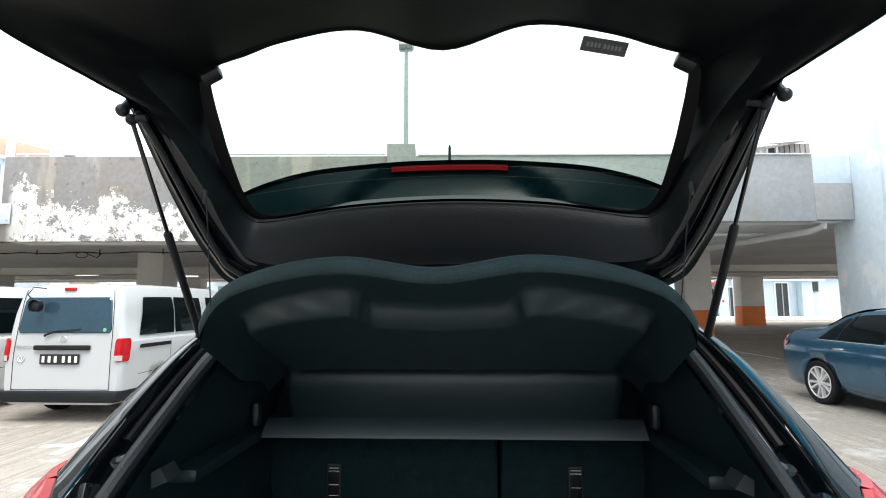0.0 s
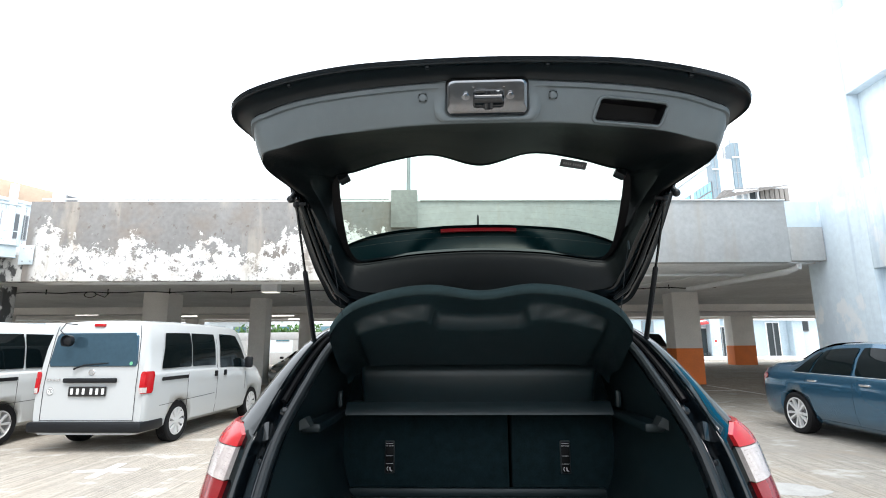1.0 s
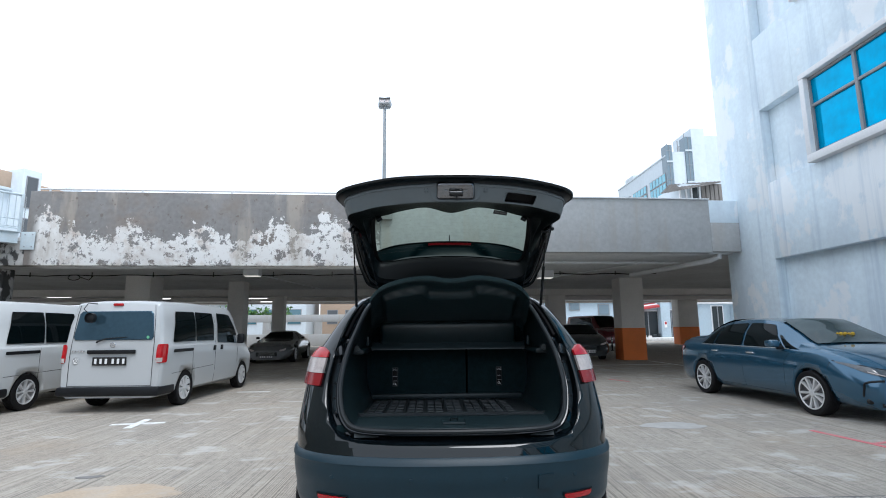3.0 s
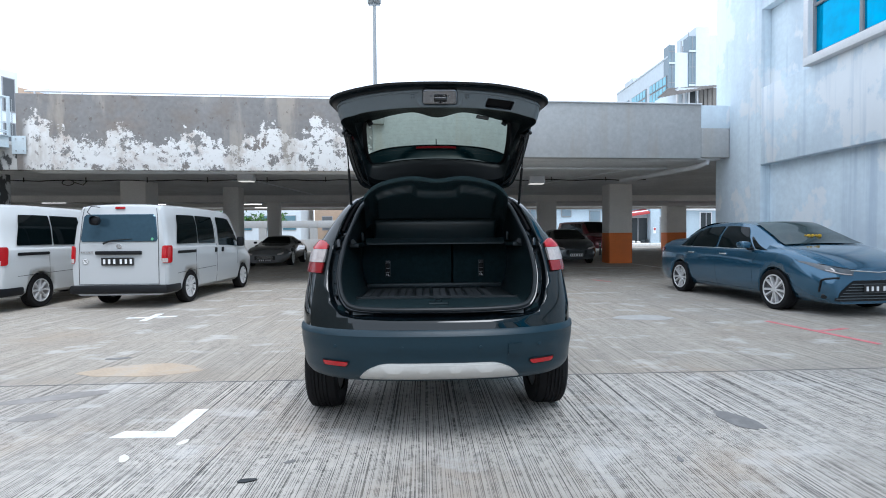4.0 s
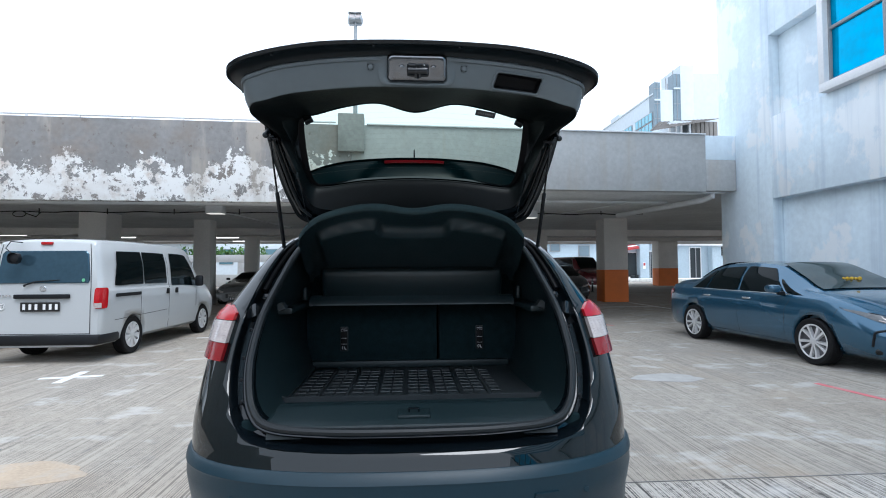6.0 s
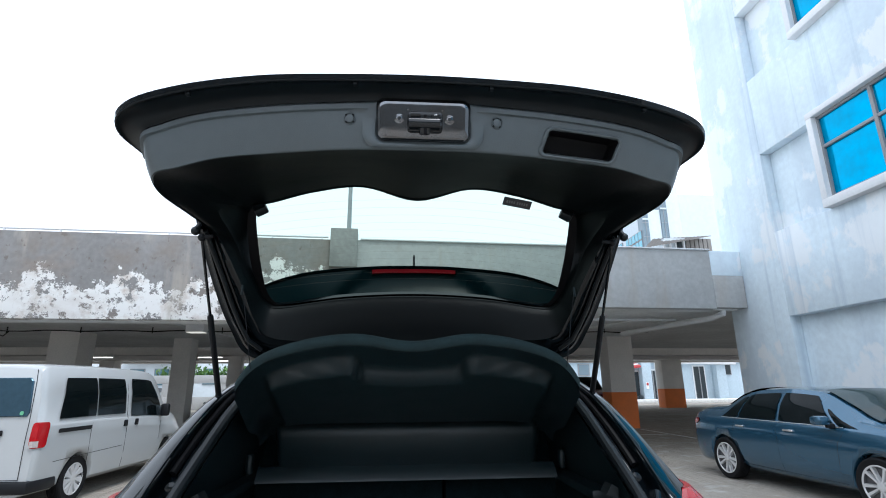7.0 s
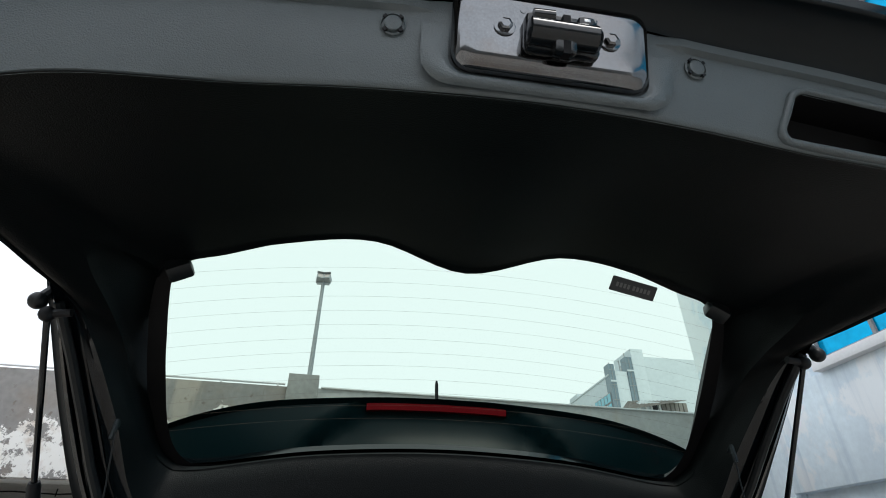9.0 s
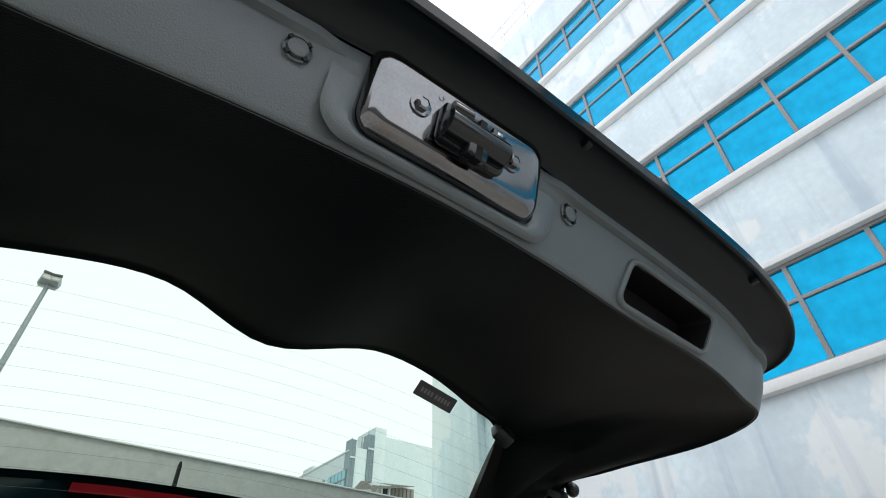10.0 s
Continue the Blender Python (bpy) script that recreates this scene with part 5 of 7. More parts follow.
    def screen(self, y0, y1, w=0.9, out=0.018):
        """A patch across the top between two stations: windscreen or rear screen."""
        bm = bmesh.new()
        rows = []
        for j in range(17):
            y = y0 + (y1 - y0) * j / 16
            _, ws, wm, zb, wb, zr, wr = self.at(y)
            top = min(0.06, 0.35 * (zr - zb))
            rows.append([self.point(y, wr * w * s / 6, zr + out + 0.012 * (1 - (s / 6) ** 2) - top * 0.14 * (s / 6) ** 4) for s in range(-6, 7)])
        loft(bm, rows)
        return bm

    def nose(self, x, z):
        """How far forward the skin reaches at x and height z."""
        y0, y1 = self.st[-1][0] - 1.2, self.st[-1][0]
        if not self.grid:
            self.grid = [(y, self.at(y)[5], self.half(y)) for y in (y0 + (y1 - y0) * k / 90 for k in range(91))]
        best = y0
        for (y, top, half), (y_next, _, half_next) in zip(self.grid, self.grid[1:] + self.grid[-1:]):
            w = self.across(half, z)
            if top >= z and w >= abs(x):
                v = self.across(half_next, z)
                best = y + (y_next - y) * (min(1.0, (w - abs(x)) / (w - v)) if v < w else 0.0)
        return best

    def nose_patch(self, sx, upper, lower, out=0.008, steps=6):
        """A patch of the front corner between two lines of (x, z)."""
        up, lo = smooth_line(upper, 4), smooth_line(lower, 4)
        rows = []
        for j in range(steps + 1):
            f = j / steps
            rows.append([Vector((sx * (p[0] + out * 0.4), self.nose(p[0], p[1]) + out, p[1])) for p in (a + (b - a) * f for a, b in zip(up, lo))])
        bm = bmesh.new()
        loft(bm, [[p + Vector((0, -0.03, 0)) for p in rows[0]]] + rows + [[p + Vector((0, -0.03, 0)) for p in rows[-1]]])
        return bm


def vehicle(name, label, category, stations, paint, m, wheels, style, floor=0.22, lean=0.0, paint_label=""):
    root = thing(name, label, category, m=m)
    sh = Shell(stations, floor, lean)
    body_ob = part("body", sh.mesh(), paint, root, paint_label, sharp=40)
    r, width, rim_r, track, ys = wheels
    for y in ys:
        for sx in (-1, 1):
            bm = bmesh.new()
            turned(bm, [(r + 0.045, -0.16), (r + 0.045, 0.3)], pose(sx * (track + 0.0), y, r, 0, 90 * sx, 0), 36)
            bmesh.ops.recalc_face_normals(bm, faces=bm.faces)
            cutter = part("cutter", bm, paint)
            cutter.matrix_world = m
            cut(body_ob, cutter)
            wheel_parts(root, sx * (track - width / 2 + 0.02), y, r, width, rim_r, style, sx)
    return root, sh


def set_patch(owner, name, m, w, h, r, depth, material, label="", inset=0.004):
    """A rounded plate on the pose m, its z outward."""
    bm = bmesh.new()
    plate(bm, round_rect(w, h, r), m, depth, inset)
    return part(name, bm, material, owner, label)




def on_rear(x, y, z, tilt=0):
    return pose(x, y, z, 90 - tilt, 0, 0)


def number_plate(owner, m, w=0.52, h=0.11, pale=False):
    p = set_patch(owner, "number_plate", m, w, h, 0.01, 0.012, PLATE_WHITE if pale else PLATE_BLACK, "white number plate with plain dark bars" if pale else "black number plate with plain white bars")
    for k in range(6):
        bm = bmesh.new()
        x = (-0.40 + k * 0.155 + (0.05 if k > 2 else 0)) * w
        plate(bm, round_rect(w * 0.07, h * 0.62, 0.006, 2), m @ pose(x, 0, 0.0125), 0.002)
        part("plate_bar", bm, PLATE_BLACK if pale else PLATE_WHITE, p)
    return p


VAN_STATIONS = [(0.0, .77, .80, 1.08, .79, 1.78, .67), (0.05, .80, .838, 1.08, .828, 1.825, .70), (0.3, .81, .845, 1.08, .84, 1.845, .71), (1.2, .81, .845, 1.08, .84, 1.86, .715),
                (2.6, .81, .845, 1.06, .84, 1.845, .71), (3.0, .81, .845, 1.04, .835, 1.80, .69), (3.75, .80, .84, 1.0, .81, 1.13, .70), (4.12, .77, .81, .92, .74, 1.0, .62), (4.33, .66, .72, .78, .64, .84, .5), (4.40, .5, .58, .6, .5, .66, .4)]


def delivery_van(name, label, paint, m, grey, style):
    van, sh = vehicle(name, label, "van", VAN_STATIONS, paint, m, (0.31, 0.175, 0.205, 0.80, (0.91, 3.635)), style, 0.24, 0.10, grey)
    for sx in (-1, 1):
        part("side_window", sh.side(sx, (0.34, 1.19), (0.46, 1.19), 0.06, 0.80), CAR_GLASS, van, "dark tinted van window")
        part("side_window", sh.side(sx, (1.215, 2.0), (1.215, 1.98), 0.06, 0.80), CAR_GLASS, van, "dark tinted van window")
        part("door_window", sh.side(sx, (2.16, 3.42), (2.18, 2.90), 0.0, 0.82), CAR_GLASS, van, "front door window")
        part("side_moulding", sh.side_patch(sx, [(0.955, 0.36, 1.06), (0.965, 0.34, 1.08), (1.0, 0.34, 1.08), (1.01, 0.36, 1.06)], 0.012), BLACK_PLASTIC, van, "black side moulding")
        for seam in ([(1.10, 0.30), (1.10, 1.05)], [(2.07, 0.30), (2.07, 1.05), (2.07, 1.60)], [(3.22, 0.62), (3.24, 0.95)], [(0.36, 0.60), (1.08, 0.62), (2.0, 0.64)]):
            dense = [(p[0] + (q[0] - p[0]) * k / 6, p[1] + (q[1] - p[1]) * k / 6) for p, q in zip(seam, seam[1:]) for k in range(7)]
            part("panel_gap", rod(sh.skin_line(sx, dense, -0.001), 0.004, 5), BLACK_PLASTIC, van)
        for y in (2.0, 2.34):
            h = sh.x_at(y, 1.0)
            part("door_handle", block(min(sx * (h - .01), sx * (h + .022)), max(sx * (h - .01), sx * (h + .022)), y - 0.045, y + 0.045, 0.93, 1.03, 0.012), BLACK_PLASTIC, van, "black door handle")
        part("mirror", block(min(sx * .86, sx * 1.02), max(sx * .86, sx * 1.02), 3.10, 3.20, 1.03, 1.25, 0.04), BLACK_PLASTIC, van, "wing mirror")
        lamp_rows = []
        for k in range(13):
            z = 0.955 + 0.155 * math.sin(math.pi * (k / 12 - 0.5))
            e = max(0.0, 1 - ((z - 0.955) / 0.156) ** 6) ** 0.25
            y_r = 0.1 * max(0, z - 0.9)
            x_in, tail, fat = 0.81 - 0.062 * e, 0.05 + 0.10 * e, 0.022 * min(1, 1.6 * e)
            lamp_rows.append([(sx * x, y + y_r, z) for x, y in ((x_in, 0.02), (x_in + 0.004, -0.002 - fat), ((x_in + 0.82) / 2, -0.004 - fat), (0.82, 0.012 - fat), (0.838, 0.035 - fat * 0.4), (0.845 + fat * 0.6, 0.04 + tail * 0.5), (0.846 + fat * 0.5, tail), (0.835, tail + 0.03))])
        bm = bmesh.new()
        loft(bm, lamp_rows)
        lamp = part("tail_lamp", bm, RED_LENS, van, "red tail lamp with a clear lens")
        bm = bmesh.new()
        loft(bm, [[(sx * x, y + 0.1 * max(0, z - 0.9), z) for x, y in ((0.757, -0.024), (0.78, -0.030), (0.80, -0.029), (0.826, -0.010), (0.842, 0.018))] for z in (0.812, 0.83, 0.86, 0.885)])
        part("clear_lens", bm, CLEAR_LENS, lamp)
    part("windscreen", sh.screen(3.72, 3.02, 0.88), CAR_GLASS, van)
    bm = bmesh.new()
    pane_m = pose(0, 0.036, 1.18, 90 - 5.7, 0, 0)
    outline = [(-0.665, 0.05), (-0.64, 0.0), (0.64, 0.0), (0.665, 0.05), (0.62, 0.44), (0.58, 0.485), (-0.58, 0.485), (-0.62, 0.44)]
    plate(bm, outline, pane_m, 0.03, 0.008)
    part("rear_window", bm, VAN_GLASS, van, "dark blue tinted tailgate window")
    part("brake_light", block(-0.085, 0.085, 0.062, 0.10, 1.755, 1.80, 0.012), RED_LENS, van, "red high brake light")
    part("grip_bar", block(-0.40, 0.40, -0.028, 0.01, 0.955, 1.02, 0.014), BLACK_PLASTIC, van, "black tailgate grip bar")
    number_plate(van, on_rear(-0.02, -0.008, 0.835), 0.56, 0.135)
    part("rear_bumper", block(-0.845, 0.845, -0.06, 0.50, 0.27, 0.42, 0.04), BLACK_PLASTIC, van, "black rear bumper")
    for sx in (-1, 1):
        part("panel_gap", rod([(sx * 0.69, -0.004, 0.43), (sx * 0.69, -0.004, 0.9), (sx * 0.685, 0.018, 1.13), (sx * 0.655, 0.062, 1.6), (sx * 0.63, 0.085, 1.77)], 0.004, 5), BLACK_PLASTIC, van)
    part("panel_gap", rod([(-0.69, -0.002, 0.435), (0.69, -0.002, 0.435)], 0.004, 5), BLACK_PLASTIC, van)
    badge = bmesh.new()
    plate(badge, round_rect(0.115, 0.115, 0.056, 8), on_rear(-0.58, -0.004, 0.84), 0.004)
    sticker = part("speed_sticker", badge, PLATE_WHITE, van, "round white speed limit sticker")
    ring = bmesh.new()
    tube(ring, [(-0.58 + 0.052 * math.cos(a), -0.0085, 0.84 + 0.052 * math.sin(a)) for a in (2 * math.pi * k / 24 for k in range(25))], 0.003, 5)
    part("sticker_ring", ring, PLATE_BLACK, sticker)
    letters("70", 0.075, on_rear(-0.58, -0.0095, 0.84), PLATE_BLACK, sticker, "speed_number")
    badge = bmesh.new()
    plate(badge, round_rect(0.10, 0.08, 0.038, 6), on_rear(0, 0.018, 1.10), 0.012, 0.004)
    part("maker_badge", badge, CHROME, van)
    for k in range(5):
        part("name_bar", block(-0.66 + 0.045 * k, -0.63 + 0.045 * k, -0.004, 0.004, 0.985, 1.015), CHROME, van)
    bm = bmesh.new()
    plate(bm, round_rect(0.045, 0.05, 0.021, 6), pose(0.585, 0.002, 1.225, 84.3, 0, 0), 0.004)
    part("window_sticker", bm, mat("permit_green", (0.15, 0.45, 0.25), 0.5), van, "small round permit sticker")
    part("wiper", rod([(-0.26, -0.004, 1.145), (-0.25, -0.012, 1.155), (-0.12, -0.004, 1.205), (0.16, 0.004, 1.225), (0.24, 0.004, 1.232)], [0.016, 0.014, 0.011, 0.008, 0.005]), BLACK_PLASTIC, van)
    return van, sh


STEEL_STYLE = (mat("steel_wheel", (0.3, 0.3, 0.3), 0.5, metal=0.3), 8, HUBCAP, "grey steel wheel")
silver_van, _ = delivery_van("delivery_van", "silver delivery van parked under the deck edge", VAN_SILVER, pose(-5.44, 6.22, 0, 0, 0, -1.0), "silver painted van body", CAP_STYLE)
part("rear_mirror", block(-0.42, -0.26, -0.12, -0.07, 1.47, 1.63, 0.06), BLACK_PLASTIC, silver_van, "black round rear view mirror on a stalk")
part("mirror_stalk", rod([(-0.34, 0.06, 1.79), (-0.42, -0.06, 1.80), (-0.46, -0.10, 1.70), (-0.35, -0.07, 1.58)], 0.008), BLACK_PLASTIC, silver_van)
white_van, _ = delivery_van("delivery_van", "white delivery van beside the silver one", VAN_WHITE, pose(-7.92, 5.75, 0, 0, 0, -1.0), "white painted van body", STEEL_STYLE)

SEDAN_STATIONS = [(0.0, .60, .68, .80, .62, .96, .50), (0.08, .72, .79, .92, .75, 1.07, .60), (0.45, .80, .865, .965, .83, 1.125, .66), (0.78, .81, .885, .97, .85, 1.145, .655), (1.25, .82, .89, .97, .862, 1.345, .60), (1.70, .82, .89, .965, .865, 1.437, .59),
                  (2.25, .82, .89, .96, .865, 1.455, .60), (2.78, .82, .89, .95, .86, 1.420, .60), (3.26, .82, .89, .945, .852, 1.235, .66), (3.74, .82, .89, .935, .845, 1.025, .745), (4.02, .81, .888, .89, .835, .972, .70), (4.28, .80, .875, .81, .80, .90, .64), (4.46, .76, .835, .72, .75, .82, .58), (4.58, .69, .765, .64, .68, .74, .52), (4.63, .62, .69, .58, .62, .68, .46)]
sedan, sh = vehicle("sedan_car", "metallic blue sedan parked beside the white building", "car", SEDAN_STATIONS, SEDAN_BLUE, pose(6.203, 8.855, 0, 0, 0, 183.8), (0.325, 0.205, 0.235, 0.87, (0.98, 3.68)), PAIRED_STYLE, 0.2, 0.0, "metallic blue paint")
for sx in (-1, 1):
    part("rear_quarter_window", sh.side(sx, (0.96, 1.33), (1.30, 1.42), 0.03, 0.90), CAR_GLASS, sedan, "dark quarter window")
    part("rear_door_window", sh.side(sx, (1.36, 2.16), (1.46, 2.14), 0.03, 0.90), CAR_GLASS, sedan, "dark side window")
    part("front_door_window", sh.side(sx, (2.22, 3.18), (2.21, 2.80), 0.03, 0.90), CAR_GLASS, sedan, "dark side window")
    part("front_quarter_window", sh.side(sx, (3.22, 3.50), (3.00, 3.06), 0.03, 0.62), CAR_GLASS, sedan, "small dark quarter window")
    part("window_line", rod(sh.skin_line(sx, [(0.95 + 0.09 * k, 0.975 - 0.0007 * k) for k in range(27)], 0.004), 0.006, 6), CHROME, sedan)
    part("mirror", block(min(sx * .89, sx * 1.06), max(sx * .89, sx * 1.06), 3.00, 3.20, 0.975, 1.095, 0.045), SEDAN_BLUE, sedan, "blue wing mirror")
    part("mirror_foot", block(min(sx * .84, sx * .95), max(sx * .84, sx * .95), 3.12, 3.19, 0.94, 1.0, 0.02), BLACK_PLASTIC, sedan)
    for y in (1.42, 2.42):
        h = sh.x_at(y, 0.86)
        part("door_handle", block(min(sx * (h - .01), sx * (h + .025)), max(sx * (h - .01), sx * (h + .025)), y - 0.09, y + 0.09, 0.845, 0.875, 0.011), CHROME, sedan, "chrome door handle")
    for seam in ([(1.18, 0.5), (1.22, 0.75), (1.28, 0.94)], [(2.18, 0.28), (2.18, 0.94)], [(3.16, 0.36), (3.20, 0.75), (3.30, 0.90)], [(1.1, 0.29), (3.2, 0.27)], [(4.02, 0.70), (4.06, 0.80)]):
        dense = [(p[0] + (q[0] - p[0]) * k / 8, p[1] + (q[1] - p[1]) * k / 8) for p, q in zip(seam, seam[1:]) for k in range(9)]
        part("panel_gap", rod(sh.skin_line(sx, dense, -0.001), 0.003, 5), BLACK_PLASTIC, sedan)
    part("tail_lamp", sh.side_patch(sx, [(0.82, 0.03, 0.16), (0.85, 0.02, 0.25), (0.90, 0.03, 0.30), (0.93, 0.06, 0.26)], 0.012), DARK_RED, sedan, "red tail lamp")
    lamp = part("headlight", sh.nose_patch(sx, [(0.39, 0.690), (0.56, 0.722), (0.72, 0.765), (0.845, 0.815)], [(0.41, 0.612), (0.58, 0.630), (0.74, 0.680), (0.845, 0.795)]), HEADLAMP, sedan, "slim clear headlight")
    part("lamp_strip", sh.nose_patch(sx, [(0.43, 0.634), (0.58, 0.650), (0.73, 0.700)], [(0.43, 0.621), (0.58, 0.637), (0.73, 0.687)], 0.014, 2), CLEAR_LENS, lamp, "pale lamp strip")
    part("lamp_edge", rod([(sx * x, sh.nose(x, z) + 0.012, z) for x, z in ((0.36, 0.692), (0.56, 0.728), (0.72, 0.772), (0.85, 0.822))], 0.006, 6), BLACK_PLASTIC, lamp)
    fog = part("fog_surround", rod([(sx * p[0], sh.nose(p[0], p[1]) + 0.004, p[1]) for p in smooth_line([(0.62, 0.580), (0.72, 0.572), (0.800, 0.550), (0.812, 0.47), (0.812, 0.37)], 5)], 0.014, 8), BLACK_PLASTIC, sedan, "black fog lamp surround")
    bm = bmesh.new()
    turned(bm, [(0.04, 0), (0.04, 0.012), (0.028, 0.018), (0.002, 0.018)], Matrix.Translation((sx * 0.765, sh.nose(0.765, 0.31) + 0.002, 0.31)) @ pose(0, 0, 0, -90, 0, -sx * 25), 16)
    part("fog_lamp", bm, BLACK_FRAME, fog)
part("windscreen", sh.screen(3.70, 2.84, 0.93), SCREEN_GLASS, sedan, "opaque windscreen with a green-grey reflection painted into its colour")
part("rear_screen", sh.screen(0.86, 1.60, 0.92), CAR_GLASS, sedan)
bm = bmesh.new()
loft(bm, [[(x, sh.nose(x, z) + 0.008, z) for x in (w * k / 12 for k in range(-12, 13))] for z, w in ((0.24, 0.66), (0.29, 0.68), (0.40, 0.58), (0.50, 0.46), (0.54, 0.40))])
grille = part("grille", bm, BLACK_PLASTIC, sedan, "black lower grille")
for k in range(6):
    z, w = 0.275 + 0.042 * k, 0.66 - 0.045 * k
    part("grille_slat", rod([(x, sh.nose(x, z) + 0.012, z) for x in (w * j / 12 for j in range(-12, 13))], 0.006, 5), TRIM_GREY, grille)
part("chrome_strip", rod([(x, sh.nose(x, 0.655 + 0.07 * abs(x)) + 0.006, 0.655 + 0.07 * abs(x)) for x in (0.44 * j / 10 for j in range(-10, 11))], 0.009), CHROME, sedan, "chrome strip under the bonnet")
number_plate(sedan, pose(0, 4.655, 0.42, 90, 0, 180))
plush = bmesh.new()
for k in range(7):
    bmesh.ops.create_uvsphere(plush, u_segments=8, v_segments=6, radius=0.022 + 0.008 * (k % 2), matrix=Matrix.Translation((0.10 - 0.045 * k, 3.42 + 0.02 * (k % 3), 1.185)))
part("dashboard_plush", plush, mat("plush_yellow", (0.5, 0.32, 0.03), 0.9), sedan, "small yellow plush on the dashboard")

SPORT_STATIONS = [(0.0, .6, .74, .72, .68, .85, .5), (0.4, .80, .93, .84, .84, .98, .6), (1.0, .84, .97, .88, .86, 1.18, .55), (1.7, .84, .95, .88, .86, 1.28, .52), (2.2, .84, .95, .88, .86, 1.22, .54), (2.75, .84, .96, .86, .84, .94, .7), (3.9, .84, .95, .72, .82, .80, .6), (4.35, .76, .86, .60, .74, .66, .5), (4.55, .55, .65, .45, .55, .5, .4)]
sports, sh = vehicle("sports_car", "grey sports coupe parked in the shade under the deck", "car", SPORT_STATIONS, SPORT_GREY, pose(-6.80, 22.85, 0, 0, 0, 182), (0.34, 0.25, 0.24, 0.93, (0.95, 3.55)), ALLOY_STYLE, 0.15, 0.0)
for sx in (-1, 1):
    part("side_window", sh.side(sx, (1.2, 2.5), (1.4, 2.15)), CAR_GLASS, sports)
part("windscreen", sh.screen(2.72, 2.22, 0.9), CAR_GLASS, sports)
dark, sh = vehicle("hatchback_car", "dark car parked beside the orange pillar", "car", SEDAN_STATIONS, DARK_CAR, pose(6.25, 22.35, 0, 0, 0, 178.5), (0.325, 0.205, 0.215, 0.87, (0.98, 3.68)), ALLOY_STYLE, 0.2)
for sx in (-1, 1):
    part("side_window", sh.side(sx, (1.2, 3.2), (1.4, 2.7)), CAR_GLASS, dark)
part("windscreen", sh.screen(3.68, 2.86, 0.9), CAR_GLASS, dark)
maroon, sh = vehicle("minivan", "dark red van parked far under the deck", "van", VAN_STATIONS, MAROON, pose(10.6, 34.6, 0, 0, 0, 192) @ Matrix.Scale(1.12, 4), (0.30, 0.175, 0.19, 0.80, (0.91, 3.635)), ALLOY_STYLE, 0.24)
for sx in (-1, 1):
    part("side_window", sh.side(sx, (0.4, 3.3), (0.5, 2.9)), CAR_GLASS, maroon)
part("windscreen", sh.screen(3.72, 3.02, 0.88), CAR_GLASS, maroon)

# fronts of the cars in the shade
for car, sh, grey in ((sports, Shell(SPORT_STATIONS, 0.15), CHROME), (dark, Shell(SEDAN_STATIONS, 0.2), TRIM_GREY)):
    nose = sh.st[-1][0]
    low, high = (0.28, 0.44) if car is sports else (0.40, 0.58)
    bm = bmesh.new()
    loft(bm, [[(x, nose + 0.012 - 0.3 * max(0, abs(x) - 0.3) ** 1.5, z) for x in (w * k / 6 for k in range(-6, 7))] for z, w in ((low, 0.42), ((low + high) / 2, 0.47), (high, 0.40))])
    front = part("grille", bm, BLACK_PLASTIC, car, "black front grille")
    for k in range(4):
        z = low + (high - low) * (k + 0.5) / 4
        part("grille_slat", rod([(x, nose + 0.018, z) for x in (-0.32, 0.0, 0.32)], 0.007, 5), grey, front)
    number_plate(car, pose(0, nose + 0.03, low - 0.02, 90, 0, 180), 0.52, 0.11, car is dark)
    for sx in (-1, 1):
        rows = ([(0.50, 0.53), (0.62, 0.56), (0.72, 0.60)], [(0.50, 0.48), (0.62, 0.48), (0.72, 0.53)]) if car is sports else ([(0.46, 0.66), (0.60, 0.70), (0.74, 0.73)], [(0.46, 0.61), (0.60, 0.63), (0.74, 0.68)])
        part("headlight", sh.nose_patch(sx, *rows, 0.012, 3), CLEAR_LENS, car, "clear headlight")
        part("mirror", block(min(sx * .90, sx * 1.04), max(sx * .90, sx * 1.04), 2.35, 2.5, 0.92, 1.02, 0.035), BLACK_PLASTIC, car)


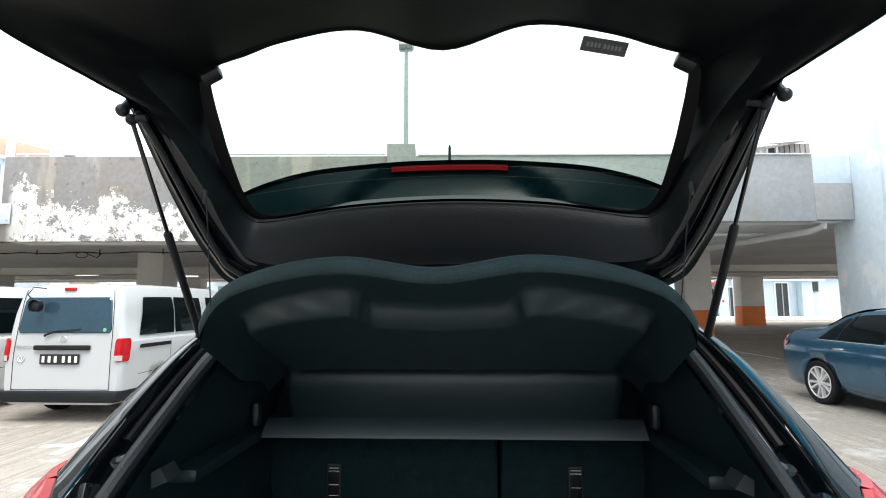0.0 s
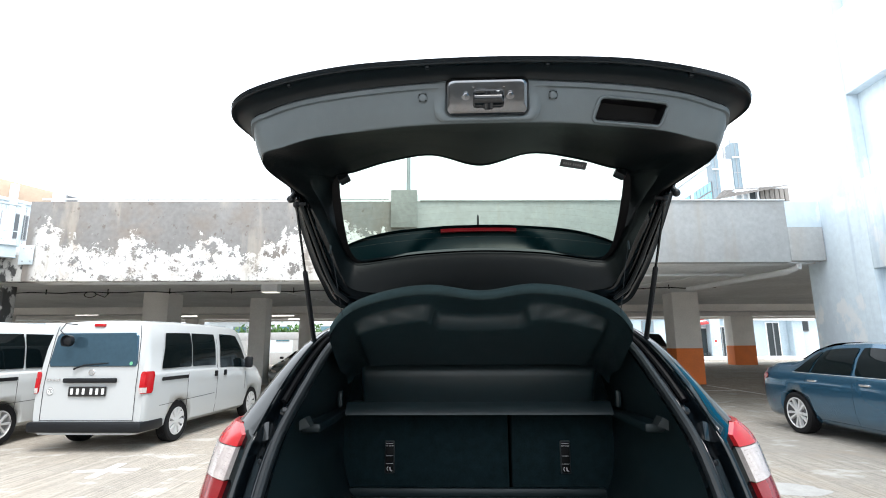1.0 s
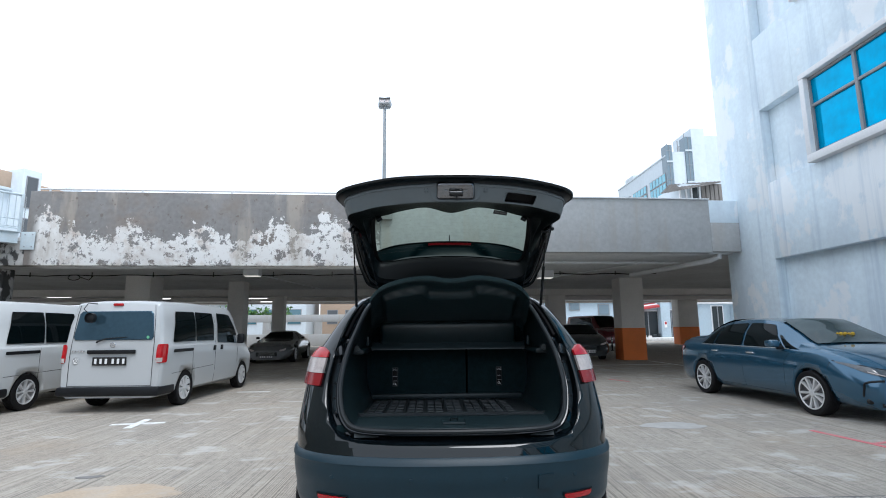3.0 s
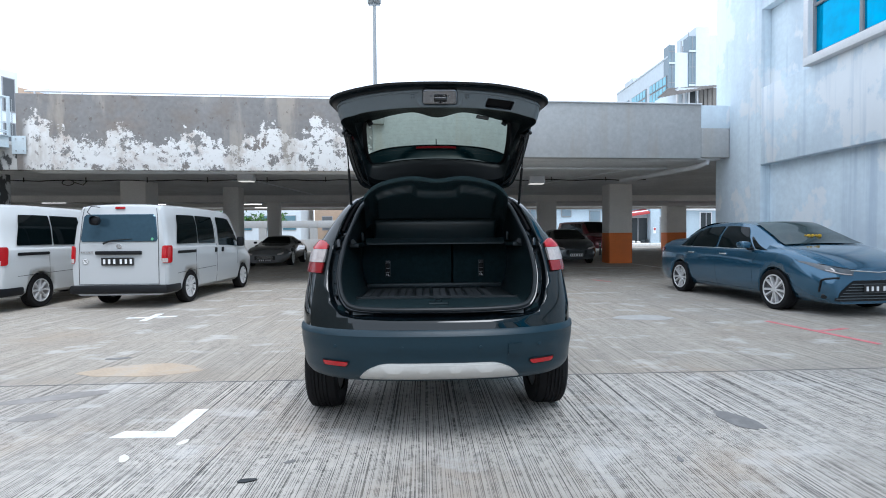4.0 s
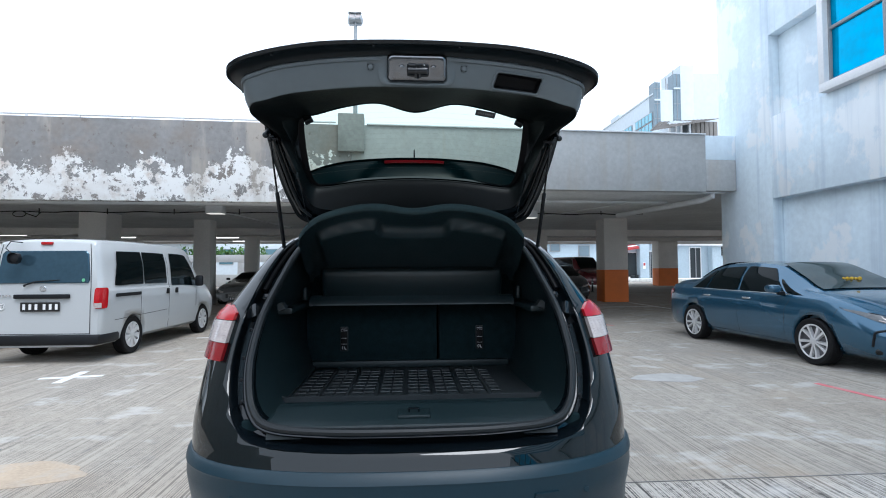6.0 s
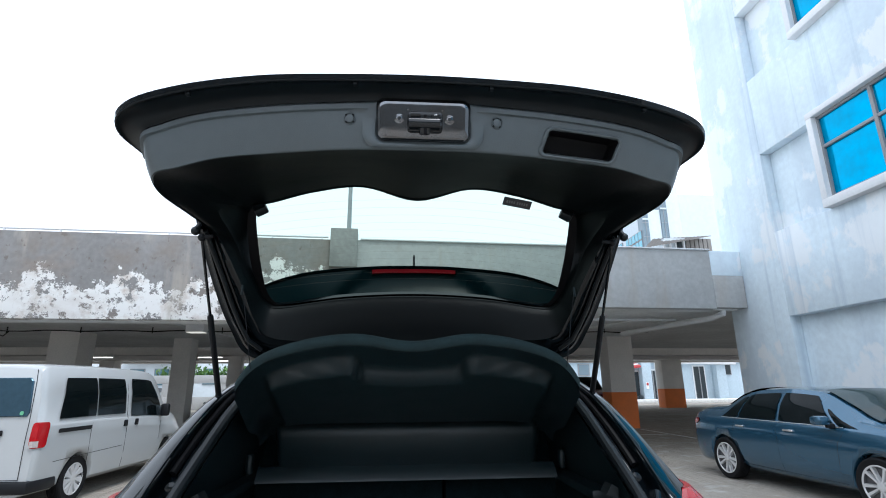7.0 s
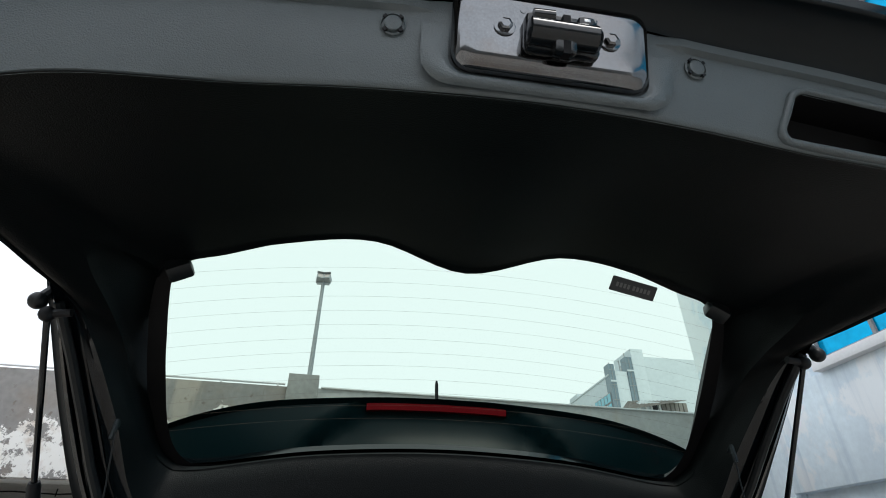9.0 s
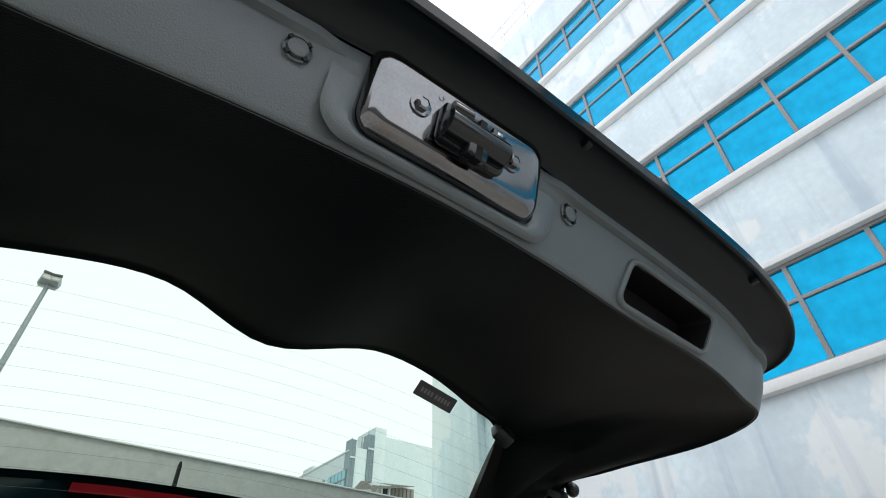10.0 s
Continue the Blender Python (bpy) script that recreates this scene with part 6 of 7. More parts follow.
# ---- windows of the white building ----
def window_row(name, z0, z1):
    """One row of blue windows in a projecting white surround."""
    bays, step, y1 = 19, 1.18, 7.68
    y0 = y1 - 0.14 - bays * step
    bm = bmesh.new()
    x0, x1 = BX - 0.16, BX + 0.26
    box(bm, x0, x1, y0, y1, z0, z0 + 0.17, 0.01)
    box(bm, x0, x1, y0, y1, z1 - 0.12, z1, 0.01)
    box(bm, x0 + 0.003, x1, y1 - 0.14, y1 - 0.003, z0 + 0.17, z1 - 0.12, 0.01)
    root = tagged(part(name, bm, WHITE_TRIM), "row of blue glass windows in a projecting white surround", "window", kind="structure")
    za, zt, zb = z0 + 0.17, z0 + 1.22, z1 - 0.12
    xf = BX + 0.0
    for k in range(bays + 1):
        y = y0 + step * k
        part("mullion", block(xf - 0.05, xf + 0.05, y - 0.035, y + 0.035, za, zb, 0.006), GREY_FRAME, root, "grey aluminium mullion" if k == 0 else "")
    part("transom", block(xf - 0.045, xf + 0.05, y0, y1 - 0.14, zt - 0.03, zt + 0.03, 0.006), GREY_FRAME, root, "grey aluminium transom")
    for z in (za, zb):
        part("window_frame", block(xf - 0.045, xf + 0.05, y0, y1 - 0.14, z - 0.03 + (0.03 if z == za else -0.03), z + 0.03 + (0.03 if z == za else -0.03), 0.006), GREY_FRAME, root)
    low, high = block(-0.004, 0.004, -step / 2 + 0.03, step / 2 - 0.03, 0, zt - za - 0.06), block(-0.004, 0.004, -step / 2 + 0.03, step / 2 - 0.03, 0, zb - zt - 0.06)
    for bm, z in ((low, za + 0.045), (high, zt + 0.03)):
        first = part("pane", bm, BLUE_PANE, root, "reflective blue pane")
        for k in range(bays):
            q = first if k == 0 else first.copy()
            if k:
                scene.collection.objects.link(q)
                del q["label"]
            q.matrix_basis = pose(xf, y0 + step * (k + 0.5), z, random.uniform(-0.4, 0.4), random.uniform(-0.5, 0.5), random.uniform(-0.5, 0.5))
    return root


for k, z in enumerate((4.735, 8.487, 12.24, 15.99)):
    window_row("window_%d" % (k + 1), z, z + 1.98)

# roof frame on the white building
roof_frame = thing("roof_trellis", "pale steel frame on the roof of the white building", "roof frame")
for k in range(12):
    y = 10.6 - k * 1.3
    part("post", block(BX + 0.3, BX + 0.38, y - 0.04, y + 0.04, 20.3, 22.6), WHITE_METAL, roof_frame)
for z in (21.0, 21.8, 22.6):
    part("rail", block(BX + 0.31, BX + 0.37, -4, 10.64, z, z + 0.06), WHITE_METAL, roof_frame)

# ---- pillars under the deck ----
def pillar(x0, x1, y0, depth, orange, z1=3.3):
    root = thing("pillar", "square grey concrete pillar" + (" with an orange painted base" if orange else " standing in shade"), "pillar", "deck pillars")
    part("shaft", block(x0, x1, y0, y0 + depth, 1.27 if orange else 0.0, z1, 0.015), PILLAR_GREY, root)
    if orange:
        part("painted_base", block(x0 - 0.004, x1 + 0.004, y0 - 0.004, y0 + depth + 0.004, 0, 1.27, 0.015), PILLAR_ORANGE, root, "orange painted base")
    return root


pillar(7.60, 8.55, 18.0, 0.9, True)
pillar(18.0, 19.45, 34.5, 1.0, True)
pillar(-11.05, -10.15, 16.0, 0.9, False)
pillar(-8.36, -7.72, 18.5, 0.62, False)
pillar(-9.14, -8.48, 27.0, 0.6, False)
pillar(6.05, 6.95, 24.0, 0.8, False)
pillar(-22.6, -21.7, 22.0, 0.9, False)
pillar(-17.2, -16.4, 30.0, 0.8, False)

# ---- services under the ceiling ----
def along(name, label, category, pts, r, material, group=""):
    ob = part(name, rod(pts, r, 10), material)
    return tagged(ob, label, category, group)


DARK_CABLE = BLACK_PLASTIC
along("pipe", "white water pipe under the deck ceiling", "pipe", [(2.6, 12.1, 3.2), (7.3, 12.4, 3.2)], 0.035, WHITE_METAL, "ceiling pipes")
along("pipe", "thick white drain pipe under the deck ceiling", "pipe", [(7.62, 10.75, 3.3), (7.62, 10.75, 3.15), (7.5, 11.0, 3.08), (6.75, 14.6, 3.06)], 0.075, WHITE_METAL, "ceiling pipes")
along("pipe", "thin white sprinkler pipe under the deck ceiling", "pipe", [(6.6, 12.4, 3.24), (3.4, 20.0, 3.24)], 0.022, WHITE_METAL, "ceiling pipes")
along("pipe", "thin white sprinkler pipe under the deck ceiling", "pipe", [(-6.4, 13.2, 3.24), (-5.4, 22.0, 3.24)], 0.022, WHITE_METAL, "ceiling pipes")
along("pipe", "thin white sprinkler pipe under the deck ceiling", "pipe", [(-2.9, 12.2, 3.24), (-2.0, 17.0, 3.24)], 0.022, WHITE_METAL, "ceiling pipes")
cable = thing("cable_run", "black cable hung along the deck ceiling", "cable")
line = [(-20 + 0.5 * k, 15.2 + 0.0625 * (-20 + 0.5 * k) * 0.5, 3.19 + 0.02 * math.sin(k * 1.7)) for k in range(57)]
part("cable", rod(line, 0.018, 6), DARK_CABLE, cable)
for k in range(1, 57, 4):
    x, y, z = line[k]
    part("hanger", block(x - 0.012, x + 0.012, y - 0.012, y + 0.012, z - 0.05, 3.3), DARK_CABLE, cable)
part("cable_coil", rod([(-12.2 + 0.2 * math.cos(a), 15.0, 3.14 + 0.09 * math.sin(a)) for a in (0.5 * k for k in range(14))] + [(-11.7, 15.0, 3.05), (-11.55, 15.0, 3.2)], 0.014, 6), DARK_CABLE, cable)
TUBE_GLOW = glow_mat("lamp_glow", (1.0, 0.95, 0.85), 1.6)
BOX_GLOW = glow_mat("box_lamp_glow", (1.0, 0.93, 0.80), 0.45)
for x, y, w, d in ((-5.85, 14.0, 0.5, 0.35), (3.95, 15.3, 0.55, 0.4)):
    lamp = thing("ceiling_lamp", "white box lamp under the deck ceiling", "ceiling lamp", "box lamps")
    part("housing", block(x - w / 2, x + w / 2, y - d / 2, y + d / 2, 3.05, 3.3, 0.02), WHITE_METAL, lamp)
    part("diffuser", block(x - w / 2 + 0.03, x + w / 2 - 0.03, y - d / 2 + 0.03, y + d / 2 - 0.03, 3.035, 3.05), BOX_GLOW, lamp, "lit diffuser")
for x, y in ((-9.84, 26.35), (-10.15, 29.9), (-15, 26), (-19, 24)):
    lamp = thing("tube_lamp", "fluorescent tube lamp under the deck ceiling", "ceiling lamp", "tube lamps")
    part("housing", block(x - 0.65, x + 0.65, y - 0.06, y + 0.06, 3.08, 3.3, 0.01), WHITE_METAL, lamp)
    part("tube", rod([(x - 0.6, y, 3.06), (x + 0.6, y, 3.06)], 0.02, 8), TUBE_GLOW, lamp, "lit tube")

drum = thing("ceiling_lamp", "round white ceiling lamp under the deck", "ceiling lamp")
bm = bmesh.new()
turned(bm, [(0.20, 0), (0.20, -0.05), (0.185, -0.06)], Matrix.Translation((12.7, 25.15, 3.3)), 24)
part("rim", bm, WHITE_METAL, drum)
bm = bmesh.new()
turned(bm, [(0.18, 0), (0.16, -0.03), (0.10, -0.05), (0.01, -0.055)], Matrix.Translation((12.7, 25.15, 3.24)), 24)
part("diffuser", bm, BOX_GLOW, drum, "lit round diffuser")

# ---- parapet rail, post and lamp ----
rail = thing("parapet_rail", "white pipe rail along the parapet top", "railing")
rail.matrix_basis = DECK
part("pipe", rod([(-9.4, 0.12, 4.70), (-1.7, 0.12, 4.70)], 0.022, 8), WHITE_METAL, rail)
for k in range(8):
    part("bracket", block(-9.2 + k * 1.05, -9.17 + k * 1.05, 0.10, 0.14, 4.61, 4.70), WHITE_METAL, rail)
part("cap", block(-1.0, 7.3, 0.0, 0.29, 4.635, 4.665, 0.006), WHITE_TRIM, rail, "white capping strip")
post = tagged(part("wall_post", block(-1.64, -1.06, -0.09, 0.42, 4.0, 4.86, 0.012), CONCRETE), "concrete block post on the parapet", "parapet post", kind="structure")
post.matrix_basis = DECK
lamp = thing("street_lamp", "grey steel lamp post with twin floodlights", "street lamp", m=pose(-1.27, 10.0, 4.855))
GALV = mat("galvanised", (0.36, 0.38, 0.39), 0.5, metal=0.4, vary=0.1)
part("pole", rod([(0, 0, 0), (0, 0, 2.22)], [0.05, 0.038], 12), GALV, lamp)
part("crossbar", block(-0.14, 0.14, -0.03, 0.03, 2.12, 2.16, 0.008), GALV, lamp)
for x, turn in ((-0.085, 12), (0.085, -14)):
    m = Matrix.Translation((x, -0.02, 2.24)) @ pose(0, 0, 0, -28, 0, turn)
    head = part("floodlight", block(-0.075, 0.075, -0.10, 0.08, -0.075, 0.085, 0.02, m), GALV, lamp, "grey floodlight head")
    part("floodlight_glass", block(-0.055, 0.055, -0.106, -0.101, -0.05, 0.06, 0.0, m), CLEAR_LENS, head)
    part("floodlight_visor", block(-0.08, 0.08, -0.15, -0.09, 0.082, 0.09, 0.002, m), GALV, head)
    part("floodlight_bracket", rod([(x, 0, 2.14), (x * 1.05, 0.0, 2.19)], 0.018, 8), GALV, head)

# ---- walkway at the parapet's end ----
PALE_STEEL = mat("pale_steel", (0.56, 0.64, 0.68), 0.45, vary=0.1, scale=4, dirt=(0.40, 0.36, 0.30), dirt_amount=0.3, dirt_scale=3)
walkway = thing("footbridge", "pale painted steel footbridge with bar railing at the parapet's end", "footbridge", m=pose(-9.64, 9.28, 0, 0, 0, 234))
part("deck_beam", block(0.02, 5.0, -0.06, 0.06, 3.36, 3.60, 0.006), PALE_STEEL, walkway)
part("beam_flange", block(0.02, 5.0, -0.10, 0.10, 3.60, 3.62, 0.004), PALE_STEEL, walkway)
part("beam_flange", block(0.02, 5.0, -0.10, 0.10, 3.34, 3.36, 0.004), PALE_STEEL, walkway)
part("deck_plate", block(0.02, 5.0, -1.4, -0.1, 3.50, 3.60), CONCRETE, walkway)
part("top_rail", rod([(0, 0, 4.50), (5.0, 0, 4.50)], 0.03, 10), PALE_STEEL, walkway)
part("end_post", block(-0.03, 0.03, -0.03, 0.03, 3.60, 4.53, 0.006), PALE_STEEL, walkway)
part("chain", rod([(-0.06 + 0.006 * math.sin(k * 2.2), 0.03, 3.65 + 0.02 * k) for k in range(42)], 0.008, 6), GALV, walkway, "thin chain hung beside the end post")
for z in (3.70, 3.74, 3.92):
    part("low_rail", rod([(0, 0, z), (5.0, 0, z)], 0.012, 8), PALE_STEEL, walkway)
bar = part("rail_bar", block(-0.010, 0.010, -0.010, 0.010, 3.70, 4.48), PALE_STEEL, walkway)
for k in range(40):
    q = bar if k == 0 else bar.copy()
    if k:
        scene.collection.objects.link(q)
    q.location = (0.12 + 0.12 * k, 0, 0)
bracket = part("end_bracket", block(-9.6, -9.28, 9.300, 9.318, 3.21, 3.63, 0.004), PALE_STEEL, None)
bracket.parent, bracket.matrix_parent_inverse = walkway, walkway.matrix_basis.inverted()
for x, z in ((-9.33, 3.28), (-9.33, 3.56), (-9.50, 3.28), (-9.50, 3.56)):
    bolt = part("bolt", rod([(x, 9.302, z), (x, 9.285, z)], 0.014, 6), GALV, None)
    bolt.parent = bracket
tagged(part("wall_pier", block(-12.1, -10.42, 9.95, 10.3, 0, 2.85, 0.02), MOTTLED), "dark stained concrete pier under the footbridge", "pier", kind="structure")

# ---- far buildings ----
CREAM = mat("cream_render", (0.44, 0.33, 0.245), 0.85, vary=0.1, scale=0.3)
FAR_WHITE = mat("far_white", (0.60, 0.66, 0.70), 0.85, vary=0.08, scale=0.2)
FAR_PANE = mat("far_pane", (0.05, 0.14, 0.18), 0.08, vary=0.1, scale=0.3, spec=0.9)
LOUVRE = mat("louvre_grey", (0.09, 0.10, 0.11), 0.6)
DARK_DOOR = mat("dark_door", (0.02, 0.028, 0.032), 0.4)
AWNING = mat("awning_red", (0.4, 0.05, 0.05), 0.7)


def far_block(name, label, x0, x1, y0, y1, z0, z1, material):
    root = thing(name, label, "building")
    part("wall", block(x0, x1, y0, y1, z0, z1, 0.03), material, root)
    return root


def far_window(root, x0, x1, y0, y1, z0, z1, pane=FAR_PANE):
    w = part("window", block(x0, x1, y0, y1, z0, z1), GREY_FRAME, root)
    return part("pane", block(x0 + (0.08 if x1 - x0 > 0.3 else -0.03), x1 - (0.08 if x1 - x0 > 0.3 else 0.05), y0 + (0.08 if y1 - y0 > 0.3 else -0.03), y1 - (0.08 if y1 - y0 > 0.3 else 0.05), z0 + 0.08, z1 - 0.08), pane, w)


cream = thing("apartment_block", "cream apartment block with white piers beyond the deck", "building", m=pose(-34.7, 34.0, 0, 0, 0, 70.6))
part("wall", block(-14, 3.9, 0, 8, 12.6, 13.95, 0.03), CREAM, cream)
part("wall", block(-14, 3.9, 0.15, 8, 0, 12.4, 0.03), FAR_WHITE, cream)
part("roof_edge", block(-14, 3.95, -0.25, 0.3, 12.4, 12.6, 0.02), FAR_WHITE, cream)
for x0, x1, z1 in ((-4.0, -3.4, 14.1), (0.9, 1.35, 13.75)):
    part("pier", block(x0, x1, -0.35, 0.4, 0, z1, 0.02), FAR_WHITE, cream)
part("stair_tower", block(3.9, 5.3, -1.3, 6, 0, 14.15, 0.02), FAR_WHITE, cream)
for z in (5.6, 9.2, 12.6):
    far_window(cream, 4.15, 5.05, -1.36, -1.2, z - 1.6, z + 1.0, LOUVRE)
part("wing", block(5.3, 8.3, 0.2, 6, 0, 13.5, 0.02), CREAM, cream)
part("wing_end", block(8.3, 9.3, -0.4, 6, 0, 13.85, 0.02), FAR_WHITE, cream)
for k in range(9):
    far_window(cream, -13 + 1.8 * k, -11.9 + 1.8 * k, 0.08, 0.2, 9.6, 11.6, LOUVRE)
LOUVRE_BLUE = mat("blind_blue", (0.17, 0.23, 0.27), 0.25, vary=0.12, scale=0.8, spec=0.5)
OFFICE_WALL = mat("office_wall", (0.56, 0.62, 0.66), 0.85, vary=0.08, scale=0.2)
office = far_block("office_block", "white office block with blue ribbon windows beyond the deck", 24.7, 44, 48.3, 62, 0, 19.0, OFFICE_WALL)
part("tower", block(25.3, 26.7, 48.2, 52, 0, 19.4, 0.03), OFFICE_WALL, office)
part("tower", block(27.4, 28.8, 48.0, 52, 0, 21.9, 0.03), OFFICE_WALL, office)
part("tower", block(28.8, 44, 48.05, 52, 0, 21.1, 0.03), OFFICE_WALL, office)
for x0, x1, z1, bands in ((24.66, 25.3, 20.1, (18.2, 14.6)), (26.7, 27.4, 21.0, (19.4, 16.0))):
    lv = part("window_strip", block(x0, x1, 48.1, 49.2, 8, z1), LOUVRE_BLUE, office, "grey-blue glazed window strip")
    part("mullion", block((x0 + x1) / 2 - 0.02, (x0 + x1) / 2 + 0.02, 48.06, 48.1, 8, z1), GREY_FRAME, lv)
    for k in range(8):
        part("transom", block(x0, x1, 48.07, 48.1, 8.6 + 1.55 * k, 8.64 + 1.55 * k), GREY_FRAME, lv)
    for z in bands:
        part("window_band", block(x0, x1, 48.02, 48.06, z, z + 0.18), OFFICE_WALL, lv)
for x, z0, z1 in ((26.05, 19.4, 20.65), (26.2, 19.4, 20.1), (26.8, 21.0, 21.5), (24.9, 20.1, 20.35)):
    part("roof_post", block(x, x + 0.07, 48.4, 48.47, z0, z1), GREY_FRAME, office)
RIBBON = mat("ribbon_pane", (0.16, 0.46, 0.58), 0.08, vary=0.2, scale=0.4, spec=0.8)
for y0, y1 in ((48.5, 52.4), (53.3, 57.2), (58.1, 61.6)):
    n = round((y1 - y0) / 0.78)
    for k in range(n):
        for z0, z1 in ((14.2, 16.2), (16.24, 17.2)):
            far_window(office, 24.6, 24.75, y0 + (y1 - y0) * k / n, y0 + (y1 - y0) * (k + 1) / n, z0, z1, RIBBON)
part("roof_edge", block(24.62, 24.78, 48.3, 62, 18.9, 19.08, 0.02), OFFICE_WALL, office)
part("roof_box", block(24.9, 28.5, 57.5, 60, 19.0, 19.7, 0.03), OFFICE_WALL, office)
shed = thing("roof_shed", "small metal-clad shed with tilted corrugated roof on the upper deck", "shed")
SHED_ROOF = mat("shed_roof", (0.19, 0.175, 0.16), 0.6, vary=0.2, scale=2)
bm = bmesh.new()
top = [[Vector((10.27 + 2.15 * k / 30, 19.6, 7.21 + 0.41 * k / 30)).lerp(Vector((11.94 + 3.04 * k / 30, 22.0, 8.35 + 0.20 * k / 30)), v) + Vector((0, 0, 0.025 * (k % 2))) for k in range(31)] for v in (0, 0.5, 1)]
loft(bm, top)
bmesh.ops.solidify(bm, geom=bm.faces[:], thickness=0.03)
part("roof", bm, SHED_ROOF, shed, "grey corrugated roof sheet")
part("wall", block(12.0, 14.25, 21.05, 23.5, 3.55, 8.12, 0.01), FAR_WHITE, shed)
part("door", block(12.50, 12.80, 21.0, 21.06, 3.55, 7.95), DARK_DOOR, shed, "dark door")
for k in range(6):
    part("cladding_panel", block(13.0 + 0.21 * k, 13.17 + 0.21 * k, 20.98, 21.05, 3.6, 8.1), SHED_ROOF, shed)
for x in (11.9, 12.2, 12.45, 12.85):
    part("wall_post", block(x, x + 0.07, 20.95, 21.04, 3.55, 8.0), WHITE_METAL, shed)

WORKSHOP = mat("workshop_render", (0.46, 0.55, 0.61), 0.85, vary=0.12, scale=0.5)
rear_block = far_block("workshop_block", "pale blue-white workshop block with open doorways behind the deck", 8, 46, 47, 47.9, 0, 6.5, WORKSHOP)
for x0, x1, z1 in ((20.1, 21.95, 2.75), (23.0, 23.6, 2.85), (27.4, 28.4, 3.2)):
    door = part("door", block(x0, x1, 46.9, 47.1, 0.28, z1), DARK_DOOR, rear_block, "dark open doorway")
    part("door_frame", block(x0 - 0.12, x1 + 0.12, 46.95, 47.05, 0.28, z1 + 0.12), WHITE_METAL, door)
    for x in ((x0 + x1) / 2,):
        part("door_leaf", block(x - 0.04, x + 0.04, 46.84, 46.9, 0.28, z1), GREY_FRAME, door)
for x, z0, z1, w in ((9.2, 2.3, 3.7, 0.9), (10.3, 2.3, 3.7, 0.6), (13.4, 2.9, 4.0, 1.0), (16.2, 2.4, 3.5, 1.1), (30, 2.4, 3.4, 1.1), (33, 2.4, 3.4, 1.1)):
    far_window(rear_block, x, x + w, 46.9, 47.1, z0, z1, DARK_DOOR if x > 24 else LOUVRE_BLUE)
awning = bmesh.new()
loft(awning, [[(x, y, z + 0.30 * (x - 19.6) / 2.2) for x in (19.6, 21.8)] for y, z in ((47, 3.35), (45.9, 2.98), (45.9, 2.82))])
awning = part("awning", awning, AWNING, rear_block, "sloped red awning")
stripe = bmesh.new()
loft(stripe, [[(x, y, z + 0.30 * (x - 19.6) / 2.2) for x in (19.6, 21.8)] for y, z in ((46.55, 3.215), (46.25, 3.115))])
part("awning_stripe", stripe, PLATE_WHITE, awning, "white stripe")
for x in (22.0, 24.6, 29.2):
    part("wall_fin", block(x, x + 0.9, 46.2, 47.0, 0, 6.6, 0.02), WORKSHOP, rear_block)
sign = part("wall_sign", block(22.25, 22.5, 46.15, 46.2, 1.2, 1.8), PLATE_WHITE, rear_block, "small red and white sign")
part("sign_band", block(22.28, 22.47, 46.13, 46.15, 1.5, 1.75), AWNING, sign)
part("wall_pipe", rod([(24.5, 46.0, 3.55), (31, 46.0, 3.45)], 0.14, 10), WHITE_METAL, rear_block)
part("ledge", block(10, 46, 46.6, 47.0, 3.75, 3.95, 0.02), WORKSHOP, rear_block)
tagged(part("pavement", block(10, 46, 43.5, 47, 0, 0.28, 0.02), LINE_WHITE), "pale concrete forecourt before the workshop", "pavement", kind="structure")
post = thing("service_post", "white square post with small dark boxes behind the pillar", "post")
part("shaft", block(19.72, 20.03, 38.8, 39.1, 0, 3.6, 0.01), WHITE_METAL, post)
for z in (2.75, 3.05):
    part("box", block(19.78, 19.95, 38.72, 38.8, z, z + 0.16, 0.01), DARK_DOOR, post)
for k, (x, w, h) in enumerate(((20.4, 0.30, 0.22), (20.9, 0.35, 0.16), (21.35, 0.4, 0.3), (21.75, 0.28, 0.36))):
    tagged(part("sack", block(x - w / 2, x + w / 2, 46.3, 46.6, 0.28, 0.28 + h, 0.07), (LINE_WHITE, PILLAR_GREY, DARK_DOOR, DARK_DOOR)[k]), "filled sack lying outside the workshop door", "sack", "sacks")

left_block = far_block("flats", "pale flats beyond the far car park wall", -46, -16.5, 66, 74, 0, 17, FAR_WHITE)
for r in range(4):
    for k in range(10):
        far_window(left_block, -45 + 2.9 * k, -43.2 + 2.9 * k, 65.9, 66.1, 2.0 + 3.6 * r, 4.0 + 3.6 * r)
    part("balcony", block(-34, -26, 64.8, 66, 1.2 + 3.6 * r, 1.7 + 3.6 * r, 0.02), LOUVRE, left_block)
orange_block = far_block("flats", "cream flats beyond the far car park wall", -15.5, -2, 70, 78, 0, 18, CREAM)
for r in range(4):
    for k in range(5):
        far_window(orange_block, -14.5 + 2.5 * k, -13.0 + 2.5 * k, 69.9, 70.1, 2.0 + 3.6 * r, 4.0 + 3.6 * r, LOUVRE)
far_wall = tagged(part("wall_far_low", block(-40, 6, 40, 40.3, 0, 0.95, 0.02), GREY_PARAPET), "pale low wall at the back of the car park", "wall", kind="structure")
# Grey on this white band stands for the shade it lies in.
tagged(part("wall_far_band", block(-40, 6, 40, 40.3, 1.93, 2.52, 0.02), GREY_PARAPET), "white concrete band over the far wall, greyed for its shade", "wall", kind="structure")
for k in range(11):
    part("stanchion", block(-39 + 4.2 * k, -38.4 + 4.2 * k, 40.02, 40.28, 0.95, 1.93), GREY_PARAPET, far_wall)
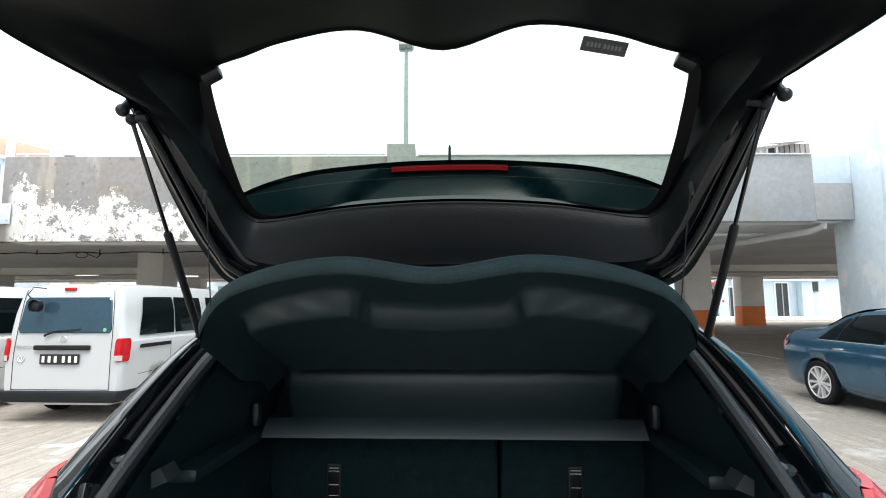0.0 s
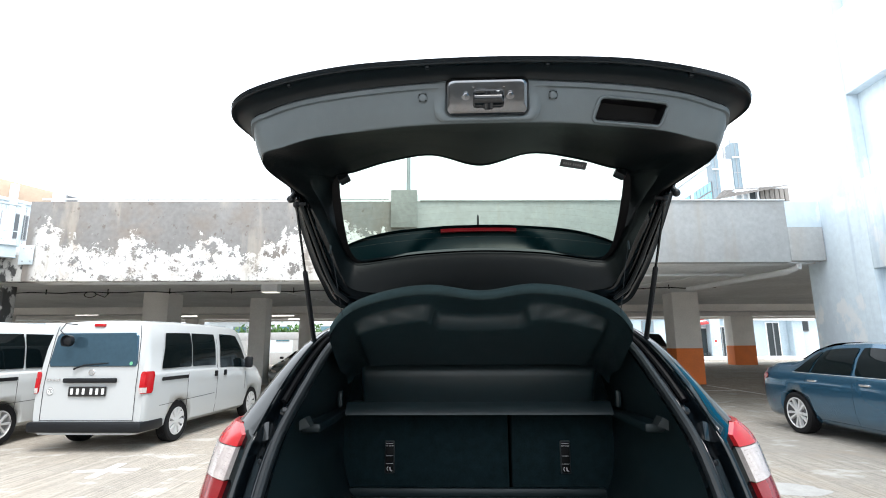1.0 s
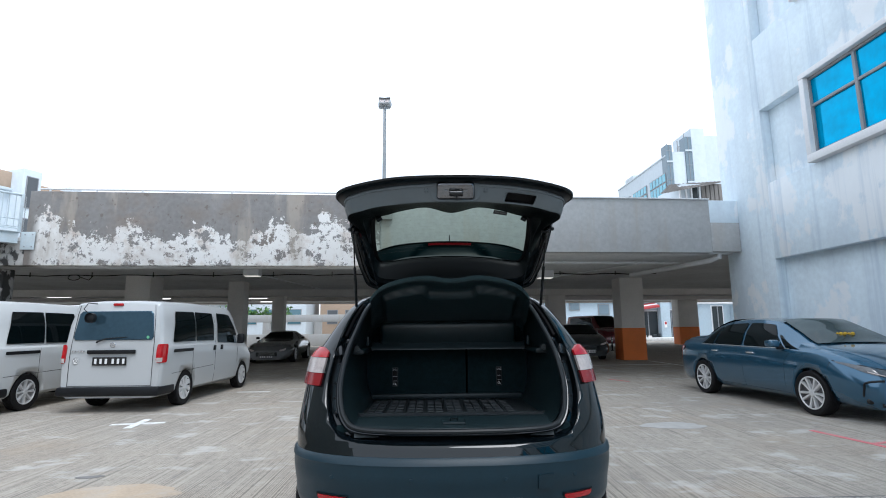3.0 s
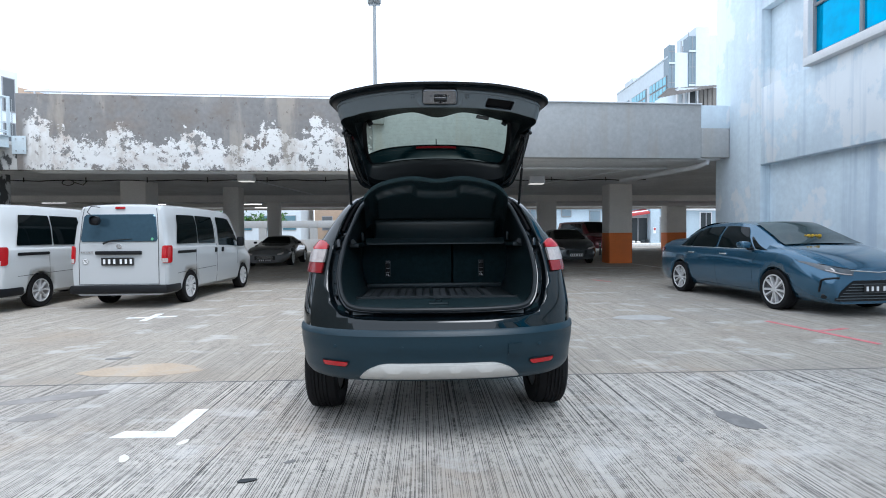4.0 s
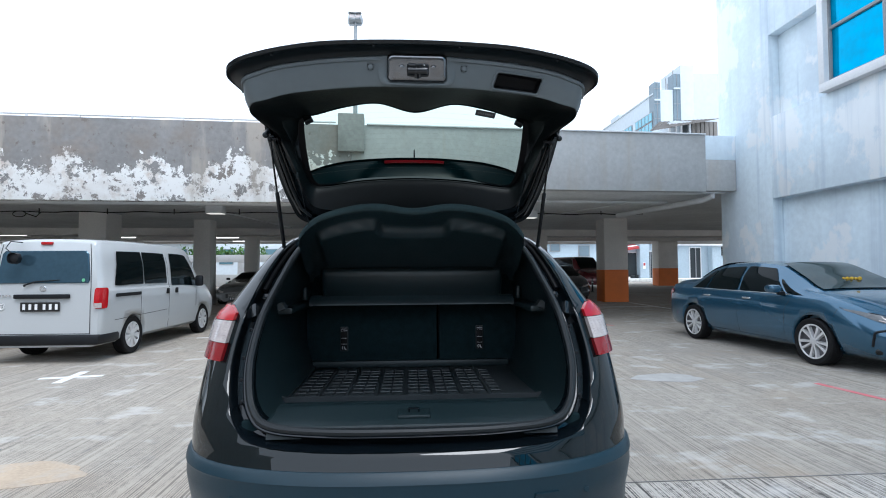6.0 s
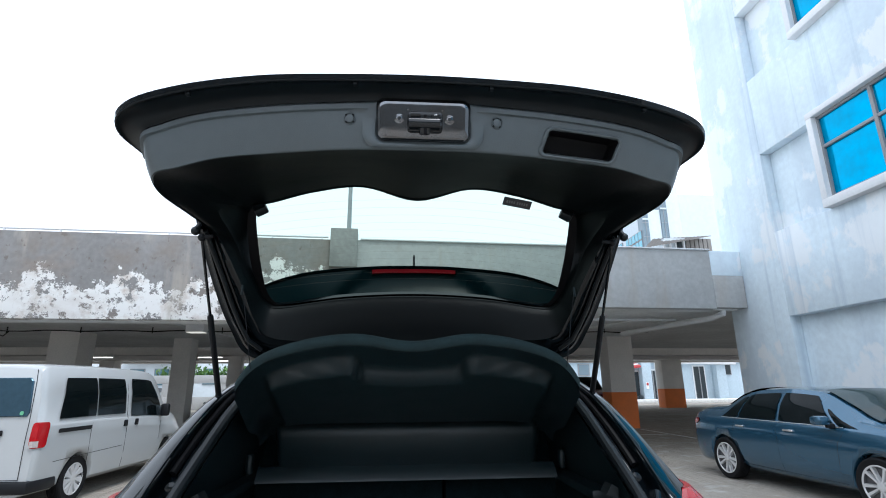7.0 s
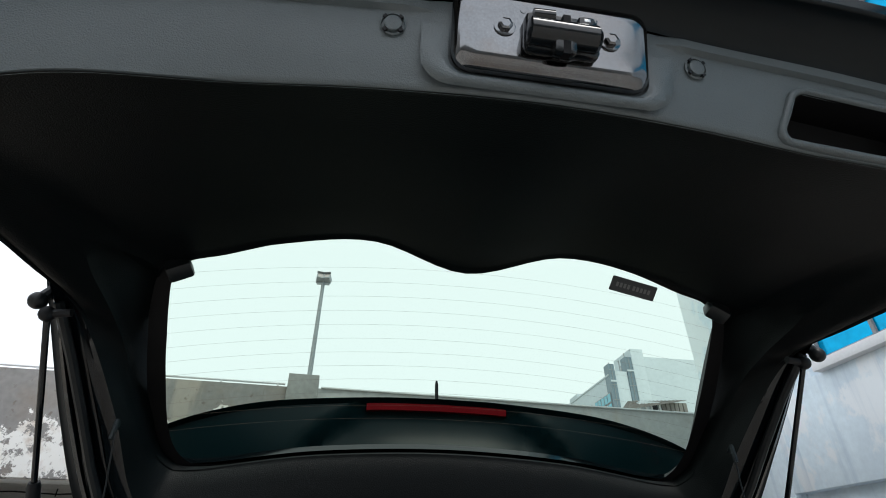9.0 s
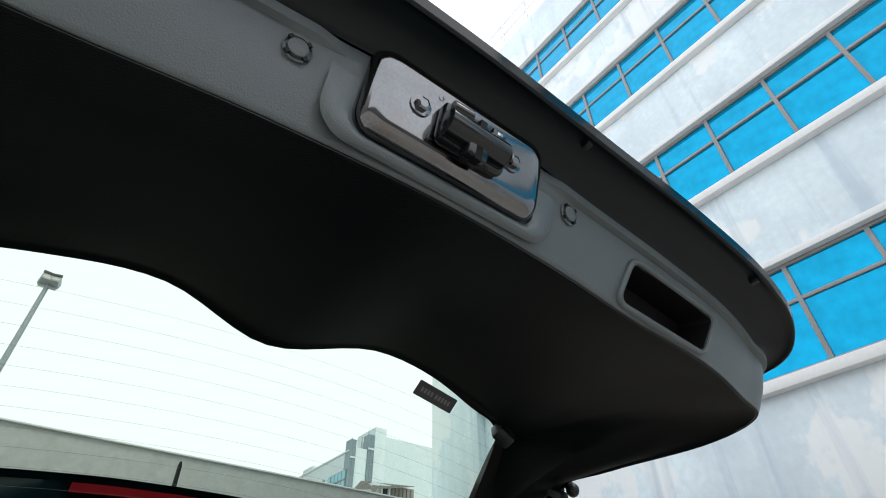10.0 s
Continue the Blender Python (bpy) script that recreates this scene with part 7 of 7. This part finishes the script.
LEAF = mat("leaf", (0.06, 0.14, 0.025), 0.6, vary=0.4, scale=3)
hedge = bmesh.new()
for k in range(420):
    x, y, z = random.uniform(-19, -12), random.uniform(40.9, 42), 2.45 + abs(random.gauss(0, 0.35))
    r = random.uniform(0.1, 0.25)
    m = Matrix.Translation((x, y, z)) @ Euler((random.uniform(0, 6), random.uniform(0, 6), random.uniform(0, 6))).to_matrix().to_4x4()
    hedge.faces.new([hedge.verts.new(m @ Vector(p)) for p in ((-r, 0, 0), (0, r * 0.5, 0.03), (r, 0, 0), (0, -r * 0.5, 0.03))])
tagged(part("shrubs", hedge, LEAF), "green shrubs above the far white wall", "shrubs", kind="stuff")
tagged(part("planter", block(-20, -11, 40.9, 42.2, 2.1, 2.5, 0.02), GREY_PARAPET), "grey planter trough under the shrubs", "planter", kind="structure")
# Added behind the camera, unseen, so black paint mirrors less bright sky.
tagged(part("wall_unseen_behind", block(-16.3, 8, -16.3, -16, 0, 4.6, 0.02), CONCRETE), "unseen grey wall added behind the camera to darken reflections", "wall", kind="structure")
# Tall wall out of view, added to dim the sky on the left-hand ground.
tagged(part("wall_unseen_side", block(-16.3, -16, -16, 6.5, 0, 12, 0.02), CONCRETE), "unseen grey wall added at the side to block sky light", "wall", kind="structure")

bollard = thing("bollard", "thin black bollard with white bands beside the pillar", "bollard")
part("post", rod([(9.98, 26.0, 0), (9.98, 26.0, 0.74), (9.98, 26.0, 0.76)], [0.045, 0.045, 0.03], 12), BLACK_PLASTIC, bollard)
for z in (0.52, 0.64):
    part("band", rod([(9.98, 26.0, z), (9.98, 26.0, z + 0.06)], 0.047, 12), PLATE_WHITE, bollard)
part("foot", rod([(9.98, 26.0, 0), (9.98, 26.0, 0.04)], [0.10, 0.08], 12), BLACK_PLASTIC, bollard)

# ---- paint and marks on the ground ----
def marking(name, label, outline, material, z=0.004):
    bm = bmesh.new()
    rings = [[(x, y, 0.0005) for x, y in outline], [(x, y, z) for x, y in outline]]
    loft(bm, rings, True, True)
    return tagged(part(name, bm, material), label, "floor marking")


def strip(name, label, p, q, w, material):
    d = Vector((q[0] - p[0], q[1] - p[1])).normalized()
    s = Vector((-d.y, d.x)) * w / 2
    return marking(name, label, [(p[0] + s.x, p[1] + s.y), (p[0] - s.x, p[1] - s.y), (q[0] - s.x, q[1] - s.y), (q[0] + s.x, q[1] + s.y)], material)


marking("bay_corner_mark", "white painted corner mark of a parking bay", [(-2.07, 0.29), (-1.655, 0.28), (-1.66, 0.80), (-1.76, 0.80), (-1.77, 0.385), (-2.03, 0.40)], LINE_WHITE)
for cx, cy in ((-4.36, 5.2), (-8.2, 4.6)):
    cross = thing("cross_mark", "white painted cross on the car park floor", "floor marking", "painted crosses")
    for a in (10, 98):
        bm = block(-0.36, 0.36, -0.055, 0.055, 0.0005, 0.004 if a == 10 else 0.0055)
        ob = part("bar", bm, LINE_WHITE, cross)
        ob.matrix_basis = pose(cx, cy, 0, 0, 0, a)
strip("red_line", "faded red painted line on the floor", (4.72, 4.05), (4.95, 2.5), 0.075, LINE_RED)
strip("red_line", "faded red painted tick on the floor", (4.86, 3.28), (5.35, 3.42), 0.06, LINE_RED)
strip("red_line", "faded red painted tick on the floor", (4.45, 10.7), (4.72, 10.1), 0.08, LINE_RED)
strip("bay_line", "worn white bay line under the deck", (8.4, 17.6), (8.5, 14.2), 0.1, LINE_WHITE)
strip("bay_line", "worn white bay line under the deck", (2.6, 15.5), (8.4, 15.6), 0.09, LINE_WHITE)
strip("bay_line", "worn white bay line beside the van", (-4.3, 8.9), (-3.6, 8.9), 0.09, LINE_WHITE)
strip("bay_line", "worn white bay line on the floor", (-1.9, 5.3), (-1.3, 5.3), 0.09, LINE_WHITE)
PATCH = mat("pale_patch", (0.40, 0.388, 0.368), 0.9, vary=0.25, scale=4, dirt=(0.33, 0.315, 0.297), dirt_amount=0.95, dirt_scale=7)


def blot(name, label, cx, cy, rx, ry, turn, material, z=0.003, seed=1):
    rnd = random.Random(seed)
    ph = [rnd.uniform(0, 6.28) for _ in range(4)]
    out = []
    for k in range(36):
        a = 2 * math.pi * k / 36
        r = 1 + 0.12 * math.sin(2 * a + ph[0]) + 0.08 * math.sin(3 * a + ph[1]) + 0.05 * math.sin(7 * a + ph[2])
        x, y = rx * r * math.cos(a), ry * r * math.sin(a)
        c, s = math.cos(radians(turn)), math.sin(radians(turn))
        out.append((cx + c * x - s * y, cy + s * x + c * y))
    return marking(name, label, out, material, z)


blot("oil_stain", "dark damp oval stain on the floor", 2.0, 0.36, 0.085, 0.20, 16, STAIN, seed=3)
blot("floor_patch", "pale worn patch on the floor", 3.15, 4.5, 0.45, 0.22, 5, PATCH, seed=5)
blot("drain_mark", "small dark mark on the floor", -3.27, 2.445, 0.11, 0.05, 10, STAIN, seed=8)
DAMP = mat("damp_concrete", (0.21, 0.195, 0.18), 0.6, vary=0.25, scale=3, dirt=(0.33, 0.31, 0.29), dirt_amount=0.95, dirt_scale=4)
blot("damp_stain", "faint damp patch on the brushed concrete", -3.0, 1.15, 0.36, 0.10, 20, DAMP, 0.002, 21)
blot("damp_stain", "faint damp patch on the brushed concrete", -2.82, 0.70, 0.15, 0.07, 25, DAMP, 0.002, 27)
RUST = mat("rust_stain", (0.42, 0.335, 0.245), 0.85, vary=0.2, scale=3, dirt=(0.40, 0.37, 0.33), dirt_amount=0.95, dirt_scale=4)
blot("rust_stain", "pale brown stain on the brushed concrete", -2.75, 1.95, 0.55, 0.22, 8, RUST, 0.002, 33)
PAPER = mat("paper_scrap", (0.66, 0.63, 0.57), 0.8)
for x, y, r, sd in ((-1.567, 0.196, 0.034, 2), (-1.798, -0.019, 0.040, 4)):
    blot("paper_scrap", "torn pale paper scrap on the floor", x, y, r * 1.3, r * 0.7, 30 * sd, PAPER, 0.005, sd)
blot("rubber_scrap", "small black rubber scrap on the floor", -1.008, -0.322, 0.045, 0.02, 20, RUBBER, 0.006, 9)
for x, y, sd in ((-0.842, -0.109, 11), (1.32, -0.2, 13)):
    blot("tyre_spot", "small dark spot on the floor", x, y, 0.03, 0.018, sd * 20, STAIN, 0.003, sd)
strip("floor_joint", "dark expansion joint across the floor", (-14, 1.42), (14, 1.62), 0.008, STAIN)
strip("floor_joint", "thin dark saw cut along the floor", (-1.40, -3.5), (-1.24, 1.50), 0.006, STAIN)
